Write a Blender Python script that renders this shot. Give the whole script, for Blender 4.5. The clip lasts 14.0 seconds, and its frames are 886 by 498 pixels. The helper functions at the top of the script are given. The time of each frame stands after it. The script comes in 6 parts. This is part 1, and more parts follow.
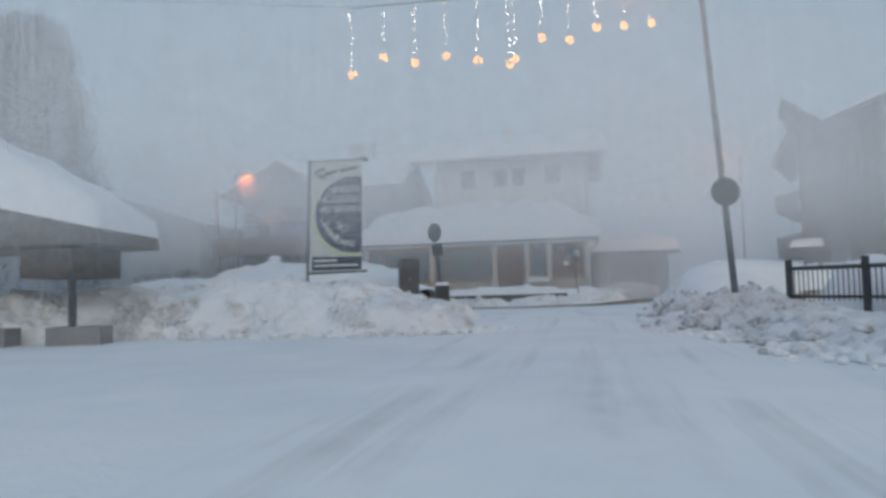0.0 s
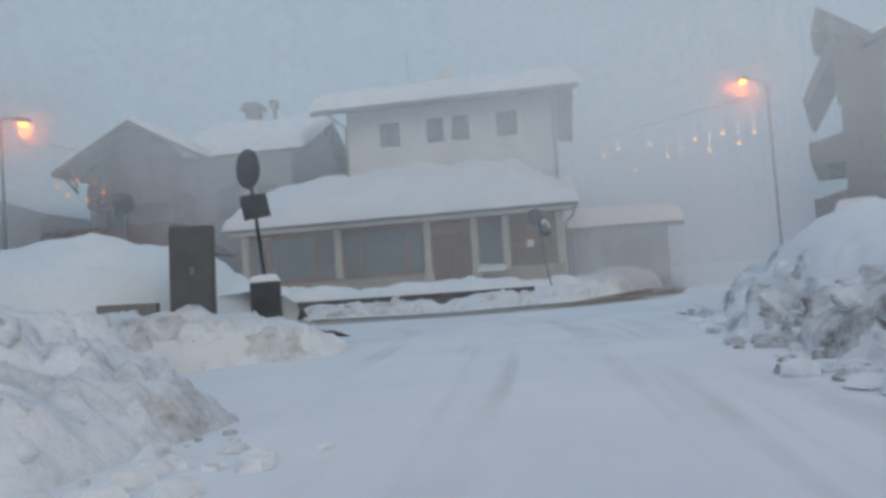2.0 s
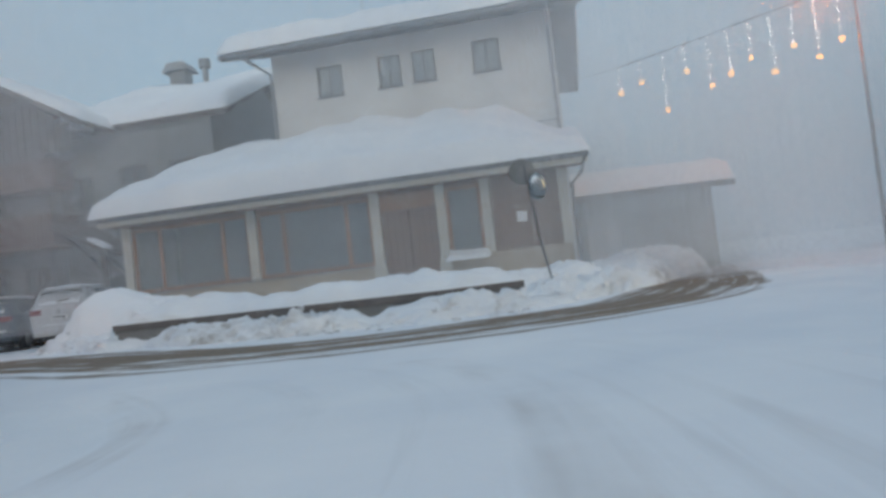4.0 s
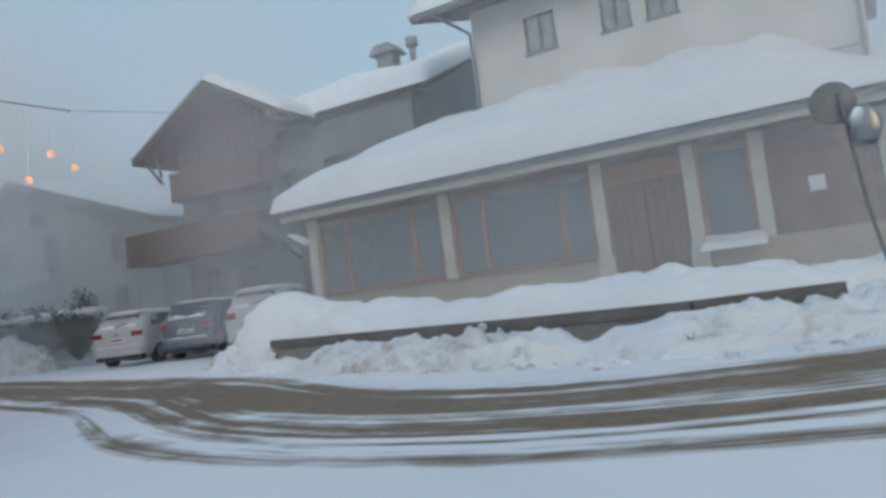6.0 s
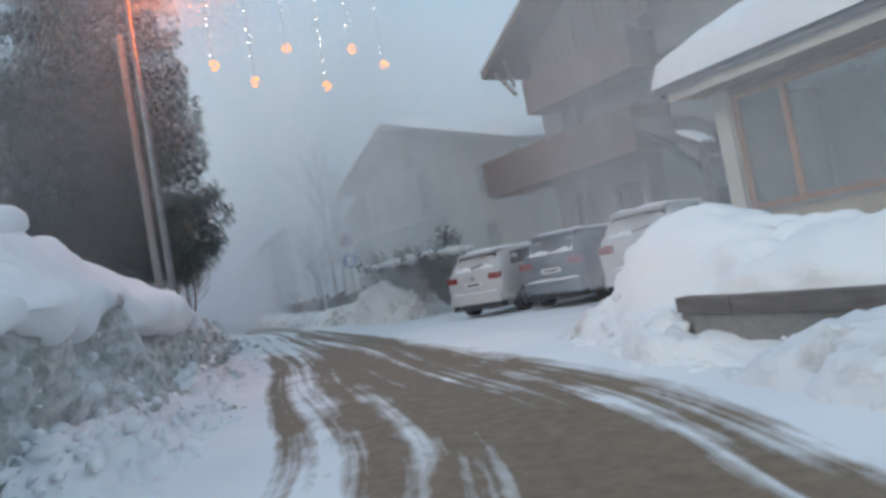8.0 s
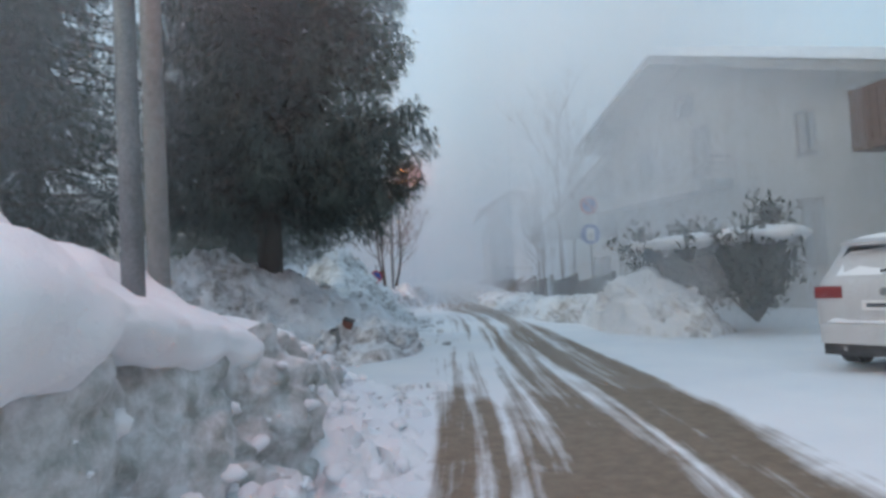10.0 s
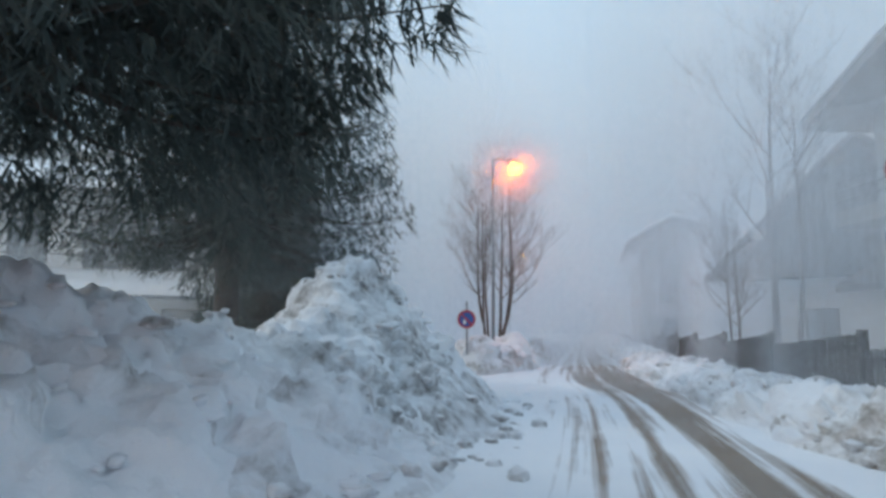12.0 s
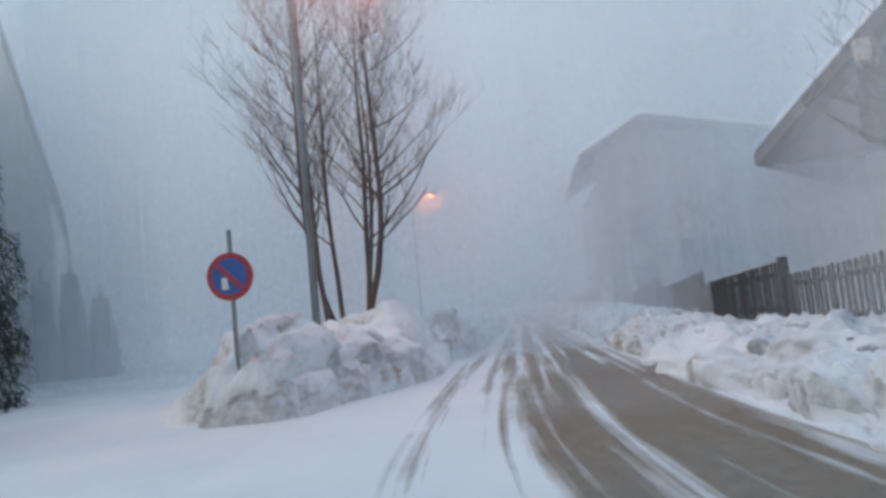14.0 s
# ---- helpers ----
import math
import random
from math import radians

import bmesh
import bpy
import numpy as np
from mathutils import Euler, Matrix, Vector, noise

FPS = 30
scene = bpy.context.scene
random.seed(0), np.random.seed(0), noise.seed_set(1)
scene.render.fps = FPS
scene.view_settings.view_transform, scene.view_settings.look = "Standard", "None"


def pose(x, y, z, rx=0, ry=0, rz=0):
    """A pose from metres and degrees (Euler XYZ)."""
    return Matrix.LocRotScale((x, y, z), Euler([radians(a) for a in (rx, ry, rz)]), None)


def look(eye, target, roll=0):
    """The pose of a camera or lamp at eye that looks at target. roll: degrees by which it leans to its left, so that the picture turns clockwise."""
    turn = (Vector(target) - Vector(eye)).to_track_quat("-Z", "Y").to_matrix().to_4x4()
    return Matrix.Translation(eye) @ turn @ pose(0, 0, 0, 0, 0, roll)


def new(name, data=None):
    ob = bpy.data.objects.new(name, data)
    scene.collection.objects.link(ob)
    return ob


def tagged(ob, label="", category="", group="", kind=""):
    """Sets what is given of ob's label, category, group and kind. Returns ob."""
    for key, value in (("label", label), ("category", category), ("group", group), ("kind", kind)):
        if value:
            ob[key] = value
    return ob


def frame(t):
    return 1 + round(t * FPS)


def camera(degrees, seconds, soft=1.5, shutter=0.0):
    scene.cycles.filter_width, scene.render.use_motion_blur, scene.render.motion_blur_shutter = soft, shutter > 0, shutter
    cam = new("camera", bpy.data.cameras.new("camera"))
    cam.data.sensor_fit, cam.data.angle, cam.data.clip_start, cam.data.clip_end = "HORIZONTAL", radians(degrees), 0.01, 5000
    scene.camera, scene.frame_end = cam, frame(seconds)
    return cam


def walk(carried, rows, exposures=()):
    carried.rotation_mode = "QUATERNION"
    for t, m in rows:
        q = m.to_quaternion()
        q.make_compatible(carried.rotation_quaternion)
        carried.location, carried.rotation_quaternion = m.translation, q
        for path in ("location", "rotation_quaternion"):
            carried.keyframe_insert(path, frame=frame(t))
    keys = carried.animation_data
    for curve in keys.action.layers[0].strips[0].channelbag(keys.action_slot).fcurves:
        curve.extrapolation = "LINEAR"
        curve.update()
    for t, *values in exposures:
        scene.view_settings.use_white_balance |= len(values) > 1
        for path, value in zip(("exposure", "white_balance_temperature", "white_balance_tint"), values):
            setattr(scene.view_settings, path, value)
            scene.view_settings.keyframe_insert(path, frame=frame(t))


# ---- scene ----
cam = camera(64.1, 14.0, soft=3.2)
PATH = [
    (0, (0.276, -0.094, 1.017), (0.256, 1.903, 1.124), -1.7),
    (0.5, (0.865, 3.469, 0.985), (0.89, 5.466, 1.101), -3.2),
    (1, (1.38, 6.854, 0.968), (1.472, 8.85, 1.06), -4.5),
    (1.5, (1.845, 9.922, 0.902), (1.978, 11.916, 0.979), -4.3),
    (2, (2.299, 12.555, 0.866), (2.378, 14.551, 0.96), -4.1),
    (2.5, (2.752, 15.017, 0.88), (2.813, 17.013, 0.994), -5.1),
    (2.7, (2.968, 15.899, 0.873), (3.05, 17.894, 0.985), -6.0),
    (4.8, (4.507, 23.159, 0.832), (4.443, 25.157, 0.891), -7.8),
    (5, (4.462, 23.573, 0.856), (4.336, 25.568, 0.919), -7.7),
    (5.5, (4.342, 24.609, 0.904), (4.04, 26.584, 0.977), -7.8),
    (6, (4.117, 25.57, 0.998), (3.509, 27.471, 1.122), -7.2),
    (6.5, (3.7, 26.805, 1.055), (2.882, 28.625, 1.193), -9.4),
    (7, (3.007, 28.167, 1.064), (2.017, 29.902, 1.159), -11.7),
    (7.5, (1.996, 29.563, 1.075), (0.731, 31.109, 1.161), -11.6),
    (8, (0.661, 30.832, 1.092), (-0.833, 32.159, 1.177), -10.2),
    (8.5, (-1.064, 32.01, 1.159), (-2.713, 33.134, 1.294), -7.5),
    (8.7, (-1.826, 32.505, 1.193), (-3.521, 33.555, 1.354), -6.9),
    (10.8, (-10.352, 36.846, 1.402), (-12.245, 37.486, 1.492), -0.7),
    (11, (-11.455, 37.489, 1.371), (-13.372, 38.042, 1.507), -0.2),
    (11.5, (-14.336, 38.947, 1.32), (-16.279, 39.366, 1.543), 0.8),
    (12, (-17.607, 40.273, 1.318), (-19.546, 40.706, 1.553), 0.4),
    (12.5, (-20.74, 41.721, 1.224), (-22.68, 42.117, 1.505), -1.1),
    (13, (-24.013, 43.159, 1.07), (-25.958, 43.512, 1.372), -1.1),
    (13.5, (-27.4, 44.506, 1.041), (-29.345, 44.9, 1.29), -1.8),
    (14, (-30.929, 45.969, 1.063), (-32.826, 46.576, 1.24), -5.6),
]
walk(cam, [(t, look(eye, target, roll)) for t, eye, target, roll in PATH],
     [(0, -0.51, 6550, 10), (0.8, -0.45, 6550, 10), (2.5, -0.36, 6550, 8), (5, -0.20, 6550, 7), (7.5, 0.12, 6550, 8), (8.7, 0.34, 6500, 6), (10.8, 0.64, 6550, 7), (11.5, 0.70, 6550, 7), (12.5, 0.54, 6500, 9), (13.5, 0.32, 6550, 9), (14, 0.54, 6550, 8)])

# ---- light and air ----
world = bpy.data.worlds.new("winter_sky")
scene.world = world
world.use_nodes = True
wn, wl = world.node_tree.nodes, world.node_tree.links
wn.clear()
sky = wn.new("ShaderNodeTexSky")
sky.sky_type, sky.sun_disc = "NISHITA", False
sky.sun_elevation, sky.sun_rotation = radians(14), radians(150)
sky.air_density, sky.dust_density, sky.ozone_density = 1.5, 6.0, 2.0
sky_bg = wn.new("ShaderNodeBackground")
sky_bg.inputs["Strength"].default_value = 0.05
cloud_bg = wn.new("ShaderNodeBackground")
cloud_bg.inputs["Color"].default_value = (0.342, 0.487, 0.640, 1)
cloud_bg.inputs["Strength"].default_value = 0.86
sky_sum = wn.new("ShaderNodeAddShader")
sky_out = wn.new("ShaderNodeOutputWorld")
wl.new(sky.outputs[0], sky_bg.inputs["Color"])
wl.new(sky_bg.outputs[0], sky_sum.inputs[0])
wl.new(cloud_bg.outputs[0], sky_sum.inputs[1])
wl.new(sky_sum.outputs[0], sky_out.inputs["Surface"])

sun = new("sun", bpy.data.lights.new("sun", "SUN"))
sun.data.energy, sun.data.angle, sun.data.color = 0.75, radians(40), (0.97, 0.98, 1.0)
sun.matrix_world = look((-20, -12, 30), (0, 30, 0))


# ---- materials ----
def material(name):
    m = bpy.data.materials.new(name)
    m.use_nodes = True
    nt = m.node_tree
    bsdf = nt.nodes["Principled BSDF"]
    return m, nt, bsdf


def node(nt, kind, **inputs):
    n = nt.nodes.new(kind)
    for k, v in inputs.items():
        n.inputs[k.replace("_", " ")].default_value = v
    return n


def coords(nt, scale=(1, 1, 1), source="Object"):
    tc = nt.nodes.new("ShaderNodeTexCoord")
    mp = nt.nodes.new("ShaderNodeMapping")
    mp.inputs["Scale"].default_value = scale
    nt.links.new(tc.outputs[source], mp.inputs["Vector"])
    return mp.outputs["Vector"]


def noise_tex(nt, vec, scale, detail=4.0, rough=0.55, distort=0.0):
    n = node(nt, "ShaderNodeTexNoise", Scale=scale, Detail=detail, Roughness=rough, Distortion=distort)
    nt.links.new(vec, n.inputs["Vector"])
    return n.outputs["Fac"]


def ramp(nt, fac, stops):
    r = nt.nodes.new("ShaderNodeValToRGB")
    els = r.color_ramp.elements
    while len(els) < len(stops):
        els.new(0.5)
    for e, (p, c) in zip(els, stops):
        e.position, e.color = p, (*c, 1)
    nt.links.new(fac, r.inputs["Fac"])
    return r.outputs["Color"]


def mixed(nt, fac, a, b):
    m = nt.nodes.new("ShaderNodeMix")
    m.data_type = "RGBA"
    for sock, v in ((m.inputs[0], fac), (m.inputs[6], a), (m.inputs[7], b)):
        if isinstance(v, (int, float)):
            sock.default_value = v
        elif isinstance(v, tuple):
            sock.default_value = (*v, 1)
        else:
            nt.links.new(v, sock)
    return m.outputs[2]


def bump(nt, bsdf, height, strength, distance):
    b = node(nt, "ShaderNodeBump", Strength=strength, Distance=distance)
    nt.links.new(height, b.inputs["Height"])
    nt.links.new(b.outputs["Normal"], bsdf.inputs["Normal"])


def grainy(name, base, other, scale=6.0, fine=60.0, rough=0.7, metal=0.0, relief=0.02, stretch=(1, 1, 1), strength=0.35):
    """A surface whose colour drifts between two tones at a broad and a fine scale."""
    m, nt, bsdf = material(name)
    vec = coords(nt, stretch)
    broad, small = noise_tex(nt, vec, scale), noise_tex(nt, vec, fine, 3)
    tone = ramp(nt, broad, [(0.3, base), (0.72, other)])
    dark = ramp(nt, small, [(0.25, (0.78, 0.78, 0.78)), (0.75, (1.08, 1.08, 1.08))])
    mul = nt.nodes.new("ShaderNodeMix")
    mul.data_type, mul.blend_type = "RGBA", "MULTIPLY"
    mul.inputs[0].default_value = 1.0
    nt.links.new(tone, mul.inputs[6])
    nt.links.new(dark, mul.inputs[7])
    nt.links.new(mul.outputs[2], bsdf.inputs["Base Color"])
    bsdf.inputs["Roughness"].default_value, bsdf.inputs["Metallic"].default_value = rough, metal
    bump(nt, bsdf, small, strength, relief)
    return m


def snow_material(name, dirt, dirt_scale, dirt_tone, lumps):
    """Snow with grey and brown grit in patches; dirt is the share of soiled snow."""
    m, nt, bsdf = material(name)
    vec = coords(nt)
    soft, grit, fine = noise_tex(nt, vec, 0.5, 5), noise_tex(nt, vec, dirt_scale, 6, 0.65, 0.6), noise_tex(nt, vec, 6.0, 6, 0.65)
    clean = ramp(nt, soft, [(0.3, (0.80, 0.83, 0.87)), (0.7, (0.90, 0.91, 0.92))])
    broad = nt.nodes.new("ShaderNodeMath")
    broad.operation = "MULTIPLY_ADD"
    nt.links.new(noise_tex(nt, vec, 0.22, 2), broad.inputs[0])
    broad.inputs[1].default_value = 1.4
    # thrown-up lumps, each soiled more or less than its neighbours
    lump = node(nt, "ShaderNodeTexVoronoi", Scale=dirt_scale * 1.3)
    bent = nt.nodes.new("ShaderNodeVectorMath")
    bent.operation = "MULTIPLY_ADD"
    wob = node(nt, "ShaderNodeTexNoise", Scale=2.5)
    nt.links.new(vec, wob.inputs["Vector"])
    nt.links.new(wob.outputs["Color"], bent.inputs[0])
    bent.inputs[1].default_value = (0.5, 0.5, 0.5)
    nt.links.new(vec, bent.inputs[2])
    nt.links.new(bent.outputs[0], lump.inputs["Vector"])
    piece = nt.nodes.new("ShaderNodeSeparateColor")
    nt.links.new(lump.outputs["Color"], piece.inputs[0])
    each = nt.nodes.new("ShaderNodeMath")
    each.operation = "MULTIPLY_ADD"
    nt.links.new(piece.outputs[0], each.inputs[0])
    each.inputs[1].default_value = 0.30
    half = nt.nodes.new("ShaderNodeMath")
    half.operation = "MULTIPLY_ADD"
    nt.links.new(grit, half.inputs[0])
    half.inputs[1].default_value, half.inputs[2].default_value = 0.9, -0.10
    nt.links.new(half.outputs[0], each.inputs[2])
    nt.links.new(each.outputs[0], broad.inputs[2])
    share = nt.nodes.new("ShaderNodeMath")
    share.operation = "MULTIPLY"
    share.inputs[1].default_value = 0.5
    nt.links.new(broad.outputs[0], share.inputs[0])
    soil = ramp(nt, share.outputs[0], [(min(0.98, 0.62 - dirt / 2), (0, 0, 0)), (min(1.0, 0.75 - dirt / 2), (1, 1, 1))])
    speck = ramp(nt, fine, [(0.35, (0.25, 0.25, 0.25)), (0.65, (1, 1, 1))])
    both = nt.nodes.new("ShaderNodeMath")
    both.operation = "MULTIPLY"
    nt.links.new(soil, both.inputs[0])
    nt.links.new(speck, both.inputs[1])
    less = nt.nodes.new("ShaderNodeMath")
    less.operation = "MULTIPLY"
    less.inputs[1].default_value = 0.85 if dirt > -0.5 else 0.0
    # grit is stronger on steep faces, where it also stands in for relief shading
    geo = nt.nodes.new("ShaderNodeNewGeometry")
    up = nt.nodes.new("ShaderNodeSeparateXYZ")
    nt.links.new(geo.outputs["Normal"], up.inputs[0])
    bare = ramp(nt, up.outputs["Z"], [(0.62, (1, 1, 1)), (0.97, (0.28, 0.28, 0.28))])
    open_face = nt.nodes.new("ShaderNodeMath")
    open_face.operation = "MULTIPLY"
    nt.links.new(both.outputs[0], open_face.inputs[0])
    nt.links.new(bare, open_face.inputs[1])
    nt.links.new(open_face.outputs[0], less.inputs[0])
    nt.links.new(mixed(nt, less.outputs[0], clean, dirt_tone), bsdf.inputs["Base Color"])
    bsdf.inputs["Roughness"].default_value = 0.75
    bsdf.inputs["Specular IOR Level"].default_value = 0.2
    mix_h = nt.nodes.new("ShaderNodeMath")
    mix_h.operation = "ADD"
    nt.links.new(fine, mix_h.inputs[0])
    nt.links.new(noise_tex(nt, vec, 3.5, 4), mix_h.inputs[1])
    bump(nt, bsdf, mix_h.outputs[0], 0.45, lumps)
    return m


def road_material(name, bare):
    """Packed snow worn to wet brown slush: soft wheel stripes on the straights, broad bare slush in the bend.
    bare: rows of metres along the road and how far the bend's pattern holds there, both as shares."""
    m, nt, bsdf = material(name)

    def calc(op, a, b, c=None):
        n = nt.nodes.new("ShaderNodeMath")
        n.operation = op
        for i, v in enumerate((a, b) if c is None else (a, b, c)):
            if isinstance(v, (int, float)):
                n.inputs[i].default_value = v
            else:
                nt.links.new(v, n.inputs[i])
        return n.outputs[0]

    def curve(value, rows):
        n = nt.nodes.new("ShaderNodeFloatCurve")
        pts = n.mapping.curves[0].points
        while len(pts) < len(rows):
            pts.new(0.5, 0.5)
        for q, (x, y) in zip(pts, rows):
            q.location = (x, y)
        n.mapping.update()
        nt.links.new(value, n.inputs["Value"])
        return n.outputs[0]

    sep = nt.nodes.new("ShaderNodeSeparateXYZ")
    nt.links.new(coords(nt, (1, 1, 1), "UV"), sep.inputs[0])
    sway = noise_tex(nt, coords(nt, (0.11, 0.05, 1), "UV"), 1.0, 2)
    lateral = calc("ADD", sep.outputs["Y"], calc("MULTIPLY_ADD", sway, 0.36, -0.18))
    unit = calc("MULTIPLY_ADD", lateral, 1 / 6.4, 0.5)
    wheels = curve(unit, [(0.0, 0.0), (0.25, 0.0), (0.29, 0.30), (0.32, 0.45), (0.355, 0.80), (0.405, 1.0), (0.445, 0.9), (0.475, 0.55), (0.503, 0.48), (0.535, 0.78), (0.565, 0.45), (0.61, 0.30), (0.64, 0.46), (0.67, 0.30), (0.71, 0.42), (0.75, 0.18), (0.80, 0.0), (1.0, 0.0)])
    bend = curve(unit, [(0.0, 0.0), (0.20, 0.0), (0.27, 0.75), (0.33, 0.95), (0.48, 1.0), (0.60, 0.95), (0.67, 0.80), (0.73, 0.45), (0.78, 0.0), (1.0, 0.0)])
    along = curve(calc("MULTIPLY", sep.outputs["X"], 1 / 166), bare)
    lane = nt.nodes.new("ShaderNodeMix")
    for sock, v in ((lane.inputs[0], along), (lane.inputs[2], wheels), (lane.inputs[3], bend)):
        nt.links.new(v, sock)
    streak = noise_tex(nt, coords(nt, (0.045, 2.1, 1), "UV"), 1.6, 4, 0.6, 0.3)
    patch = noise_tex(nt, coords(nt, (0.30, 0.75, 1), "UV"), 1.0, 4, 0.6, 0.8)
    torn = noise_tex(nt, coords(nt, (0.9, 2.2, 1), "UV"), 1.6, 5, 0.65, 0.6)
    rough_edge = calc("ADD", calc("MULTIPLY", calc("MULTIPLY_ADD", patch, 1.6, -0.8), calc("MULTIPLY_ADD", along, 0.6, 0.4)), calc("MULTIPLY", calc("MULTIPLY_ADD", torn, 0.9, -0.45), calc("MULTIPLY_ADD", along, 0.7, 0.3)))
    worn = calc("ADD", calc("MULTIPLY", lane.outputs[0], 0.80), calc("ADD", calc("MULTIPLY_ADD", streak, 2.8, -1.4), rough_edge))
    worn = calc("MULTIPLY", worn, curve(unit, [(0.0, 0.0), (0.225, 0.0), (0.30, 1.0), (0.72, 1.0), (0.80, 0.0), (1.0, 0.0)]))
    wear = ramp(nt, worn, [(0.30, (0, 0, 0)), (0.52, (0.5, 0.5, 0.5)), (0.78, (1, 1, 1))])
    fine = noise_tex(nt, coords(nt), 7.0, 6, 0.7)
    slush = ramp(nt, fine, [(0.3, (0.14, 0.098, 0.062)), (0.7, (0.27, 0.195, 0.13))])
    clean = ramp(nt, noise_tex(nt, coords(nt), 0.5, 5), [(0.3, (0.80, 0.83, 0.87)), (0.7, (0.90, 0.91, 0.92))])
    nt.links.new(mixed(nt, wear, clean, slush), bsdf.inputs["Base Color"])
    wet = ramp(nt, wear, [(0.0, (0.75, 0.75, 0.75)), (1.0, (0.55, 0.55, 0.55))])
    nt.links.new(wet, bsdf.inputs["Roughness"])
    bump(nt, bsdf, calc("ADD", fine, calc("MULTIPLY", wear, -1.2)), 0.25, 0.02)
    return m


def packed_material(name):
    """Snow packed by few cars: pale grey tyre tracks that fade in and out."""
    m, nt, bsdf = material(name)
    vec = coords(nt)
    clean = ramp(nt, noise_tex(nt, vec, 0.5, 5), [(0.3, (0.80, 0.83, 0.87)), (0.7, (0.90, 0.91, 0.92))])
    track = noise_tex(nt, coords(nt, (0.05, 1.3, 1), "UV"), 1.5, 4, 0.6, 0.3)
    patch = noise_tex(nt, coords(nt, (0.35, 0.5, 1), "UV"), 1.0, 4, 0.6)
    both = nt.nodes.new("ShaderNodeMath")
    both.operation = "MULTIPLY"
    nt.links.new(ramp(nt, track, [(0.50, (0, 0, 0)), (0.68, (1, 1, 1))]), both.inputs[0])
    nt.links.new(ramp(nt, patch, [(0.40, (0, 0, 0)), (0.65, (0.55, 0.55, 0.55))]), both.inputs[1])
    nt.links.new(mixed(nt, both.outputs[0], clean, (0.52, 0.50, 0.49)), bsdf.inputs["Base Color"])
    bsdf.inputs["Roughness"].default_value = 0.75
    bump(nt, bsdf, noise_tex(nt, vec, 5.0, 5, 0.6), 0.3, 0.03)
    return m


def glow_material(name, colour, strength):
    m, nt, bsdf = material(name)
    bsdf.inputs["Base Color"].default_value = (*[0.15 * c for c in colour], 1)
    bsdf.inputs["Emission Color"].default_value = (*colour, 1)
    bsdf.inputs["Emission Strength"].default_value = strength
    return m


def plain(name, colour, rough=0.5, metal=0.0):
    m, nt, bsdf = material(name)
    tone = ramp(nt, noise_tex(nt, coords(nt), 9.0), [(0.3, tuple(0.88 * c for c in colour)), (0.7, tuple(min(1, 1.08 * c) for c in colour))])
    nt.links.new(tone, bsdf.inputs["Base Color"])
    bsdf.inputs["Roughness"].default_value, bsdf.inputs["Metallic"].default_value = rough, metal
    return m


def glass_material(name, tint):
    m, nt, bsdf = material(name)
    bsdf.inputs["Base Color"].default_value = (*tint, 1)
    bsdf.inputs["Roughness"].default_value = 0.06
    bsdf.inputs["IOR"].default_value = 1.5
    bsdf.inputs["Transmission Weight"].default_value = 0.85
    return m


SNOW = snow_material("fresh_snow", -1.0, 1.0, (0.3, 0.27, 0.24), 0.05)
ROOF_SNOW = snow_material("roof_snow", -1.0, 1.0, (0.3, 0.27, 0.24), 0.03)
BANK_SNOW = snow_material("ploughed_snow", 0.12, 1.6, (0.26, 0.24, 0.21), 0.10)
CLEAN_BANK = snow_material("shovelled_snow", 0.0, 1.6, (0.30, 0.27, 0.24), 0.10)
SPRUCE_SNOW = snow_material("grit_streaked_snow", 0.08, 1.3, (0.13, 0.11, 0.09), 0.10)
CUT_BANK = snow_material("grey_cut_snow", 0.58, 1.1, (0.22, 0.235, 0.21), 0.12)
SOILED = snow_material("soiled_snow_lumps", 0.12, 2.5, (0.14, 0.12, 0.10), 0.05)
# real grit, and relief shading of the lumps put into the same tone
DIRTY_SHADED_SNOW = snow_material("dirty_shaded_snow", 0.14, 1.5, (0.12, 0.10, 0.083), 0.12)
ROAD = road_material("slushy_road", [(0.0, 0.6), (0.15, 0.75), (0.21, 0.95), (0.27, 0.9), (0.30, 0.35), (0.36, 0.0), (0.42, 0.05), (0.47, 0.2), (0.60, 0.1), (1.0, 0.0)])
SIDE_ROAD = packed_material("packed_side_road")
PLASTER = grainy("pale_plaster", (0.62, 0.61, 0.58), (0.74, 0.73, 0.70), 0.7, 45, 0.85)
# darker than PLASTER: the dulling of walls in fog is put into the colour
DULLED_PLASTER = grainy("fog_dulled_plaster", (0.33, 0.325, 0.30), (0.43, 0.42, 0.39), 0.7, 45, 0.85)
GREY_PLASTER = grainy("grey_plaster", (0.21, 0.22, 0.22), (0.29, 0.30, 0.30), 0.7, 45, 0.85)
CREAM = grainy("cream_plaster", (0.55, 0.52, 0.45), (0.68, 0.65, 0.57), 0.9, 40, 0.85)
TAN = grainy("tan_plinth", (0.42, 0.35, 0.26), (0.52, 0.44, 0.33), 1.5, 40, 0.85)
WOOD = grainy("brown_boards", (0.16, 0.085, 0.05), (0.27, 0.15, 0.09), 2.0, 30, 0.6, stretch=(1, 1, 6))
ORANGE_WOOD = grainy("orange_stained_frame", (0.34, 0.17, 0.08), (0.44, 0.23, 0.12), 2.0, 30, 0.55, stretch=(3, 3, 1))
DARK_WOOD = grainy("weathered_dark_timber", (0.075, 0.06, 0.05), (0.14, 0.11, 0.09), 2.5, 35, 0.75, stretch=(1, 1, 5))
# a darker tone than WOOD, for the chalet balconies
CHALET_WOOD = grainy("dark_chalet_boards", (0.10, 0.052, 0.034), (0.17, 0.092, 0.06), 2.0, 30, 0.65, stretch=(1, 1, 6))
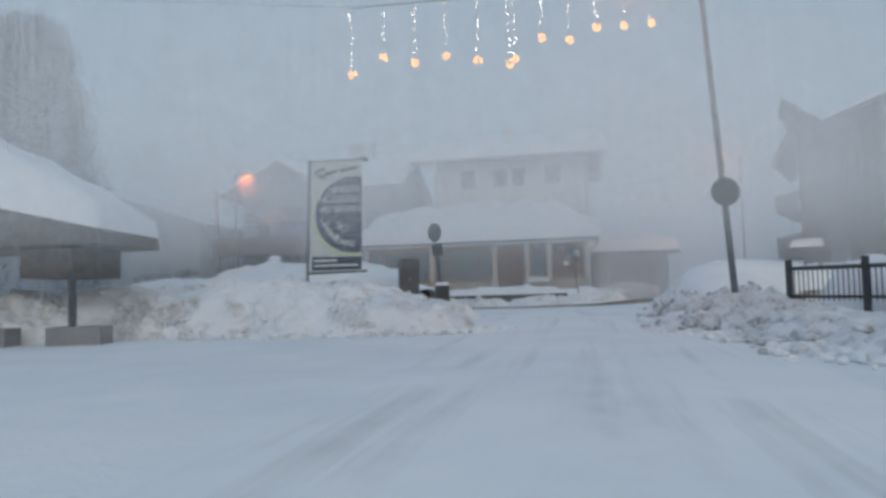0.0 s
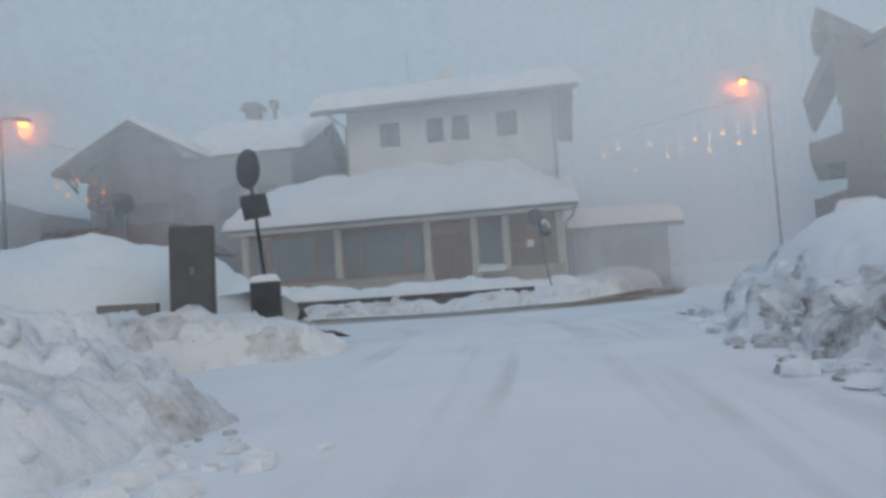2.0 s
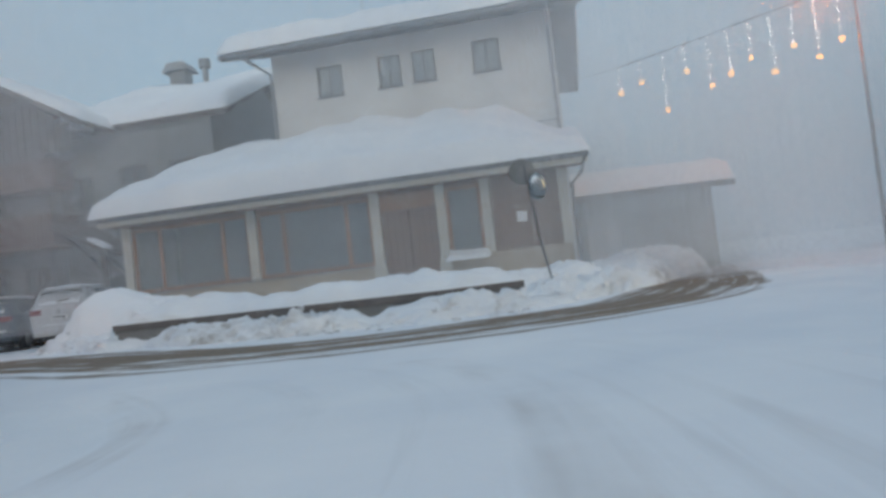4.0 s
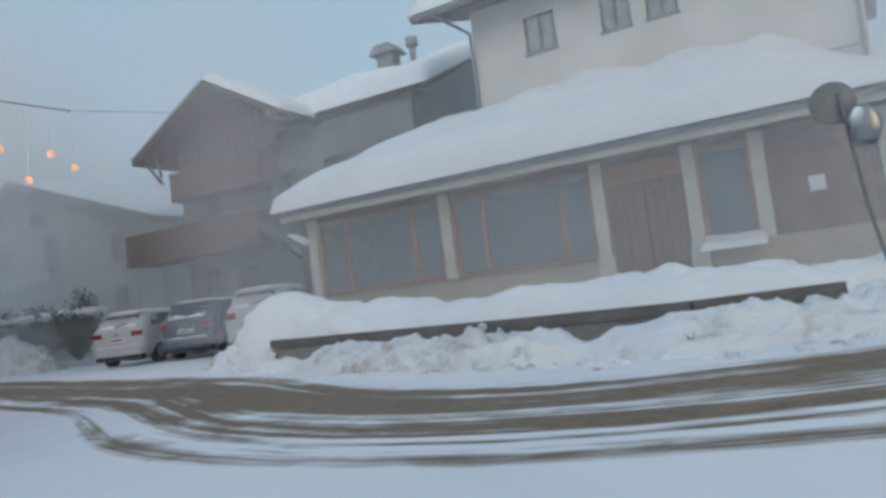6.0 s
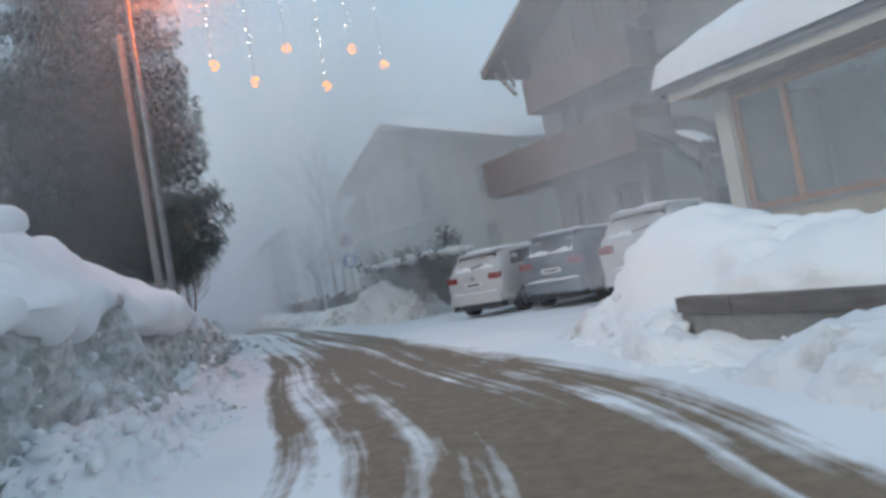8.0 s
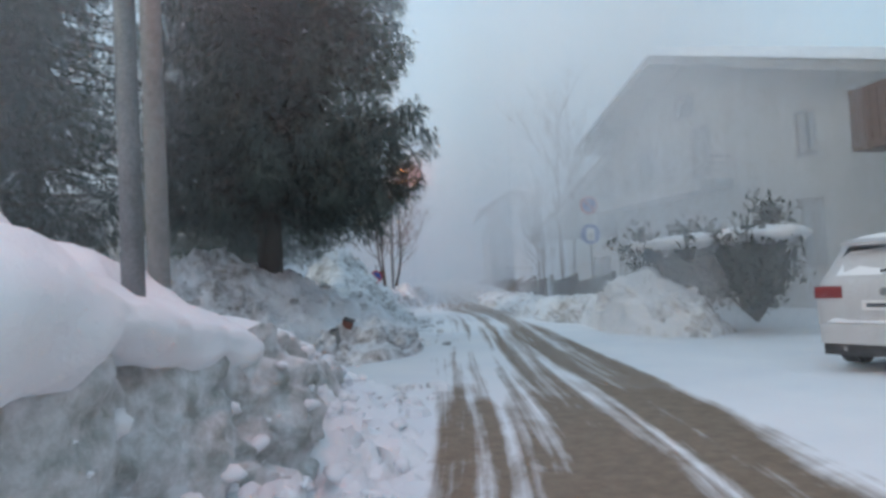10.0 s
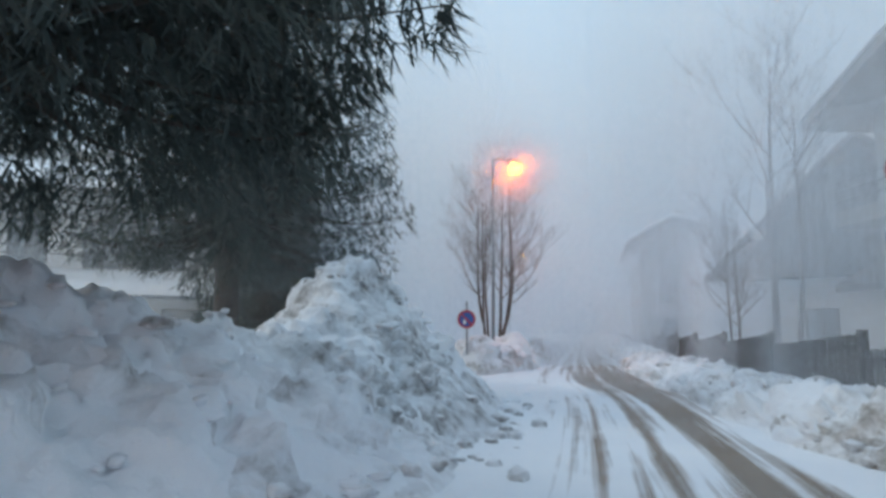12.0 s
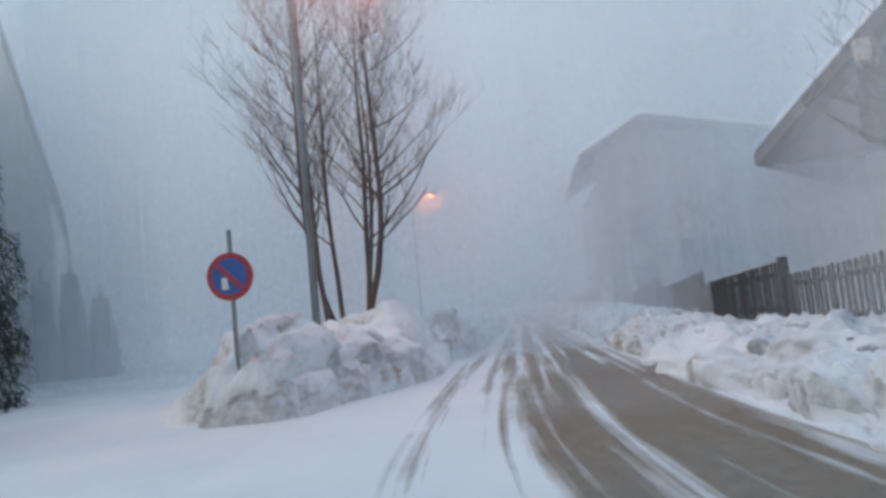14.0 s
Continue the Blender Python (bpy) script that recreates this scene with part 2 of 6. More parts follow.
GREY_WOOD = grainy("grey_fence_timber", (0.13, 0.12, 0.115), (0.22, 0.20, 0.19), 2.5, 30, 0.8, stretch=(1, 1, 5))
FENCE_WOOD = grainy("dark_weathered_fence_timber", (0.055, 0.05, 0.048), (0.105, 0.095, 0.09), 2.5, 30, 0.8, stretch=(1, 1, 5))
CABINET_PAINT = grainy("grey_cabinet_paint", (0.11, 0.11, 0.112), (0.17, 0.168, 0.165), 2, 40, 0.6, relief=0.004)
STONE_GREY = grainy("weathered_concrete", (0.20, 0.20, 0.20), (0.32, 0.31, 0.30), 1.5, 30, 0.9)
METAL = grainy("galvanised_steel", (0.22, 0.23, 0.24), (0.33, 0.34, 0.35), 4, 60, 0.5, 0.6, relief=0.004)
DARK_METAL = grainy("dark_painted_metal", (0.05, 0.055, 0.06), (0.09, 0.095, 0.10), 4, 50, 0.5, 0.2, relief=0.004)
TIN = grainy("grey_sheet_metal", (0.20, 0.21, 0.22), (0.30, 0.31, 0.32), 3, 50, 0.5, 0.4, relief=0.004)
GLASS = glass_material("window_glass", (0.80, 0.86, 0.88))
CAR_GLASS = grainy("frosted_car_glass", (0.05, 0.06, 0.065), (0.10, 0.11, 0.12), 5, 40, 0.15, relief=0.002)
# dark base colour stands in for the unlit rooms behind the glass
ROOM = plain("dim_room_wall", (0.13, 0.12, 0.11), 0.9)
BARK = grainy("rough_bark", (0.055, 0.045, 0.04), (0.12, 0.10, 0.085), 5, 40, 0.9, relief=0.03, stretch=(2, 2, 0.5), strength=0.8)
TWIG = grainy("bare_twig_bark", (0.10, 0.075, 0.065), (0.17, 0.13, 0.11), 5, 40, 0.9, relief=0.01)
NEEDLES = grainy("spruce_needles", (0.042, 0.058, 0.056), (0.085, 0.108, 0.096), 1.1, 22, 0.8, relief=0.01)
SHRUB = grainy("frosted_shrub", (0.03, 0.045, 0.04), (0.08, 0.095, 0.085), 2.0, 30, 0.8, relief=0.01)
BULB = glow_material("warm_white_bulb", (1.0, 0.93, 0.84), 16.0)
AMBER = glow_material("amber_bulb", (1.0, 0.30, 0.02), 2.6)
AMBER_BRIGHT = glow_material("bright_amber_bulb", (1.0, 0.38, 0.05), 8.0)
SODIUM = glow_material("sodium_lens", (1.0, 0.34, 0.04), 11.0)
RED = plain("red_sign_paint", (0.42, 0.05, 0.06), 0.45)
CRATE_RED = grainy("weathered_red_plastic", (0.12, 0.055, 0.045), (0.22, 0.10, 0.08), 5, 50, 0.6, relief=0.004)
BLUE = plain("blue_sign_paint", (0.05, 0.12, 0.36), 0.45)
WHITE = plain("white_sign_paint", (0.75, 0.75, 0.75), 0.5)
NAVY = plain("navy_banner_print", (0.065, 0.08, 0.115), 0.6)
BANNER_CLOTH = plain("pale_banner_cloth", (0.52, 0.55, 0.52), 0.7)
LIME = plain("yellow_green_band", (0.50, 0.56, 0.38), 0.7)
LETTER = plain("pale_lettering", (0.60, 0.63, 0.62), 0.7)
INK = plain("dark_ink", (0.06, 0.07, 0.08), 0.7)
RUBBER = plain("tyre_rubber", (0.025, 0.025, 0.027), 0.8)
WHITE_PAINT = grainy("dirty_white_car_paint", (0.50, 0.51, 0.52), (0.62, 0.63, 0.64), 1.5, 40, 0.3, relief=0.001)
BLUE_PAINT = grainy("grey_blue_car_paint", (0.045, 0.07, 0.10), (0.075, 0.11, 0.14), 1.5, 40, 0.3, relief=0.001)
TAIL_RED = plain("tail_lamp_plastic", (0.25, 0.03, 0.03), 0.25)
MIRROR, _nt, _b = material("mirror_face")
_b.inputs["Metallic"].default_value, _b.inputs["Roughness"].default_value = 1.0, 0.25
_b.inputs["Base Color"].default_value = (0.34, 0.36, 0.37, 1)


# ---- mesh helpers ----
class Shape:
    """Collects corners and faces, then makes one mesh."""

    def __init__(self):
        self.v, self.f = [], []

    def add(self, verts, faces):
        n = len(self.v)
        self.v += [tuple(p) for p in verts]
        self.f += [tuple(i + n for i in f) for f in faces]
        return self

    def box(self, x0, x1, y0, y1, z0, z1, m=None):
        c = [Vector((x, y, z)) for z in (z0, z1) for y in (y0, y1) for x in (x0, x1)]
        if m is not None:
            c = [m @ p for p in c]
        return self.add(c, [(0, 2, 3, 1), (4, 5, 7, 6), (0, 1, 5, 4), (2, 6, 7, 3), (0, 4, 6, 2), (1, 3, 7, 5)])

    def slab(self, outline, depth, m=None):
        """A flat outline in x and z, given depth along y."""
        n = len(outline)
        c = [Vector((x, y, z)) for y in (0, depth) for x, z in outline]
        if m is not None:
            c = [m @ p for p in c]
        return self.add(c, [tuple(range(n)), tuple(range(2 * n - 1, n - 1, -1))] + [(i, n + i, n + (i + 1) % n, (i + 1) % n) for i in range(n)])

    def tube(self, pts, radii, sides=6, cap=True):
        pts = [Vector(p) for p in pts]
        if isinstance(radii, (int, float)):
            radii = [radii] * len(pts)
        rings = []
        for i, p in enumerate(pts):
            d = (pts[min(i + 1, len(pts) - 1)] - pts[max(i - 1, 0)]).normalized()
            a = d.cross((0, 0, 1)) if abs(d.z) < 0.95 else d.cross((1, 0, 0))
            a.normalize()
            b = d.cross(a)
            rings.append([p + radii[i] * (math.cos(2 * math.pi * k / sides) * a + math.sin(2 * math.pi * k / sides) * b) for k in range(sides)])
        faces = [(i * sides + k, i * sides + (k + 1) % sides, (i + 1) * sides + (k + 1) % sides, (i + 1) * sides + k) for i in range(len(pts) - 1) for k in range(sides)]
        if cap:
            faces += [tuple(range(sides))[::-1], tuple(range((len(pts) - 1) * sides, len(pts) * sides))]
        return self.add([p for r in rings for p in r], faces)

    def disc(self, centre, axis, radius, thick, sides=28):
        a = Vector(axis).normalized()
        return self.tube([Vector(centre) - a * thick / 2, Vector(centre) + a * thick / 2], radius, sides)

    def ball(self, centre, r, rings=4, sides=6):
        c = Vector(centre)
        verts = [c + Vector((0, 0, r))]
        for i in range(1, rings):
            z, q = r * math.cos(math.pi * i / rings), r * math.sin(math.pi * i / rings)
            verts += [c + Vector((q * math.cos(2 * math.pi * k / sides), q * math.sin(2 * math.pi * k / sides), z)) for k in range(sides)]
        verts.append(c - Vector((0, 0, r)))
        last = len(verts) - 1
        faces = [(0, 1 + k, 1 + (k + 1) % sides) for k in range(sides)]
        for i in range(rings - 2):
            faces += [(1 + i * sides + k, 1 + (i + 1) * sides + k, 1 + (i + 1) * sides + (k + 1) % sides, 1 + i * sides + (k + 1) % sides) for k in range(sides)]
        faces += [(last, 1 + (rings - 2) * sides + (k + 1) % sides, 1 + (rings - 2) * sides + k) for k in range(sides)]
        return self.add(verts, faces)

    def mesh(self, name, mat, smooth=False, weld=False):
        me = bpy.data.meshes.new(name)
        me.from_pydata(self.v, [], self.f)
        me.update()
        bm = bmesh.new()
        bm.from_mesh(me)
        if weld:
            bmesh.ops.remove_doubles(bm, verts=bm.verts, dist=0.0005)
        bmesh.ops.recalc_face_normals(bm, faces=bm.faces)
        bm.to_mesh(me)
        bm.free()
        me.materials.append(mat)
        if smooth:
            me.polygons.foreach_set("use_smooth", [True] * len(me.polygons))
        return me


def part(name, shape, mat, parent, label="", smooth=False, m=None):
    """One mesh under a thing or under a part."""
    me = shape.mesh(name, mat, smooth) if isinstance(shape, Shape) else shape
    ob = new(name, me)
    ob.parent = parent
    if m is not None:
        ob.matrix_local = m
    return tagged(ob, label) if label else ob


def thing(name, m, label, category, group="", kind=""):
    return tagged(new_at(name, m), label, category, group, kind)


def new_at(name, m):
    ob = new(name)
    ob.matrix_world = m
    return ob


def solid(name, shape, mat, label, category, group="", kind="", m=None, smooth=False):
    ob = new(name, shape.mesh(name, mat, smooth))
    if m is not None:
        ob.matrix_world = m
    return tagged(ob, label, category, group, kind)


def curve_points(rows, step):
    """Points along a smooth line through the rows, with every column carried along."""
    rows = [np.array(r, float) for r in rows]
    out = []
    for i in range(len(rows) - 1):
        p0, p1, p2, p3 = rows[max(i - 1, 0)], rows[i], rows[i + 1], rows[min(i + 2, len(rows) - 1)]
        n = max(2, int(np.linalg.norm((p2 - p1)[:2]) / step))
        for k in range(n):
            t = k / n
            out.append(0.5 * (2 * p1 + (p2 - p0) * t + (2 * p0 - 5 * p1 + 4 * p2 - p3) * t * t + (3 * p1 - p0 - 3 * p2 + p3) * t**3))
    out.append(rows[-1])
    return out


def grid_faces(rows, cols):
    return [(i * cols + j, i * cols + j + 1, (i + 1) * cols + j + 1, (i + 1) * cols + j) for i in range(rows - 1) for j in range(cols - 1)]


def lumpy(x, y, z, seed, size):
    """Unevenness of shovelled snow, from broad heaps down to clods."""
    p = Vector((x / size + seed * 7.3, y / size - seed * 3.1, z / size))
    broken = min(1.0, max(0.40, 0.55 + 2.4 * noise.noise(p * 0.5 + Vector((9.1, 0, 0)))))
    warp = p + 0.25 * Vector((noise.noise(p * 2.1), noise.noise(p * 2.1 + Vector((5, 0, 0))), noise.noise(p * 2.1 + Vector((0, 7, 0)))))
    blocks = 0.42 - 1.5 * noise.voronoi(warp * 1.15)[0][0] ** 2
    crumbs = 0.30 - 1.5 * noise.voronoi(warp * 2.9)[0][0] ** 2
    return 0.8 * noise.noise(p * 0.7) + 0.3 * noise.noise(p * 1.9) + broken * (0.62 * blocks + 0.75 * crumbs + 0.42 * (0.3 - 1.5 * noise.voronoi(warp * 6.5)[0][0] ** 2))


def snow_bank(label, rows, seed, mat=None, rough=0.3, step=0.16, across=34, steep=0.62, base=0.0, size=0.9, power=2.2, taper=6):
    """A ploughed bank along a line of x, y, half width and height."""
    line = curve_points(rows, step)
    verts, n = [], len(line)
    for i, (x, y, w, h) in enumerate(line):
        d = Vector(line[min(i + 1, n - 1)][:2]) - Vector(line[max(i - 1, 0)][:2])
        side = Vector((-d.y, d.x)).normalized()
        end = min(1.0, i / taper, (n - 1 - i) / taper) ** 0.6
        for j in range(across):
            c = math.sin(0.5 * math.pi * (-1 + 2 * j / (across - 1)))
            wobble = 1 + 0.22 * noise.noise(Vector((x * 0.5, y * 0.5, seed + 5 * (c > 0))))
            px, py = x + side.x * c * w * wobble, y + side.y * c * w * wobble
            prof = max(0.0, 1 - abs(c) ** power) ** steep
            rise = h * prof * end
            # lumps stand out square to the face of the bank
            slope = h * end * (max(0.0, 1 - min(1.0, abs(c) + 0.03) ** power) ** steep - max(0.0, 1 - max(0.0, abs(c) - 0.03) ** power) ** steep) / (0.06 * w)
            lie = math.sqrt(1 + slope * slope)
            out, lift = -slope / lie * (1 if c > 0 else -1), 1 / lie
            bumps = lumpy(px, py, rise, seed, size) * rough * min(1.0, 2.5 * prof) * min(1.0, 0.35 + h) * (0.25 + 0.75 * end)
            verts.append((px + side.x * out * bumps, py + side.y * out * bumps, max(base - 0.08, base - 0.06 + rise + bumps * lift)))
    s = Shape()
    s.add(verts, grid_faces(n, across))
    ob = solid("snow_bank", s, mat or BANK_SNOW, label, "snow bank", "ploughed snow banks", "structure", smooth=True)
    return ob


def clods(label, rows, count, seed, big=0.13, spread=0.7, mat=None):
    """Loose lumps of snow strewn along the foot of a bank."""
    rng = random.Random(seed)
    line = curve_points(rows, 0.25)
    s = Shape()
    for _ in range(count):
        x, y = rng.choice(line)[:2]
        r = big * rng.uniform(0.2, 1.0) ** 1.6
        px, py = x + rng.gauss(0, spread), y + rng.gauss(0, spread)
        n0 = len(s.v)
        s.ball((px, py, r * 0.3), r, 4, 6)
        for k in range(n0, len(s.v)):
            q = Vector(s.v[k])
            j = 1 + 0.45 * noise.noise(q * 9 + Vector((seed, 0, 0)))
            s.v[k] = (px + (q.x - px) * j * 1.2, py + (q.y - py) * j, r * 0.3 + (q.z - r * 0.3) * j * 0.75)
    return solid("snow_clods", s, mat or BANK_SNOW, label, "snow lumps", "", "stuff", smooth=False)


def crumbs(bank, label, count, seed, big=0.14, mat=None):
    """Broken lumps lying on the face of a bank."""
    rng = random.Random(seed)
    vs = bank.data.vertices
    s = Shape()
    while count > 0:
        heap = vs[rng.randrange(len(vs))].co
        if heap.z < 0.12:
            continue
        # lumps lie in drifts of a few
        for _ in range(min(count, rng.randint(1, 7))):
            near = [q for q in (vs[rng.randrange(len(vs))].co for _ in range(60)) if (q - heap).length < 0.9 and q.z > 0.05]
            c = near[0] if near else heap
            r = big * rng.uniform(0.25, 1.0) ** 1.5
            turn = Matrix.Rotation(rng.uniform(0, 6.3), 3, "Z") @ Matrix.Rotation(rng.uniform(-0.6, 0.6), 3, "X") @ Matrix.Diagonal((rng.uniform(0.8, 1.7), rng.uniform(0.7, 1.2), rng.uniform(0.5, 0.85)))
            n0 = len(s.v)
            s.ball((0, 0, 0), r, 5, 8)
            for k in range(n0, len(s.v)):
                q = Vector(s.v[k])
                q *= 1 + 0.55 * noise.noise(q * (1.3 / r) + Vector((seed, n0, 0)))
                s.v[k] = tuple(c + turn @ q + Vector((0, 0, 0.15 * r)))
            count -= 1
    return solid("snow_lumps", s, mat or SOILED, label, "snow lumps", "", "stuff", smooth=True)


# ---- ground and roads ----
def snow_field():
    xs = sorted(set([-2500, -900, -400, -200, -130] + list(np.arange(-100, 61, 2.0)) + [90, 150, 300, 900, 2500]))
    ys = sorted(set([-2500, -900, -300, -100, -50] + list(np.arange(-20, 101, 2.0)) + [130, 200, 400, 900, 2500]))
    s = Shape()
    s.add([(x, y, -0.02 + 0.012 * noise.noise(Vector((x * 0.13, y * 0.13, 3.0)))) for x in xs for y in ys], grid_faces(len(xs), len(ys)))
    return solid("ground", s, SNOW, "snow-covered open ground of the village", "ground", "", "structure", smooth=True)


def road_strip(name, rows, width, label, lift, mat):
    line = curve_points(rows, 0.6)
    verts, uvs, run, cols = [], [], 0.0, 17
    for i, p in enumerate(line):
        d = Vector(line[min(i + 1, len(line) - 1)][:2]) - Vector(line[max(i - 1, 0)][:2])
        side = Vector((-d.y, d.x)).normalized()
        if i:
            run += (Vector(p[:2]) - Vector(line[i - 1][:2])).length
        for j in range(cols):
            c = (j / (cols - 1) - 0.5) * width
            rut = -0.018 * math.exp(-((abs(c) - 0.9) / 0.28) ** 2)
            verge = -0.07 * max(0.0, abs(c) * 2 / width - 0.85) / 0.15
            verts.append((p[0] + side.x * c, p[1] + side.y * c, lift + rut + verge + 0.012 * noise.noise(Vector((p[0] + side.x * c, p[1] + side.y * c, 0)) * 0.7)))
            uvs.append((run, c))
    me = bpy.data.meshes.new(name)
    faces = grid_faces(len(line), cols)
    me.from_pydata(verts, [], faces)
    layer = me.uv_layers.new(name="along")
    flat = [uvs[i] for f in faces for i in f]
    layer.data.foreach_set("uv", [q for uv in flat for q in uv])
    me.materials.append(mat)
    me.polygons.foreach_set("use_smooth", [True] * len(me.polygons))
    me.update()
    return tagged(new(name, me), label, "road", "", "structure")


snow_field()
MAIN = [(16.5, 58), (14, 48), (11.6, 41), (9.8, 36), (7.4, 32.2), (3.6, 30.9), (0.4, 31.6), (-3.0, 34.2), (-7.0, 36.2), (-11.0, 38.3), (-16.4, 40.7), (-24, 44.2), (-31, 47.1), (-36, 48.7), (-42, 51.2), (-55, 56.8), (-75, 65.2), (-120, 84)]
road_strip("road", MAIN, 6.4, "village road of packed snow worn to brown slush", 0.03, ROAD)
road_strip("side_road", [(-1.2, -14), (0.4, 0), (2.2, 10), (3.6, 18), (4.4, 23.5), (4.2, 27.0), (2.2, 30.2)], 5.6, "side road of packed snow with faint tyre tracks", 0.012, SIDE_ROAD)

# ---- ploughed banks ----
banner_bank = snow_bank("heaped white snow bank under the ski shop banner", [(-24, 15.5, 2.4, 1.0), (-15, 17.0, 2.4, 1.1), (-9, 18.6, 2.3, 1.25), (-5, 18.9, 2.3, 1.35), (-2.4, 18.2, 2.3, 1.25), (-0.6, 17.4, 1.9, 0.85), (0.7, 16.9, 1.0, 0.3)], 1, CLEAN_BANK, rough=0.26, size=0.62, across=80, step=0.08)
snow_bank("high smooth snow mound behind the cabinet", [(-16, 25.5, 2.6, 1.2), (-8.5, 26, 2.6, 1.7), (-4.2, 26.0, 2.5, 2.15), (-1.6, 25.8, 2.0, 1.75), (-0.4, 25.7, 1.2, 0.9)], 2, SNOW, rough=0.22, size=1.6)
snow_bank("low snow bank in front of the mirror pole", [(-7, 22.4, 1.3, 0.8), (-3.2, 22.4, 1.2, 0.8), (-1.0, 22.5, 1.0, 0.75), (0.3, 22.9, 0.9, 0.55), (1.1, 23.3, 0.6, 0.35)], 3, CLEAN_BANK, rough=0.38, size=0.6, across=44, step=0.12)
corner_bank = snow_bank("rocky grey snow bank round the lamp post and railing", [(8.2, 4.5, 1.8, 0.5), (7.1, 8.5, 1.8, 0.45), (6.7, 12, 1.6, 0.45), (6.7, 15.2, 1.7, 0.62), (7.5, 19.0, 1.9, 0.9), (8.8, 22.6, 2.0, 1.1), (10.8, 25.6, 2.2, 1.2), (15, 28, 2.6, 1.5), (24, 30, 3, 1.4)], 4, DIRTY_SHADED_SNOW, rough=0.30, across=64, step=0.09, size=0.5)
snow_bank("smooth snow cap on the rocky corner bank", [(7.35, 17.4, 0.8, 0.3), (7.8, 18.8, 1.3, 0.72), (8.4, 20.6, 1.6, 0.98), (9.5, 22.8, 1.7, 1.08), (11.4, 25.4, 1.85, 1.05), (15, 27.9, 2.2, 0.75), (22, 29.6, 2.5, 0.6)], 27, SNOW, rough=0.13, steep=0.55, base=0.6, size=1.1, across=44, step=0.13)
terrace_foot = snow_bank("lumpy snow bank below the low terrace wall", [(-6.0, 40.2, 0.7, 0.4), (-4.9, 38.9, 0.8, 0.5), (-3.4, 37.5, 0.75, 0.42), (-2.4, 36.7, 0.7, 0.3), (-1.5, 36.1, 0.7, 0.3), (-0.6, 35.6, 0.75, 0.62), (0.8, 35.1, 0.75, 0.36), (2.0, 34.55, 0.7, 0.5), (3.2, 34.2, 0.65, 0.36), (4.3, 33.95, 0.7, 0.48), (6.2, 34.9, 0.8, 0.5), (8.2, 37.8, 1.25, 0.72), (10.4, 42.0, 1.5, 0.9), (12.5, 47, 1.7, 1.0), (15, 56, 1.8, 1.0)], 5, CLEAN_BANK, rough=0.34, size=0.7, across=44, step=0.12)
snow_bank("thick snow bank on the terrace before the shop windows", [(-5.0, 40.3, 0.8, 0.7), (-4.1, 39.3, 1.2, 1.45), (-2.6, 38.4, 1.3, 1.12), (0.0, 37.3, 1.2, 0.98), (2.5, 36.4, 1.15, 0.98), (5.0, 36.2, 1.15, 0.95), (6.7, 37.2, 1.2, 0.9), (8.0, 39, 1.1, 0.75)], 6, SNOW, rough=0.17, size=1.0, steep=0.5, across=50, step=0.11)
spruce_bank = snow_bank("long dirty snow bank under the spruces", [(-21.5, 27, 2.6, 1.7), (-21.6, 33.8, 2.7, 2.2), (-22.4, 37.2, 2.6, 2.1), (-25.3, 39.7, 2.4, 1.45), (-28.0, 41.0, 2.5, 1.75), (-30.1, 41.4, 2.6, 2.75), (-32.2, 42.5, 2.3, 1.5), (-33.6, 43.2, 1.2, 0.5)], 8, SPRUCE_SNOW, rough=0.27, across=112, steep=1.1, step=0.065, power=1.3, size=0.42, taper=14)
island_bank = snow_bank("rounded snow island round the bare tree", [(-40.2, 45.4, 0.5, 0.6), (-40.5, 45.9, 0.9, 1.05), (-41.0, 46.8, 1.15, 1.2), (-42.3, 47.6, 1.45, 1.12), (-44.4, 48.6, 1.6, 1.15), (-46.5, 49.9, 1.3, 0.9), (-51, 52.2, 1.3, 0.8), (-62, 57, 1.3, 0.8), (-80, 64.5, 1.4, 0.8)], 9, rough=0.55, across=46, step=0.13, steep=0.5)
fence_bank = snow_bank("snow bank along the picket fence", [(-17.6, 46.0, 0.7, 0.6), (-18.9, 45.5, 0.85, 1.25), (-20.3, 45.9, 0.95, 1.35), (-21.8, 46.6, 1.0, 0.9), (-26.5, 47.9, 1.2, 0.62), (-33, 50.5, 1.3, 0.56), (-38, 52.4, 1.3, 0.56), (-44, 55.0, 1.3, 0.56), (-60, 62, 1.4, 0.8), (-80, 70.5, 1.4, 0.8)], 10, rough=0.30, across=64, step=0.09, steep=0.5, size=0.45)


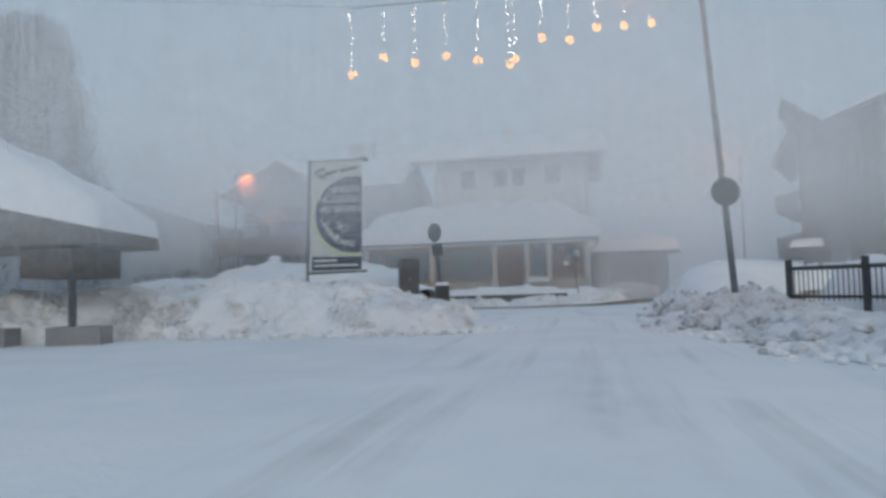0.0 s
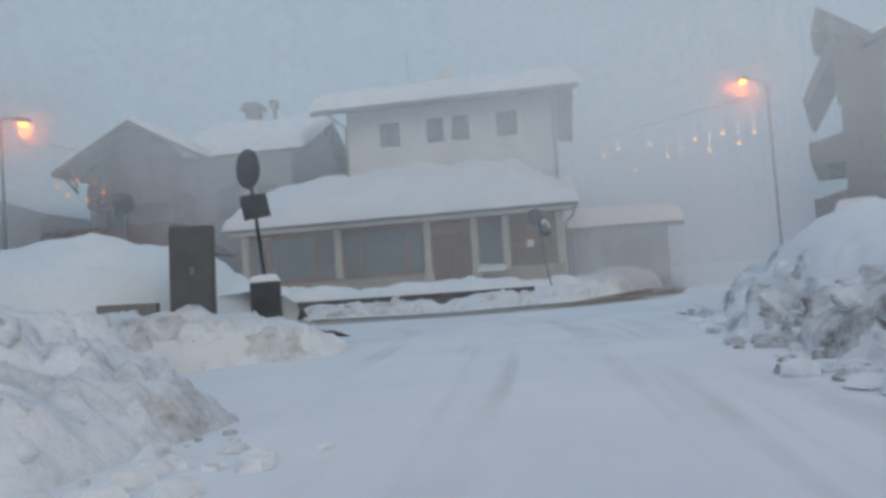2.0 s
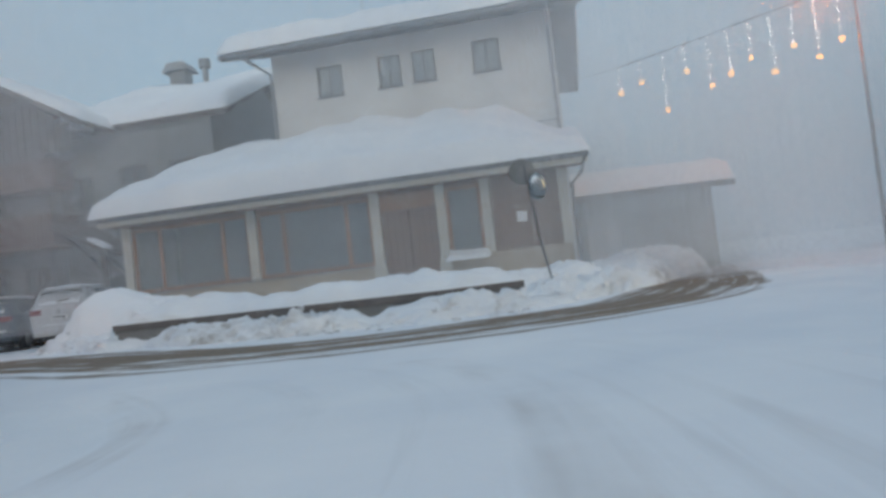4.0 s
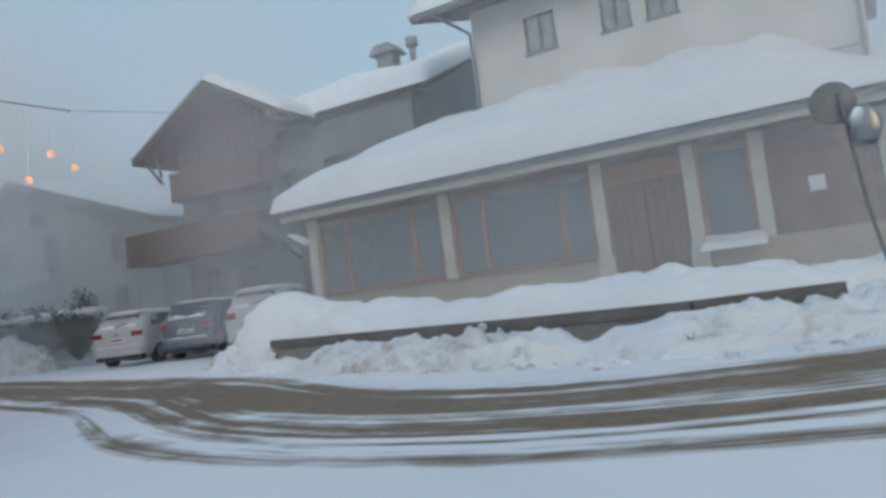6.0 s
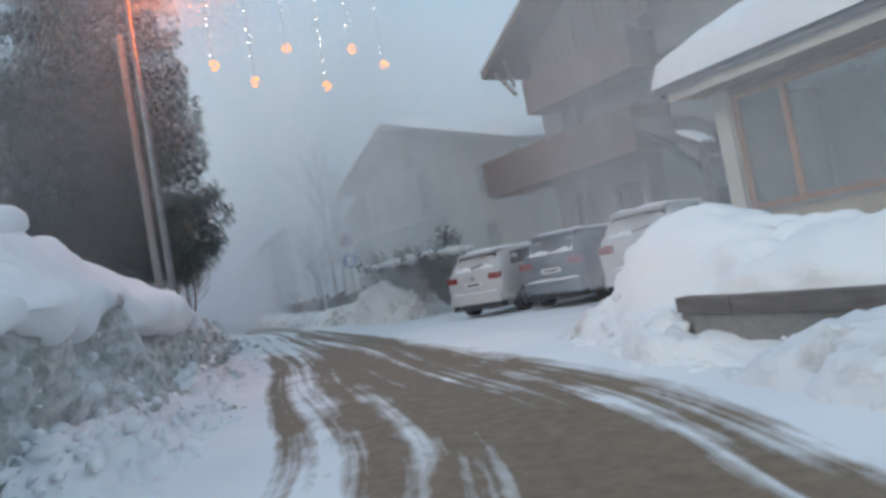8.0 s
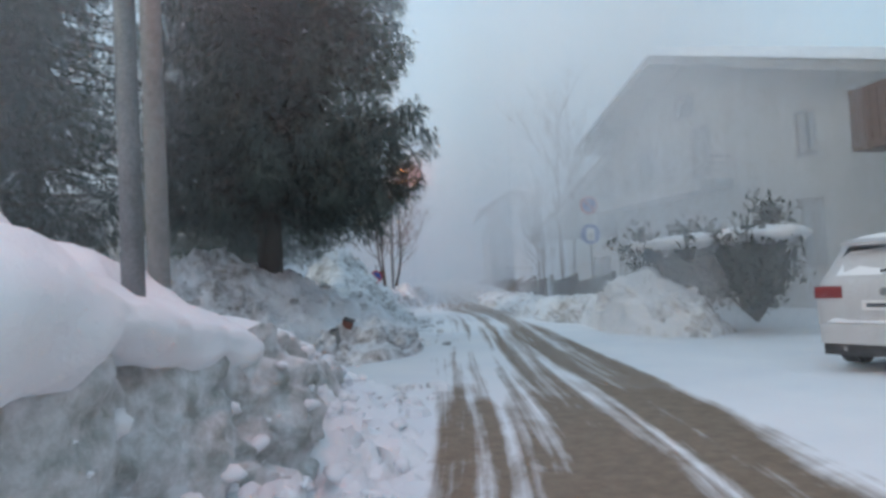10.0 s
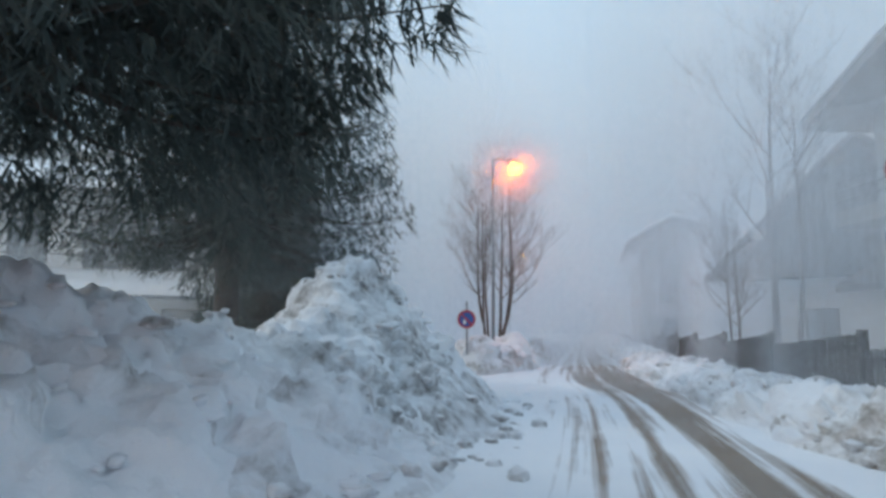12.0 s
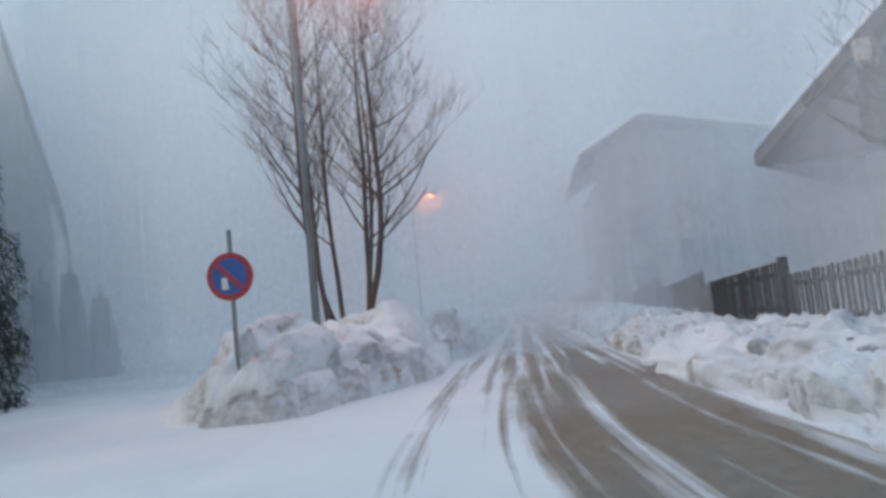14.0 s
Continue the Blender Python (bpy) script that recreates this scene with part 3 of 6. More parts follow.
def cut_bank(rows):
    """The bank that the plough has cut at the bend: a crumbled foot, a bare upright face, a smooth cap over it.
    Rows: x, y of the foot of the face, height of the lip, height of the crest."""
    line = curve_points(rows, 0.075)
    n = len(line)
    bank = thing("snow_bank", pose(0, 0, 0), "tall snow bank with a grey cut face under a smooth white cap", "snow bank", "ploughed snow banks", "structure")

    def skin(name, mat, label, profile, count, relief):
        u = np.linspace(0, 1, count)
        verts = []
        for i, (x, y, lip, crest) in enumerate(line):
            d = Vector(line[min(i + 1, n - 1)][:2]) - Vector(line[max(i - 1, 0)][:2])
            side = Vector((-d.y, d.x, 0)).normalized()
            run = i * 0.075
            wave = noise.noise(Vector((run * 0.9, 3.3, 0))) + 0.5 * noise.noise(Vector((run * 2.3, 8.1, 0)))
            # the lip hangs out less where the bank runs low
            hang = max(0.0, min(1.0, (lip - 0.85) / 0.4))
            pts = np.array(profile(lip, crest, wave, hang))
            k = np.linspace(0, 1, len(pts))
            o, z = np.interp(u, k, pts[:, 0]), np.interp(u, k, pts[:, 1])
            for _ in range(2):
                o[1:-1], z[1:-1] = (o[:-2] + 2 * o[1:-1] + o[2:]) / 4, (z[:-2] + 2 * z[1:-1] + z[2:]) / 4
            do, dz = np.gradient(o), np.gradient(z)
            long = np.hypot(do, dz) + 1e-6
            for q in range(count):
                p = Vector((x, y, 0)) + side * o[q]
                out = relief(p.x, p.y, z[q], q / (count - 1)) * min(1.0, lip)
                p += side * (-dz[q] / long[q] * out) + Vector((0, 0, max(-0.08, z[q] + do[q] / long[q] * out)))
                verts.append(p)
        return part(name, Shape().add(verts, grid_faces(n, count)), mat, bank, label, smooth=True)

    def hollows(x, y, z, q):
        r = Vector((x * 1.3, y * 1.3, z * 0.9))
        return 0.26 * lumpy(x, y, z * 0.7, 7, 0.6) + 0.22 * noise.noise(r) - 0.10 * max(0.0, noise.noise(r * 2.1 + Vector((4, 0, 0)))) + 0.05

    def cushion(x, y, z, q):
        return 0.20 * noise.noise(Vector((x * 1.1, y * 1.1, z * 1.1 + 5))) + 0.11 * noise.noise(Vector((x * 2.7, y * 2.7, z * 2.7))) + 0.045 * lumpy(x, y, z, 19, 0.7)

    face = skin("cut_face", CUT_BANK, "grey cut face with hollows", lambda l, c, w, g: [(-0.12, 0.1), (0.0, 0.32), (0.05 * g, 0.4 * l + 0.15), (0.10 * g, 0.6 * l + 0.12), (0.04 + 0.13 * g, 0.8 * l + 0.08), (0.16 + 0.14 * g, l + 0.05 + 0.2 * w)], 34, hollows)
    foot = skin("crumbled_foot", SNOW, "loose crumbled snow along the foot", lambda l, c, w, g: [(-1.05 - 0.2 * w, -0.06), (-0.75, 0.06), (-0.45 - 0.15 * w, 0.16), (-0.2, 0.27 + 0.1 * w), (0.0, 0.36 + 0.12 * w), (0.18, 0.40 + 0.12 * w), (0.35, 0.2)], 30, lambda x, y, z, q: 0.26 * lumpy(x, y, z, 31, 0.34) * min(1.0, 5 * q))
    skin("snow_cap", SNOW, "smooth overhanging snow cap", lambda l, c, w, g: [(0.45, l - 0.12 + 0.28 * w * g), (0.26 - 0.10 * g, l - 0.12 + 0.28 * w * g), (0.20 - 0.22 * g, l - 0.10 + 0.28 * w * g), (0.14 - (0.28 + 0.12 * w) * g, l + 0.02 + 0.22 * w * g), (0.16 - (0.28 + 0.12 * w) * g, l + 0.16 + 0.15 * w * g), (0.06 + 0.16 * (1 - g), 0.6 * l + 0.4 * c), (0.34, 0.32 * l + 0.68 * c), (0.66, 0.1 * l + 0.9 * c), (1.0, c), (1.6, c - 0.04), (2.3, 0.86 * c), (3.0, 0.5 * c), (3.7, -0.05)], 60, cushion)
    return face, foot


bend_face, bend_foot = cut_bank([(0.2, 25.6, 0.5, 1.0), (-1.8, 28.6, 0.95, 1.65), (-3.9, 31.0, 1.22, 2.1), (-5.9, 32.3, 1.30, 2.28), (-7.6, 33.2, 1.42, 2.3), (-9.35, 34.5, 1.2, 2.05), (-10.7, 35.5, 1.0, 1.6), (-12.8, 36.5, 0.72, 1.1), (-14.4, 36.95, 0.5, 0.8), (-15.3, 37.3, 0.25, 0.4)])
clods("loose snow clods along the plough line", [(-19.2, 35.3), (-19.8, 38.4), (-22.0, 40.4), (-27, 42.6), (-31.5, 44.3)], 520, 3, 0.13, 0.45, DIRTY_SHADED_SNOW)
clods("loose snow clods below the railing", [(5.3, 8), (4.9, 12), (5.1, 15), (5.6, 18), (6.6, 22), (7.6, 25)], 420, 4, 0.13, 0.28, DIRTY_SHADED_SNOW)
clods("loose snow clods at the foot of the banner bank", [(-6, 16.4), (-2.5, 15.6), (0.4, 15.6), (1.2, 16.6)], 220, 5, 0.11, 0.3)
clods("loose snow clods below the terrace bank", [(-5.6, 38.5), (-2, 35.8), (0.7, 34.3), (2.7, 33.6), (5.2, 33.2), (7.6, 35.6)], 300, 6, 0.09, 0.16)
clods("loose snow clods in the bend", [(-5.0, 32.2), (-7.2, 33.6), (-9, 34.4), (-11.6, 35.9), (-15, 37.9)], 650, 7, 0.13, 0.27)
clods("loose snow clods along the fence bank", [(-20, 45.9), (-27, 47.7), (-34, 50.2), (-41, 52.9)], 320, 8, 0.11, 0.25)
crumbs(banner_bank, "broken snow lumps on the banner bank", 420, 11, 0.10, CLEAN_BANK)
crumbs(corner_bank, "broken dirty lumps on the corner bank", 380, 12, 0.13)
crumbs(bend_face, "broken snow lumps clinging to the cut bank", 150, 13, 0.08, SNOW)
crumbs(bend_foot, "broken snow lumps at the foot of the bend bank", 760, 18, 0.075, SNOW)
crumbs(spruce_bank, "broken dirty lumps on the bank under the spruces", 520, 14, 0.10)
crumbs(island_bank, "broken snow lumps on the island bank", 120, 15, 0.11)
crumbs(fence_bank, "broken snow lumps on the fence bank", 420, 16, 0.11)
crumbs(terrace_foot, "broken snow lumps below the terrace", 160, 17, 0.08)


# ---- buildings ----
def pierced(shape, x0, x1, z0, z1, y0, y1, holes):
    """A wall of real thickness with openings (x0, x1, z0, z1) cut through it."""
    xs = sorted({x0, x1, *[q for h in holes for q in h[:2]]})
    zs = sorted({z0, z1, *[q for h in holes for q in h[2:]]})
    for a, b in zip(xs, xs[1:]):
        run = None
        for c, d in zip(zs, zs[1:]):
            open_here = any(h[0] <= (a + b) / 2 <= h[1] and h[2] <= (c + d) / 2 <= h[3] for h in holes)
            if open_here:
                if run:
                    shape.box(a, b, y0, y1, *run)
                run = None
            else:
                run = (run[0], d) if run else (c, d)
        if run:
            shape.box(a, b, y0, y1, *run)
    return shape


def window(house, x0, x1, z0, z1, y, frame_mat=ORANGE_WOOD, bars=(), cross=(), thick=0.07, name="window"):
    """A window set in an opening of a front wall that faces -y."""
    fr = Shape()
    fr.box(x0, x1, y + 0.05, y + 0.13, z0, z0 + thick)
    fr.box(x0, x1, y + 0.05, y + 0.13, z1 - thick, z1)
    fr.box(x0, x0 + thick, y + 0.05, y + 0.13, z0 + thick, z1 - thick)
    fr.box(x1 - thick, x1, y + 0.05, y + 0.13, z0 + thick, z1 - thick)
    w = part(name, fr, frame_mat, house)
    for b in bars:
        part("mullion", Shape().box(b - thick / 2, b + thick / 2, y + 0.055, y + 0.125, z0 + thick, z1 - thick), frame_mat, w)
    for c in cross:
        part("transom", Shape().box(x0 + thick, x1 - thick, y + 0.06, y + 0.12, c - thick / 2, c + thick / 2), frame_mat, w)
    edges = [x0 + thick, *bars, x1 - thick]
    for a, b in zip(edges, edges[1:]):
        part("pane", Shape().box(a, b, y + 0.085, y + 0.095, z0 + thick, z1 - thick), GLASS, w)
    part("sill", Shape().box(x0 - 0.05, x1 + 0.05, y - 0.06, y + 0.05, z0 - 0.05, z0), TIN, w)
    return w


def heaped(u0, u1, v0, v1, low, high, depth, seed, nu=70, nv=22, edge=0.35):
    """Snow lying on a sloping roof: low and high are the roof's heights at v0 and v1; depth(u, v) its thickness."""
    s, top, under = Shape(), [], []
    for i in range(nu):
        a = i / (nu - 1)
        for j in range(nv):
            b = j / (nv - 1)
            u, v = u0 + (u1 - u0) * a, v0 + (v1 - v0) * b
            z = low + (high - low) * b
            rim = min(1.0, min(a * abs(u1 - u0), (1 - a) * abs(u1 - u0), b * abs(v1 - v0)) / edge)
            rim = math.sqrt(max(0.0, 1 - (1 - rim) ** 2))
            d = depth(a, b) * (1 + 0.14 * noise.noise(Vector((u * 0.7, v * 0.9, seed)))) + 0.05 * noise.noise(Vector((u * 2.2, v * 2.2, seed)))
            bulge = -0.10 * math.sin(math.pi * rim) * (b < 0.25) * (1 if v1 > v0 else -1)
            top.append((u, v + bulge, z + 0.015 + max(0.02, d) * rim))
            under.append((u, v, z + 0.012))
    n = nu * nv
    f = grid_faces(nu, nv)
    rim_ids = [i * nv for i in range(nu)] + [(nu - 1) * nv + j for j in range(1, nv)] + [i * nv + nv - 1 for i in range(nu - 2, -1, -1)] + [j for j in range(nv - 2, 0, -1)]
    skirt = [(p, q, q + n, p + n) for p, q in zip(rim_ids, rim_ids[1:] + rim_ids[:1])]
    return s.add(top + under, f + [tuple(k + n for k in reversed(q)) for q in f] + skirt)


def roof_slab(x0, x1, y0, z0, y1, z1, thick):
    s = Shape()
    c = [(x, y, z + dz) for dz in (-thick, 0) for x in (x0, x1) for y, z in ((y0, z0), (y1, z1))]
    return s.add(c, [(0, 1, 3, 2), (4, 6, 7, 5), (0, 2, 6, 4), (1, 5, 7, 3), (0, 4, 5, 1), (2, 3, 7, 6)])


def shell(house, x0, x1, y0, y1, z0, z1, mat, front_holes=(), wall=0.25):
    """Four walls, the front one pierced; the rear rooms stay plain."""
    part("front_wall", pierced(Shape(), x0, x1, z0, z1, y0, y0 + wall, list(front_holes)).mesh("front_wall", mat, weld=True), mat, house)
    part("rear_wall", Shape().box(x0, x1, y1 - wall, y1, z0, z1), mat, house)
    part("side_wall", Shape().box(x0, x0 + wall, y0 + wall, y1 - wall, z0, z1), mat, house)
    part("side_wall", Shape().box(x1 - wall, x1, y0 + wall, y1 - wall, z0, z1), mat, house)
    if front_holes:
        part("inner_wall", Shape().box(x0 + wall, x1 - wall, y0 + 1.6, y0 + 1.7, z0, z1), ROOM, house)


def shop_house():
    """The two-storey house with the glazed shop front under a heavy snow roof."""
    h = thing("shop_house", pose(-0.73, 41.47, 0, 0, 0, -11), "pale plastered house with a glazed veranda under deep roof snow", "house")
    posts = [-4.08, -0.08, 3.62, 5.50, 6.76, 8.86]
    sill, head, floor_z = 1.30, 3.22, -0.1
    # plinth, posts, beam
    plinth = Shape()
    plinth.box(-4.2, 3.45, 0.02, 0.30, floor_z, sill)
    plinth.box(5.65, 8.95, 0.02, 0.30, floor_z, sill)
    part("plinth", plinth, TAN, h, "tan rendered plinth")
    part("threshold", Shape().box(3.45, 5.65, 0.02, 0.30, floor_z, 0.75), STONE_GREY, h)
    for u in posts:
        p = Shape().box(u - 0.13, u + 0.13, -0.06, 0.22, sill, head + 0.08)
        part("post", p, CREAM, h, "cream plastered post")
    part("post_base", Shape().box(3.44, 3.80, -0.10, 0.26, floor_z, sill), CREAM, h)
    part("post_base", Shape().box(5.32, 5.68, -0.10, 0.26, floor_z, sill), CREAM, h)
    part("lintel", Shape().box(-4.25, 9.0, 0.02, 0.24, head, head + 0.10), WOOD, h)
    # glazing between the posts
    bays = [(-3.95, -0.21, (-3.05, -1.05)), (0.05, 3.49, (0.85, 2.75)), (5.63, 6.63, ())]
    for a, b, bars in bays:
        window(h, a, b, sill, head, 0.02, ORANGE_WOOD, bars, thick=0.10, name="shop_window")
    # the timber panel bay with a notice
    panel = part("timber_panel", Shape().box(6.89, 8.73, 0.08, 0.16, sill, head), WOOD, h, "brown boarded bay")
    for k in range(9):
        part("board", Shape().box(6.91 + k * 0.202, 7.10 + k * 0.202, 0.055, 0.08, sill + 0.02, head - 0.02), WOOD, panel)
    part("notice", Shape().box(7.55, 7.82, 0.035, 0.05, 2.02, 2.30), WHITE, panel, "small pale paper notice")
    # double door with a paler fanlight board
    part("door_transom", Shape().box(3.75, 5.37, 0.10, 0.18, 2.78, head), ORANGE_WOOD, h, "pale boarded panel over the door")
    for a, b in ((3.75, 4.55), (4.57, 5.37)):
        leaf = part("door_leaf", Shape().box(a, b, 0.10, 0.17, 0.75, 2.76), WOOD, h, "brown timber door leaf")
        for k in range(4):
            part("board", Shape().box(a + 0.03 + k * 0.188, a + 0.195 + k * 0.188, 0.08, 0.10, 0.80, 2.70), WOOD, leaf)
        part("handle", Shape().tube([(b - 0.08 if a < 4 else a + 0.08, 0.06, z) for z in (1.68, 1.86)], 0.014), METAL, leaf)
    # snow on the door step
    part("step_snow", heaped(5.55, 6.75, -0.55, 0.02, 1.15, 1.32, lambda a, b: 0.12, 3, 14, 8, 0.15), SNOW, h)
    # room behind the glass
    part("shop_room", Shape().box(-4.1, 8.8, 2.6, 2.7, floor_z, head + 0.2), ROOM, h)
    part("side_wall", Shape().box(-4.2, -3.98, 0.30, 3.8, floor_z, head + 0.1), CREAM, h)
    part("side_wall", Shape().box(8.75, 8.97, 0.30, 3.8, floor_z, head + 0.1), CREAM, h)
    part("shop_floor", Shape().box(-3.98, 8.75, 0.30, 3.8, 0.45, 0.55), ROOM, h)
    # veranda roof
    roof = part("veranda_roof", roof_slab(-4.5, 9.55, -0.7, 3.54, 3.9, 4.75, 0.10), TIN, h)
    part("fascia", Shape().box(-4.5, 9.55, -0.74, -0.70, 3.30, 3.54), CREAM, roof, "cream fascia board")
    part("soffit", Shape().box(-4.45, 9.50, -0.70, 0.02, 3.32, 3.36), WOOD, roof)
    part("gutter", Shape().tube([(-4.5, -0.81, 3.50), (9.6, -0.81, 3.50)], 0.065, 8), TIN, roof)
    part("downpipe", Shape().tube([(9.5, -0.84, 3.42), (9.35, -0.5, 3.05), (9.1, -0.12, 2.85), (9.1, -0.12, 0.4)], 0.045, 8), TIN, roof)

    def thickness(a, b):
        ridge = float(np.interp(a, (0.0, 0.06, 0.15, 0.29, 0.55, 0.74, 0.82, 0.905, 0.95, 1.0), (0.88, 1.02, 1.22, 1.42, 1.46, 1.42, 1.15, 0.62, 0.38, 0.25)))
        return (ridge + 0.07 * math.sin(a * 17) + 0.05 * math.sin(a * 41 + b * 5)) * (0.46 + 0.60 * b ** 0.8)

    part("roof_snow", heaped(-4.65, 9.65, -0.95, 3.86, 3.54, 4.75, thickness, 1, 120, 32, 0.32), ROOF_SNOW, roof, "deep rounded snow load", smooth=True)
    # upper storey
    wins = [(1.10, 2.00, 7.30, 8.36), (3.26, 4.04, 7.30, 8.36), (4.44, 5.22, 7.30, 8.36), (6.47, 7.38, 7.30, 8.36)]
    up = part("upper_storey", Shape().box(-0.48, -0.25, 4.05, 13.6, -0.1, 9.0), PLASTER, h)
    part("front_wall", pierced(Shape(), -0.48, 9.12, 3.3, 9.0, 3.8, 4.05, wins).mesh("front_wall", PLASTER, weld=True), PLASTER, up)
    part("side_wall", Shape().box(8.87, 9.12, 4.05, 13.6, -0.1, 9.0), PLASTER, up)
    part("rear_wall", Shape().box(-0.48, 9.12, 13.6, 13.85, -0.1, 9.0), PLASTER, up)
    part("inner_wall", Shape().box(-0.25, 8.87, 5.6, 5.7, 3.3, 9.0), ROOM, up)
    for w in wins:
        window(h, *w, 3.8, DARK_WOOD, ((w[0] + w[1]) / 2,), thick=0.06)
    top = part("main_roof", roof_slab(-1.86, 10.20, 2.75, 8.98, 8.8, 10.9, 0.22), DARK_WOOD, h)
    part("rear_slope", roof_slab(-1.86, 10.20, 8.8, 10.9, 14.9, 8.98, 0.22), DARK_WOOD, top)
    part("roof_snow", heaped(-1.95, 10.28, 2.6, 8.85, 8.95, 10.9, lambda a, b: 0.62, 5, 50, 16, 0.5), ROOF_SNOW, top, smooth=True)
    part("rear_snow", heaped(-1.95, 10.28, 15.0, 8.82, 8.95, 10.9, lambda a, b: 0.55, 6, 30, 10, 0.5), ROOF_SNOW, top, smooth=True)
    for g in (-0.28, 9.07):
        part("gable_wall", Shape().slab([(3.8, 8.98), (13.85, 8.98), (8.8, 10.65)], 0.2, pose(g, 0, 0, 0, 0, 90)), PLASTER, top)
    part("gutter", Shape().tube([(-1.86, 2.66, 8.86), (10.20, 2.66, 8.86)], 0.07, 8), TIN, top)
    part("downpipe", Shape().tube([(-1.1, 2.7, 8.8), (-0.85, 3.3, 8.6), (-0.52, 3.72, 8.35), (-0.52, 3.72, 4.6)], 0.055, 8), TIN, top)
    part("downpipe", Shape().tube([(9.0, 2.72, 8.8), (9.0, 3.7, 8.3), (9.0, 3.72, 4.5)], 0.055, 8), TIN, top)
    part("rail", Shape().tube([(8.1, 3.6, 5.35), (9.0, 3.6, 5.35), (9.0, 3.6, 4.7)], 0.025, 6).tube([(8.1, 3.6, 5.35), (8.1, 3.6, 4.7)], 0.025, 6), METAL, h)
    part("chimney", Shape().box(3.2, 4.0, 9.6, 10.3, 9.8, 12.3), PLASTER, top)
    part("mast", Shape().tube([(1.6, 9.2, 10.7), (1.6, 9.2, 13.6)], 0.025, 6), METAL, top)
    return h


def balcony(house, x0, x1, y0, y1, z0, z1, mat, slats=True):
    b = part("balcony", Shape().box(x0, x1, y0, y1, z0, z0 + 0.14), mat, house)
    part("handrail", Shape().box(x0, x1, y0, y0 + 0.08, z1 - 0.08, z1).box(x0, x0 + 0.08, y0 + 0.08, y1, z1 - 0.08, z1).box(x1 - 0.08, x1, y0 + 0.08, y1, z1 - 0.08, z1), mat, b)
    n = int((x1 - x0) / 0.17)
    for k in range(n):
        a = x0 + (x1 - x0) * k / n
        part("slat", Shape().box(a + 0.008, a + (x1 - x0) / n - 0.008, y0 + 0.01, y0 + 0.04, z0 + 0.02, z1 - 0.08), mat, b)
    for a in (x0 + 0.01, x1 - 0.04):
        part("side_board", Shape().box(a, a + 0.03, y0 + 0.08, y1, z0 + 0.02, z1 - 0.08), mat, b)
    return b


def gable_roof(house, xl, xm, xr, z_eave_l, z_peak, z_eave_r, y0, y1, mat, snow_depth, seed, thick=0.22):
    """Two slopes that meet over xm and run back along y."""
    turn = pose(0, 0, 0, 0, 0, 90)
    r = part("roof", roof_slab(-y1, -y0, xl, z_eave_l, xm, z_peak, thick), mat, house, m=pose(0, 0, 0, 0, 0, -90) @ Matrix.Scale(1, 4))
    r.matrix_local = Matrix(((0, 1, 0, 0), (-1, 0, 0, 0), (0, 0, 1, 0), (0, 0, 0, 1)))
    q = part("roof", roof_slab(-y1, -y0, xr, z_eave_r, xm, z_peak, thick), mat, house)
    q.matrix_local = Matrix(((0, 1, 0, 0), (-1, 0, 0, 0), (0, 0, 1, 0), (0, 0, 0, 1)))
    if snow_depth:
        for e, z in ((xl, z_eave_l), (xr, z_eave_r)):
            s = heaped(-y1 - 0.05, -y0 + 0.08, e, xm, z, z_peak, lambda a, b: snow_depth, seed, 30, 14, 0.4)
            w = part("roof_snow", s, ROOF_SNOW, r if e == xl else q, smooth=True)
    return r


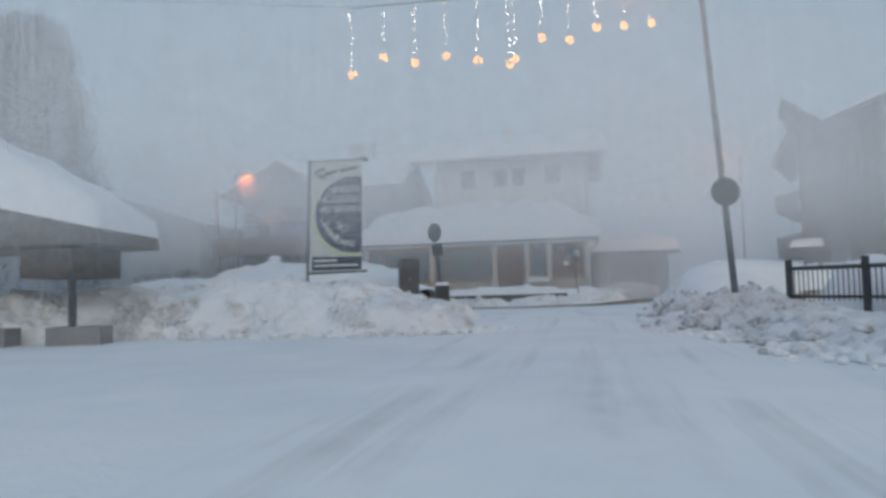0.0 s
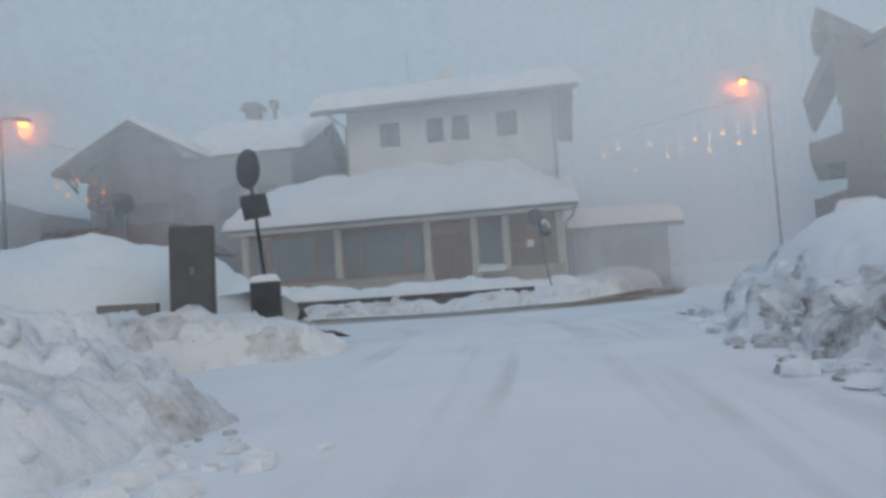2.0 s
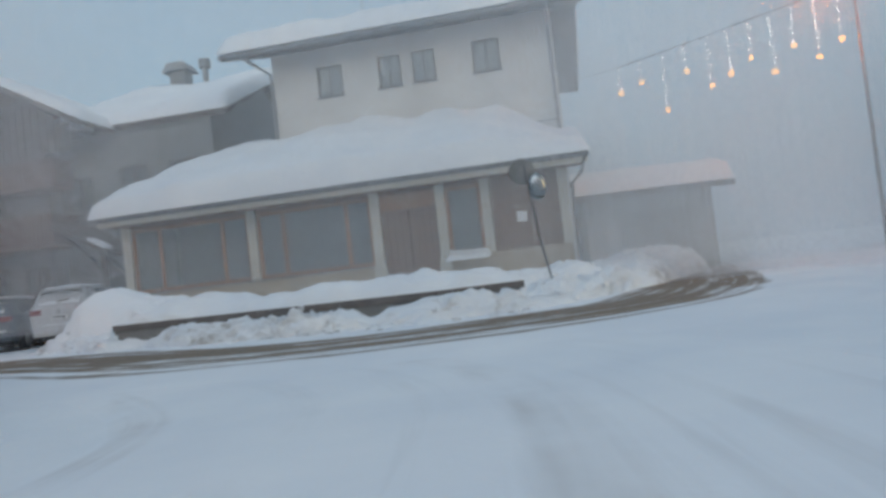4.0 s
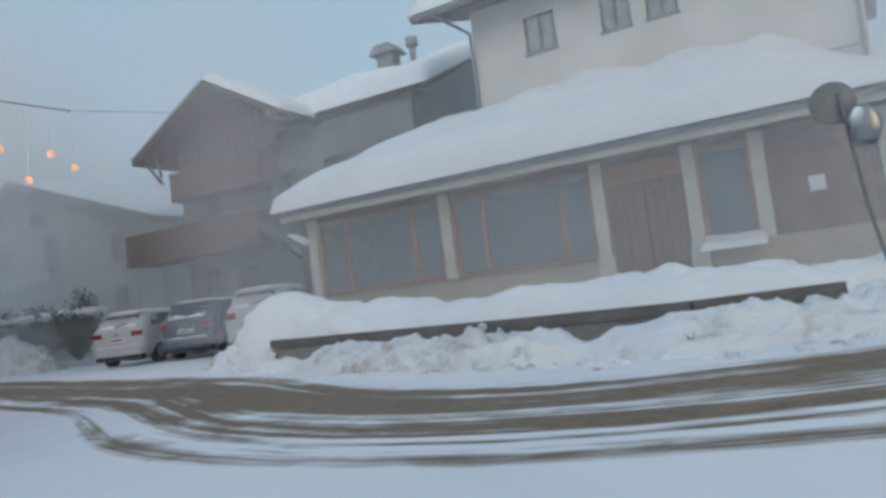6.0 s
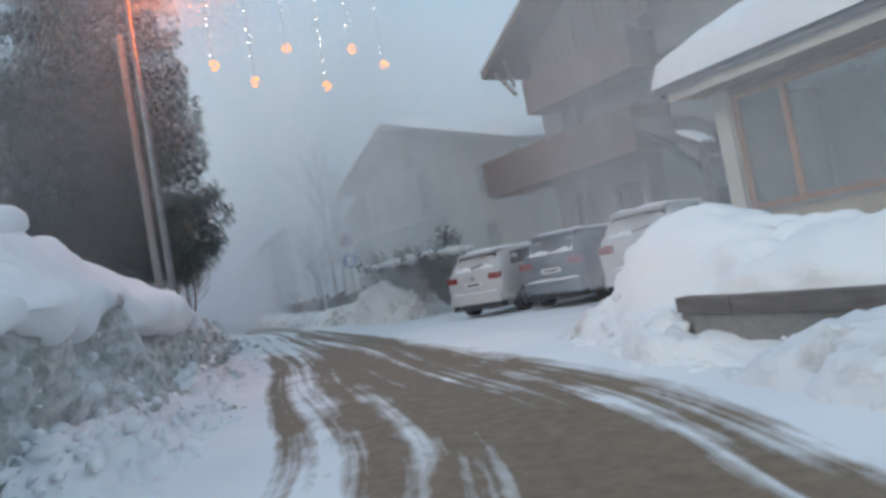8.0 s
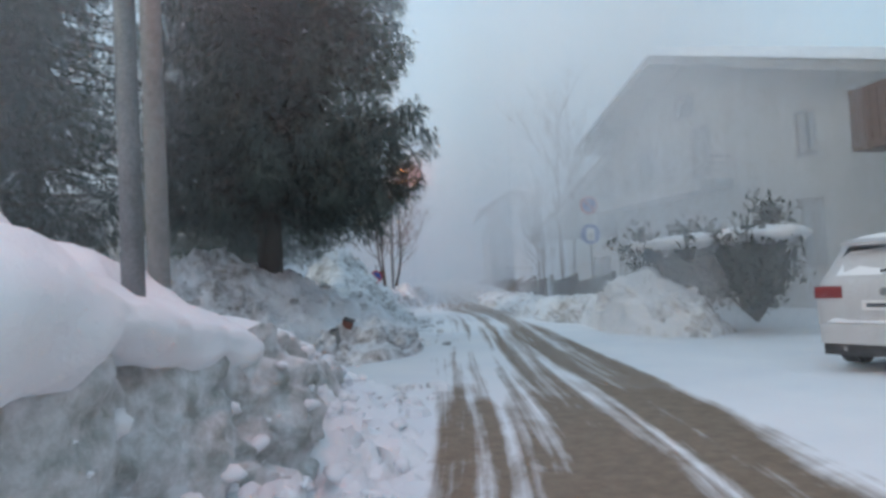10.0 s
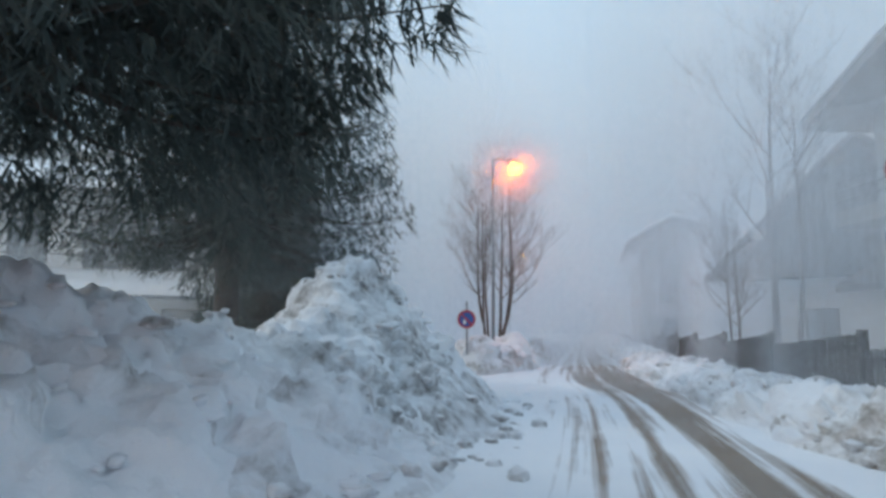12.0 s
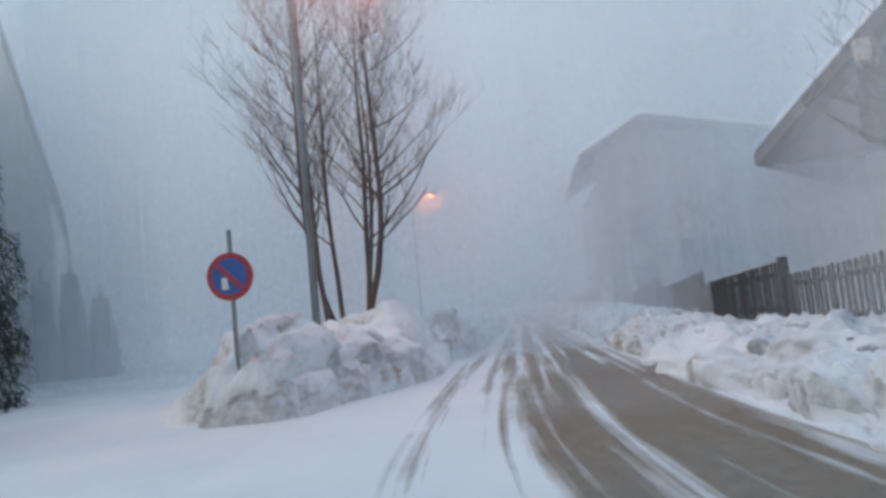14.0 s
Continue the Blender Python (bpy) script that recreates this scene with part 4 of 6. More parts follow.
def balcony_chalet():
    """The tall chalet with two timber balconies behind the parked cars."""
    h = thing("balcony_chalet", pose(-15.87, 49.7, 0, 0, 0, -10), "grey plastered chalet with brown timber balconies and snowy roofs", "house")
    # gabled wing
    wins = [(2.7, 3.7, 4.5, 6.2), (2.6, 3.6, 1.2, 3.0), (4.3, 5.3, 1.3, 2.9)]
    shell(h, 1.7, 5.65, 0.0, 8.0, -0.1, 7.75, GREY_PLASTER, wins)
    part("gable", Shape().slab([(1.4, 7.75), (7.4, 7.75), (4.78, 9.65)], 0.2, pose(0, 0.02, 0)), DARK_WOOD, h, "dark boarded gable")
    for k in range(16):
        x = 1.6 + k * 0.33
        top = 9.45 - abs(x - 4.78) * 0.60
        part("board", Shape().box(x, x + 0.29, -0.04, 0.0, 7.3, max(7.5, top)), DARK_WOOD, h)
    for k in range(12):
        x = 1.72 + k * 0.322
        part("wall_board", Shape().box(x, x + 0.305, -0.03, 0.0, 6.25, 7.32), DARK_WOOD, h)
    for w in wins:
        window(h, *w, 0.0, DARK_WOOD, ((w[0] + w[1]) / 2,), thick=0.08)
    gable_roof(h, 0.57, 4.78, 8.3, 7.72, 9.95, 8.0, -1.3, 9.0, DARK_WOOD, 0.36, 11)
    for x, z in ((0.85, 7.62), (1.4, 7.9)):
        part("bracket", Shape().tube([(1.7, -0.9, z - 1.0), (x, -0.9, z)], 0.07, 6), DARK_WOOD, h)
    balcony(h, 2.3, 6.8, -1.1, 0.0, 5.75, 6.85, CHALET_WOOD)
    balcony(h, 0.06, 6.9, -1.6, 0.0, 3.5, 4.72, CHALET_WOOD)
    part("stair", Shape().box(5.0, 6.6, -1.5, -0.4, -0.1, 0.5).tube([(4.2, -1.4, 0.5), (6.5, -1.4, 2.4)], 0.04, 6), DARK_WOOD, h)
    lean = part("lean_to_roof", Shape().slab([(6.95, 4.33), (9.1, 3.04), (9.1, 2.86), (6.95, 4.13)], 2.45, pose(0, -1.75, 0)), DARK_WOOD, h, "dark boarded porch roof")
    part("snow_edge", Shape().slab([(8.3, 3.56), (8.95, 3.17), (8.98, 3.22), (8.7, 3.44), (8.34, 3.62)], 0.5, pose(0, -1.74, 0)), ROOF_SNOW, lean)
    for x, z in ((7.1, 4.05), (8.8, 3.02)):
        part("brace", Shape().tube([(x, -1.6, z), (x, 0.7, z - 1.3)], 0.08, 6), DARK_WOOD, lean)
    part("porch_post", Shape().box(8.72, 8.88, -1.6, -1.44, -0.1, 3.05), DARK_WOOD, h)
    part("porch_door", Shape().box(7.3, 8.4, 0.68, 0.75, 0.1, 2.2), DARK_WOOD, h)
    # main body
    mw = [(5.95, 7.1, 5.0, 6.35), (8.3, 9.5, 4.9, 6.5), (10.4, 11.5, 4.9, 6.5)]
    shell(h, 5.65, 12.3, 0.75, 11.0, -0.1, 8.2, GREY_PLASTER, mw)
    for w in mw:
        window(h, *w, 0.75, DARK_WOOD, ((w[0] + w[1]) / 2,), thick=0.08)
    part("main_roof", roof_slab(5.4, 13.0, 0.6, 8.15, 6.3, 10.75, 0.22), DARK_WOOD, h)
    part("main_roof", roof_slab(5.4, 13.0, 12.0, 8.15, 6.3, 10.75, 0.22), DARK_WOOD, h)
    part("roof_snow", heaped(5.4, 13.1, 0.5, 6.4, 8.15, 10.75, lambda a, b: 0.55 + 0.1 * math.sin(9 * a), 8, 40, 16, 0.5), ROOF_SNOW, h, smooth=True)
    part("gable", Shape().slab([(1.6, 8.2), (11.0, 8.2), (6.3, 10.45)], 0.2, pose(12.25, 0, 0, 0, 0, 90)), GREY_PLASTER, h)
    ch = part("chimney", Shape().box(7.6, 8.4, 6.6, 7.3, 10.3, 12.0), GREY_PLASTER, h)
    part("chimney_cap", Shape().slab([(7.3, 12.0), (8.7, 12.0), (8.4, 12.4), (7.6, 12.4)], 1.1, pose(0, 6.4, 0)), TIN, ch)
    part("flue", Shape().tube([(9.3, 6.9, 10.4), (9.3, 6.9, 12.1)], 0.14, 8).disc((9.3, 6.9, 12.25), (0, 0, 1), 0.28, 0.4, 10), TIN, h)
    return h


def gable_house():
    """The pale house with a long balcony beside the road."""
    h = thing("gable_house", pose(-27.23, 54.46, 0, 0, 0, -8), "pale plastered gable house with a railed concrete balcony", "house")
    wins = [(-3.5, -2.2, 4.5, 6.35), (0.2, 1.35, 4.75, 6.6), (5.35, 6.2, 4.6, 5.95), (5.3, 6.3, 1.2, 3.3), (-3.4, -2.3, 0.6, 2.7), (1.4, 2.8, 1.0, 2.6)]
    loft = (-0.7, 0.55, 7.15, 7.95)
    shell(h, -5.6, 8.6, 0.0, 11.0, -0.2, 6.7, DULLED_PLASTER, wins)
    part("gable", pierced(Shape(), -1.6, 1.6, 6.7, 8.2, 0.0, 0.25, [loft]).mesh("gable", DULLED_PLASTER, weld=True), DULLED_PLASTER, h)
    part("gable", Shape().slab([(-5.6, 6.7), (-1.6, 6.7), (-1.6, 8.75), (-5.6, 7.3)], 0.25), DULLED_PLASTER, h)
    part("gable", Shape().slab([(1.6, 6.7), (8.6, 6.7), (1.6, 8.75)], 0.25), DULLED_PLASTER, h)
    part("gable", Shape().slab([(-1.6, 8.2), (1.6, 8.2), (1.6, 8.75), (0.0, 9.2), (-1.6, 8.75)], 0.25), DULLED_PLASTER, h)
    part("loft_wall", Shape().box(-4, 4, 1.6, 1.7, 6.7, 8.2), ROOM, h)
    for w in (*wins, loft):
        window(h, *w, 0.0, DARK_WOOD, ((w[0] + w[1]) / 2,), thick=0.08)
    gable_roof(h, -6.45, 0.0, 10.0, 7.15, 9.45, 6.1, -1.4, 12.0, GREY_PLASTER, 0.34, 21, thick=0.3)
    part("bargeboard", Shape().slab([(-6.5, 6.8), (0.0, 9.12), (0.0, 9.36), (-6.5, 7.04)], 0.05, pose(0, -1.47, 0)), GREY_PLASTER, h)
    b = part("balcony", Shape().box(-5.7, 2.4, -1.3, 0.0, 4.05, 4.42), DULLED_PLASTER, h, "pale concrete balcony slab")
    for z in (4.7, 4.95, 5.2):
        part("rail", Shape().tube([(-5.65, -1.25, z), (2.35, -1.25, z)], 0.03, 6).tube([(2.35, -1.25, z), (2.35, 0.0, z)], 0.03, 6), DARK_METAL, b)
    for k in range(6):
        part("baluster", Shape().tube([(-5.6 + k * 1.59, -1.25, 4.42), (-5.6 + k * 1.59, -1.25, 5.25)], 0.03, 6), DARK_METAL, b)
    # low side wing towards the trees
    part("side_wing", Shape().box(-9.0, -5.6, 3.0, 10.0, -0.2, 3.2), DULLED_PLASTER, h)
    part("wing_roof", roof_slab(-10.0, -5.6, 1.6, 2.9, 6.5, 5.6, 0.25), DARK_WOOD, h)
    part("wing_roof", roof_slab(-10.0, -5.6, 11.4, 2.9, 6.5, 5.6, 0.25), DARK_WOOD, h)
    return h


def low_eaved_house():
    """The house by the fence whose roof comes down low."""
    h = thing("low_eaved_house", pose(-42.4, 56.5, 0, 0, 0, 30), "house with a steep overhanging gable roof beside the fence", "house")
    wins = [(3.0, 4.2, 0.9, 2.3), (6.0, 7.2, 0.9, 2.3)]
    shell(h, 1.6, 9.4, 1.4, 12, -0.2, 3.4, PLASTER, wins)
    for w in wins:
        window(h, *w, 1.4, DARK_WOOD, ((w[0] + w[1]) / 2,), thick=0.08)
    gable_roof(h, 0.0, 5.5, 11.0, 3.62, 8.35, 3.62, -0.2, 13, DARK_WOOD, 0.34, 31, thick=0.26)
    part("gable", Shape().slab([(0.3, 3.42), (10.7, 3.42), (5.5, 7.85)], 0.08, pose(0, 0.25, 0)), FENCE_WOOD, h, "grey boarded gable under the eaves")
    part("gable_floor", Shape().box(0.3, 10.7, 0.33, 1.4, 3.40, 3.48), FENCE_WOOD, h)
    for k in range(33):
        x = 0.45 + k * 0.31
        part("board", Shape().box(x, x + 0.28, 0.215, 0.25, 3.44, max(3.52, 7.72 - abs(x + 0.14 - 5.5) * 0.86)), FENCE_WOOD, h)
    part("bargeboard", Shape().slab([(0.0, 3.34), (5.5, 8.07), (5.5, 8.33), (0.0, 3.60)], 0.05, pose(0, -0.27, 0)), DARK_WOOD, h)
    part("purlin_end", Shape().box(1.95, 2.25, -0.28, 0.2, 4.85, 5.25), CREAM, h)
    return h


def far_white_house():
    h = thing("white_apartment_house", pose(-57.0, 62.0, 0, 0, 0, 66), "tall pale gable house with a wide dark balcony in the mist", "house")
    wins = [(0.6, 1.6, 3.2, 4.6), (4.6, 5.5, 5.0, 5.9), (8.2, 9.1, 4.0, 5.3), (8.3, 9.2, 1.4, 2.8), (0.6, 1.6, 0.8, 2.2)]
    shell(h, -0.5, 11.0, 0, 10, -0.2, 6.0, DULLED_PLASTER, wins)
    for w in wins:
        window(h, *w, 0.0, DARK_WOOD, ((w[0] + w[1]) / 2,), thick=0.08)
    part("gable", Shape().slab([(-0.5, 6.0), (11.0, 6.0), (1.4, 8.1), (-0.5, 7.1)], 0.25), DULLED_PLASTER, h)
    gable_roof(h, -1.3, 1.4, 12.2, 6.9, 8.35, 5.8, -1.1, 11, DARK_WOOD, 0.3, 41)
    balcony(h, 2.3, 7.4, -1.5, 0.0, 3.2, 4.5, DARK_WOOD)
    part("porch", Shape().box(2.6, 7.2, -1.3, 0.0, -0.2, 3.15), DARK_WOOD, h)
    part("gallery_roof", roof_slab(2.1, 7.6, -1.8, 4.75, 0.0, 5.0, 0.12), DARK_WOOD, h)
    for x in (2.35, 4.8, 7.25):
        part("gallery_post", Shape().box(x, x + 0.12, -1.5, -1.38, 4.5, 4.7), DARK_WOOD, h)
    part("chimney", Shape().box(1.9, 2.6, 2.5, 3.2, 7.6, 9.3), DULLED_PLASTER, h)
    return h


def left_white_house():
    h = thing("white_balcony_house", pose(-47.5, 31.9, 0, 0, 0, 100), "white house with a snowy lower roof and railed balcony", "house")
    wins = [(-2.0, -0.6, 3.6, 5.6), (0.6, 2.0, 3.6, 5.6), (3.0, 4.4, 3.6, 5.6), (-5.6, -3.9, 3.6, 5.6), (-2.4, -0.4, 1.0, 2.1), (3.6, 6.6, 1.1, 2.2), (0.6, 1.7, 0.1, 2.2), (-6.5, -4.8, 1.0, 2.1)]
    shell(h, -8, 6.8, 0, 9, -0.2, 8.4, PLASTER, wins)
    for w in wins:
        window(h, *w, 0.0, DARK_WOOD, ((w[0] + w[1]) / 2,), thick=0.08)
    part("lower_roof", roof_slab(-8.2, 7.0, -1.6, 2.65, 0.0, 3.3, 0.12), TIN, h)
    part("lower_roof_snow", heaped(-8.3, 7.1, -1.7, -0.05, 2.65, 3.3, lambda a, b: 0.4, 51, 50, 8, 0.4), ROOF_SNOW, h, smooth=True)
    b = part("balcony_rail", Shape().tube([(-8, -0.5, 4.5), (6.8, -0.5, 4.5)], 0.04, 6).tube([(-8, -0.5, 4.2), (6.8, -0.5, 4.2)], 0.03, 6), DARK_WOOD, h)
    part("main_roof", roof_slab(-9, 7.6, -1.8, 6.6, 4.5, 9.4, 0.2), DARK_WOOD, h)
    part("main_roof", roof_slab(-9, 7.6, 10.6, 7.0, 4.5, 9.4, 0.2), DARK_WOOD, h)
    part("roof_snow", heaped(-9.1, 7.7, -1.9, 4.55, 6.6, 9.4, lambda a, b: 0.5, 52, 40, 12, 0.5), ROOF_SNOW, h, smooth=True)
    part("drainpipe", Shape().tube([(2.6, -0.1, 2.6), (2.6, -0.1, 0.0)], 0.06, 6), TIN, h)
    return h


def stepped_chalet():
    """The dark timber chalet with stacked balconies across the junction."""
    h = thing("timber_chalet", pose(21.5, 43.5, 0, 0, 0, -32), "dark timber chalet with stacked balconies and jutting roofs", "house")
    wins = [(1.8, 3.0, 1.0, 2.6), (4.7, 6.2, 4.0, 5.6), (4.7, 6.2, 1.0, 2.6)]
    shell(h, 0.38, 10, 0, 9, -0.1, 7.6, DARK_WOOD, wins)
    for w in wins:
        window(h, *w, 0.0, DARK_WOOD, ((w[0] + w[1]) / 2,), thick=0.08)
    part("loft_wall", Shape().slab([(0.25, 7.6), (10.0, 7.6), (10.0, 8.2), (6.0, 11.2), (1.6, 9.9), (0.25, 10.3)], 0.25), DARK_WOOD, h)
    # steep flank that flares out over the upper balcony
    part("flank_roof", Shape().slab([(-1.12, 7.95), (0.05, 10.35), (0.40, 10.45), (0.40, 10.1), (-0.95, 7.75)], 9.4, pose(0, -0.4, 0)), DARK_WOOD, h)
    # cross gable whose ridge juts out past the wall
    part("prow_roof", Shape().slab([(-0.55, 10.85), (-0.25, 12.0), (1.75, 10.35), (1.75, 10.05), (-0.1, 10.75)], 4.2, pose(0, -0.7, 0)), DARK_WOOD, h)
    part("main_roof", Shape().slab([(1.4, 10.1), (6.0, 11.65), (11.0, 7.9), (11.0, 7.65), (6.0, 11.35), (1.4, 9.8)], 10.6, pose(0, -0.9, 0)), DARK_WOOD, h)
    part("roof_snow", Shape().slab([(1.8, 10.28), (6.0, 11.68), (11.0, 7.93), (10.9, 8.1), (6.0, 11.9), (2.0, 10.5)], 10.2, pose(0, -0.8, 0)), ROOF_SNOW, h)
    for z0, z1 in ((5.0, 6.05), (2.15, 3.45)):
        b = part("side_balcony", Shape().box(-1.02, 0.38, 0.2, 8.5, z0, z0 + 0.15), DARK_WOOD, h)
        part("railing", Shape().box(-1.05, -0.99, 0.2, 8.5, z0 + 0.15, z1), DARK_WOOD, b)
        for k in range(8):
            part("board", Shape().box(-0.99 + k * 0.17, -0.84 + k * 0.17, 0.14, 0.17, z0 + 0.02, z1 + 0.04 * k), DARK_WOOD, b)
        part("bracket", Shape().tube([(0.38, 0.25, z0 - 0.7), (-0.8, 0.25, z0)], 0.06, 6), DARK_WOOD, b)
    part("porch_roof", roof_slab(-0.2, 1.5, -1.3, 2.75, 0.0, 3.0, 0.12), DARK_WOOD, h)
    part("porch_snow", heaped(-0.25, 1.55, -1.35, 0.0, 2.75, 3.0, lambda a, b: 0.3, 62, 16, 8, 0.3), ROOF_SNOW, h, smooth=True)
    return h


def steep_house():
    """The tall steep-roofed house that shows faintly beyond the side lane."""
    h = thing("steep_roofed_house", pose(-60.3, 36.0, 0, 0, 0, 100), "tall pale house with a steep roof beyond the lane", "house")
    shell(h, -7.0, 4.0, 0, 9, -0.2, 6.6, PLASTER, [(-1.0, 0.4, 1.2, 2.8), (1.6, 3.0, 4.0, 5.6), (-4.0, -2.6, 4.0, 5.6)])
    for w in ((-1.0, 0.4, 1.2, 2.8), (1.6, 3.0, 4.0, 5.6), (-4.0, -2.6, 4.0, 5.6)):
        window(h, *w, 0.0, DARK_WOOD, ((w[0] + w[1]) / 2,), thick=0.08)
    part("gable", Shape().slab([(-7.0, 6.6), (4.2, 6.6), (1.4, 18.0)], 0.25), PLASTER, h)
    gable_roof(h, -7.6, 1.4, 4.6, 5.8, 19.0, 5.8, -0.8, 10, PLASTER, 0.2, 46)
    part("porch_roof", roof_slab(-7.5, -1.0, -2.4, 3.6, 0.0, 5.0, 0.2), DARK_WOOD, h)
    part("porch_snow", heaped(-7.6, -0.9, -2.5, -0.02, 3.6, 5.0, lambda a, b: 0.4, 47, 20, 8, 0.4), ROOF_SNOW, h, smooth=True)
    return h


def garage():
    h = thing("garage", pose(9.9, 46.0, 0, 0, 0, -6), "low grey garage with a snow-laden roof beside the shop house", "garage")
    part("wall", Shape().box(0, 4.4, 0, 5, -0.1, 2.9), STONE_GREY, h)
    part("garage_door", Shape().box(1.2, 3.6, -0.06, 0.0, 0.0, 2.2), DARK_WOOD, h)
    part("roof", roof_slab(-0.7, 5.0, -0.8, 2.95, 5.4, 3.6, 0.2), DARK_WOOD, h)
    part("roof_snow", heaped(-0.75, 5.1, -0.9, 5.4, 2.95, 3.6, lambda a, b: 0.75, 71, 26, 18, 0.6), ROOF_SNOW, h, smooth=True)
    part("lean_to", Shape().slab([(-1.7, 2.2), (0.0, 3.0), (0.0, 2.8), (-1.7, 2.0)], 2.0), DARK_WOOD, h)
    return h


def shelter():
    """The flat-roofed bus shelter with a thick cap of snow."""
    h = thing("bus_shelter", pose(-6.15, 15.3, 0.0, 0, 0, 0), "dark flat-roofed roadside shelter under thick snow", "shelter")
    r = part("roof", Shape().slab([(-9.0, 4.3), (-1.30, 2.52), (-1.25, 2.2), (-9.0, 2.12)], 3.2, pose(0, 0, 0)), DARK_WOOD, h)
    part("roof_snow", heaped(-0.1, 3.25, -1.2, -9.0, 2.50, 4.3, lambda a, b: 0.58 + 1.2 * min(1, b * 2), 81, 20, 40, 0.7), ROOF_SNOW, r, smooth=True, m=Matrix(((0, 1, 0, 0), (1, 0, 0, 0), (0, 0, 1, 0), (0, 0, 0, 1))))
    part("beam", Shape().box(-3.2, -2.0, 0.3, 2.6, 1.47, 2.14), DARK_WOOD, h)
    part("post", Shape().tube([(-1.96, 0.2, 0.0), (-1.96, 0.2, 1.6)], 0.09, 8), DARK_METAL, h)
    part("post", Shape().tube([(-7.5, 0.5, 0.0), (-7.5, 0.5, 2.2)], 0.09, 8), DARK_METAL, h)
    part("plinth_block", Shape().box(-2.45, -1.25, 0.0, 0.6, -0.05, 0.38), STONE_GREY, h)
    part("plinth_block", Shape().box(-4.9, -3.35, 0.0, 0.6, -0.05, 0.38), STONE_GREY, h)
    return h


shop_house()
balcony_chalet()
gable_house()
low_eaved_house()
far_white_house()
left_white_house()
stepped_chalet()
steep_house()
garage()
shelter()


# ---- terrace wall in front of the shop ----
def terrace_wall():
    pts = [(-2.9, 36.8), (-2.2, 36.45), (-0.45, 35.85), (1.95, 34.95), (4.25, 34.45), (6.0, 35.1)]
    w = thing("terrace_wall", pose(0, 0, 0), "low dark timber-capped retaining wall half buried in snow", "wall", "", "structure")
    for (x0, y0), (x1, y1) in zip(pts, pts[1:]):
        n = math.hypot(x1 - x0, y1 - y0)
        m = pose(x0, y0, 0, 0, 0, math.degrees(math.atan2(y1 - y0, x1 - x0)))
        part("beam", Shape().box(0.0, n, -0.06, 0.08, 0.40, 0.54, m), GREY_WOOD, w)
        part("footing", Shape().box(0.0, n, -0.02, 0.20, -0.1, 0.40, m), STONE_GREY, w)


terrace_wall()


# ---- trees ----
def spruce(name, x, y, height, radius, lowest, seed, label, taper=0.27, per=46, thin=None):
    """A spruce: tapered trunk, drooping limbs, and hanging sprays of needles."""
    rng = random.Random(seed)
    t = thing(name, pose(x, y, 0), label, "tree")
    part("trunk", Shape().tube([(0, 0, -0.2), (0.05, 0, height * 0.3), (0.0, 0.05, height * 0.7), (0, 0, height)], [0.30, 0.24, 0.13, 0.03], 10), BARK, t, smooth=True)
    limbs, crown = Shape(), Shape()
    z = lowest
    while z < height - 0.4:
        f = (z - lowest) / (height - lowest)
        n = rng.randint(7, 9)
        for k in range(n):
            a = 2 * math.pi * (k + rng.random() * 0.8) / n
            length = radius * (1 - f) ** taper * rng.uniform(0.82, 1.0) * (0.85 + 0.15 * min(1.0, f / 0.12)) + 0.15
            if thin is not None:
                away = max(0.0, math.cos(a - radians(thin)))
                length *= 1 - 0.24 * away
                if rng.random() < 0.20 * away:
                    continue
            droop = length * rng.uniform(0.18, 0.38) * (1 - 0.5 * f)
            d, side = Vector((math.cos(a), math.sin(a), 0)), Vector((-math.sin(a), math.cos(a), 0))
            pts = [Vector((0, 0, z)) + d * length * q + Vector((0, 0, -droop * math.sin(q * 1.9) + 0.12 * length * q * q)) for q in (0, 0.25, 0.5, 0.75, 1.0)]
            limbs.tube(pts, [0.05 * (1 - f) + 0.015, 0.04 * (1 - f) + 0.012, 0.02, 0.013, 0.006], 5, False)
            m = int(1.6 * per * length / radius) + 6
            for _ in range(m):
                q = rng.uniform(0.12, 1.0) ** 0.8
                i = min(3, int(q * 4))
                base = pts[i].lerp(pts[i + 1], q * 4 - i)
                w = length * 0.24 * (1.15 - q) + 0.06
                base = base + side * rng.uniform(-w, w) + Vector((0, 0, rng.uniform(-0.1 - 0.075 * radius, 0.14 + 0.035 * radius)))
                hang = rng.uniform(0.09, 0.34) * (1.1 - 0.4 * f)
                lean = (d * rng.uniform(-0.2, 0.9) + side * rng.uniform(-0.8, 0.8)) * hang
                tip = base + lean + Vector((0, 0, -hang * rng.uniform(0.35, 1.0)))
                wide = (side * rng.uniform(-1, 1) + d * rng.uniform(-1, 1)).normalized() * rng.uniform(0.009, 0.018)
                fan = [base.lerp(tip, s) + 0.38 * hang * Vector((rng.uniform(-1, 1), rng.uniform(-1, 1), rng.uniform(-0.7, 0.4))) for s in (0.6, 0.85, 1.0)]
                crown.add([base + wide, base - wide, fan[0], tip.lerp(base, 0.55) + wide, tip.lerp(base, 0.55) - wide, fan[1], fan[2]], [(0, 1, 2), (3, 4, 5), (0, 1, 6)])
        z += rng.uniform(0.23, 0.34)
    tagged(part("branchwork", limbs, BARK, t), kind="stuff")
    part("crown", crown, NEEDLES, t, "dense hanging dark green needles")
    return t


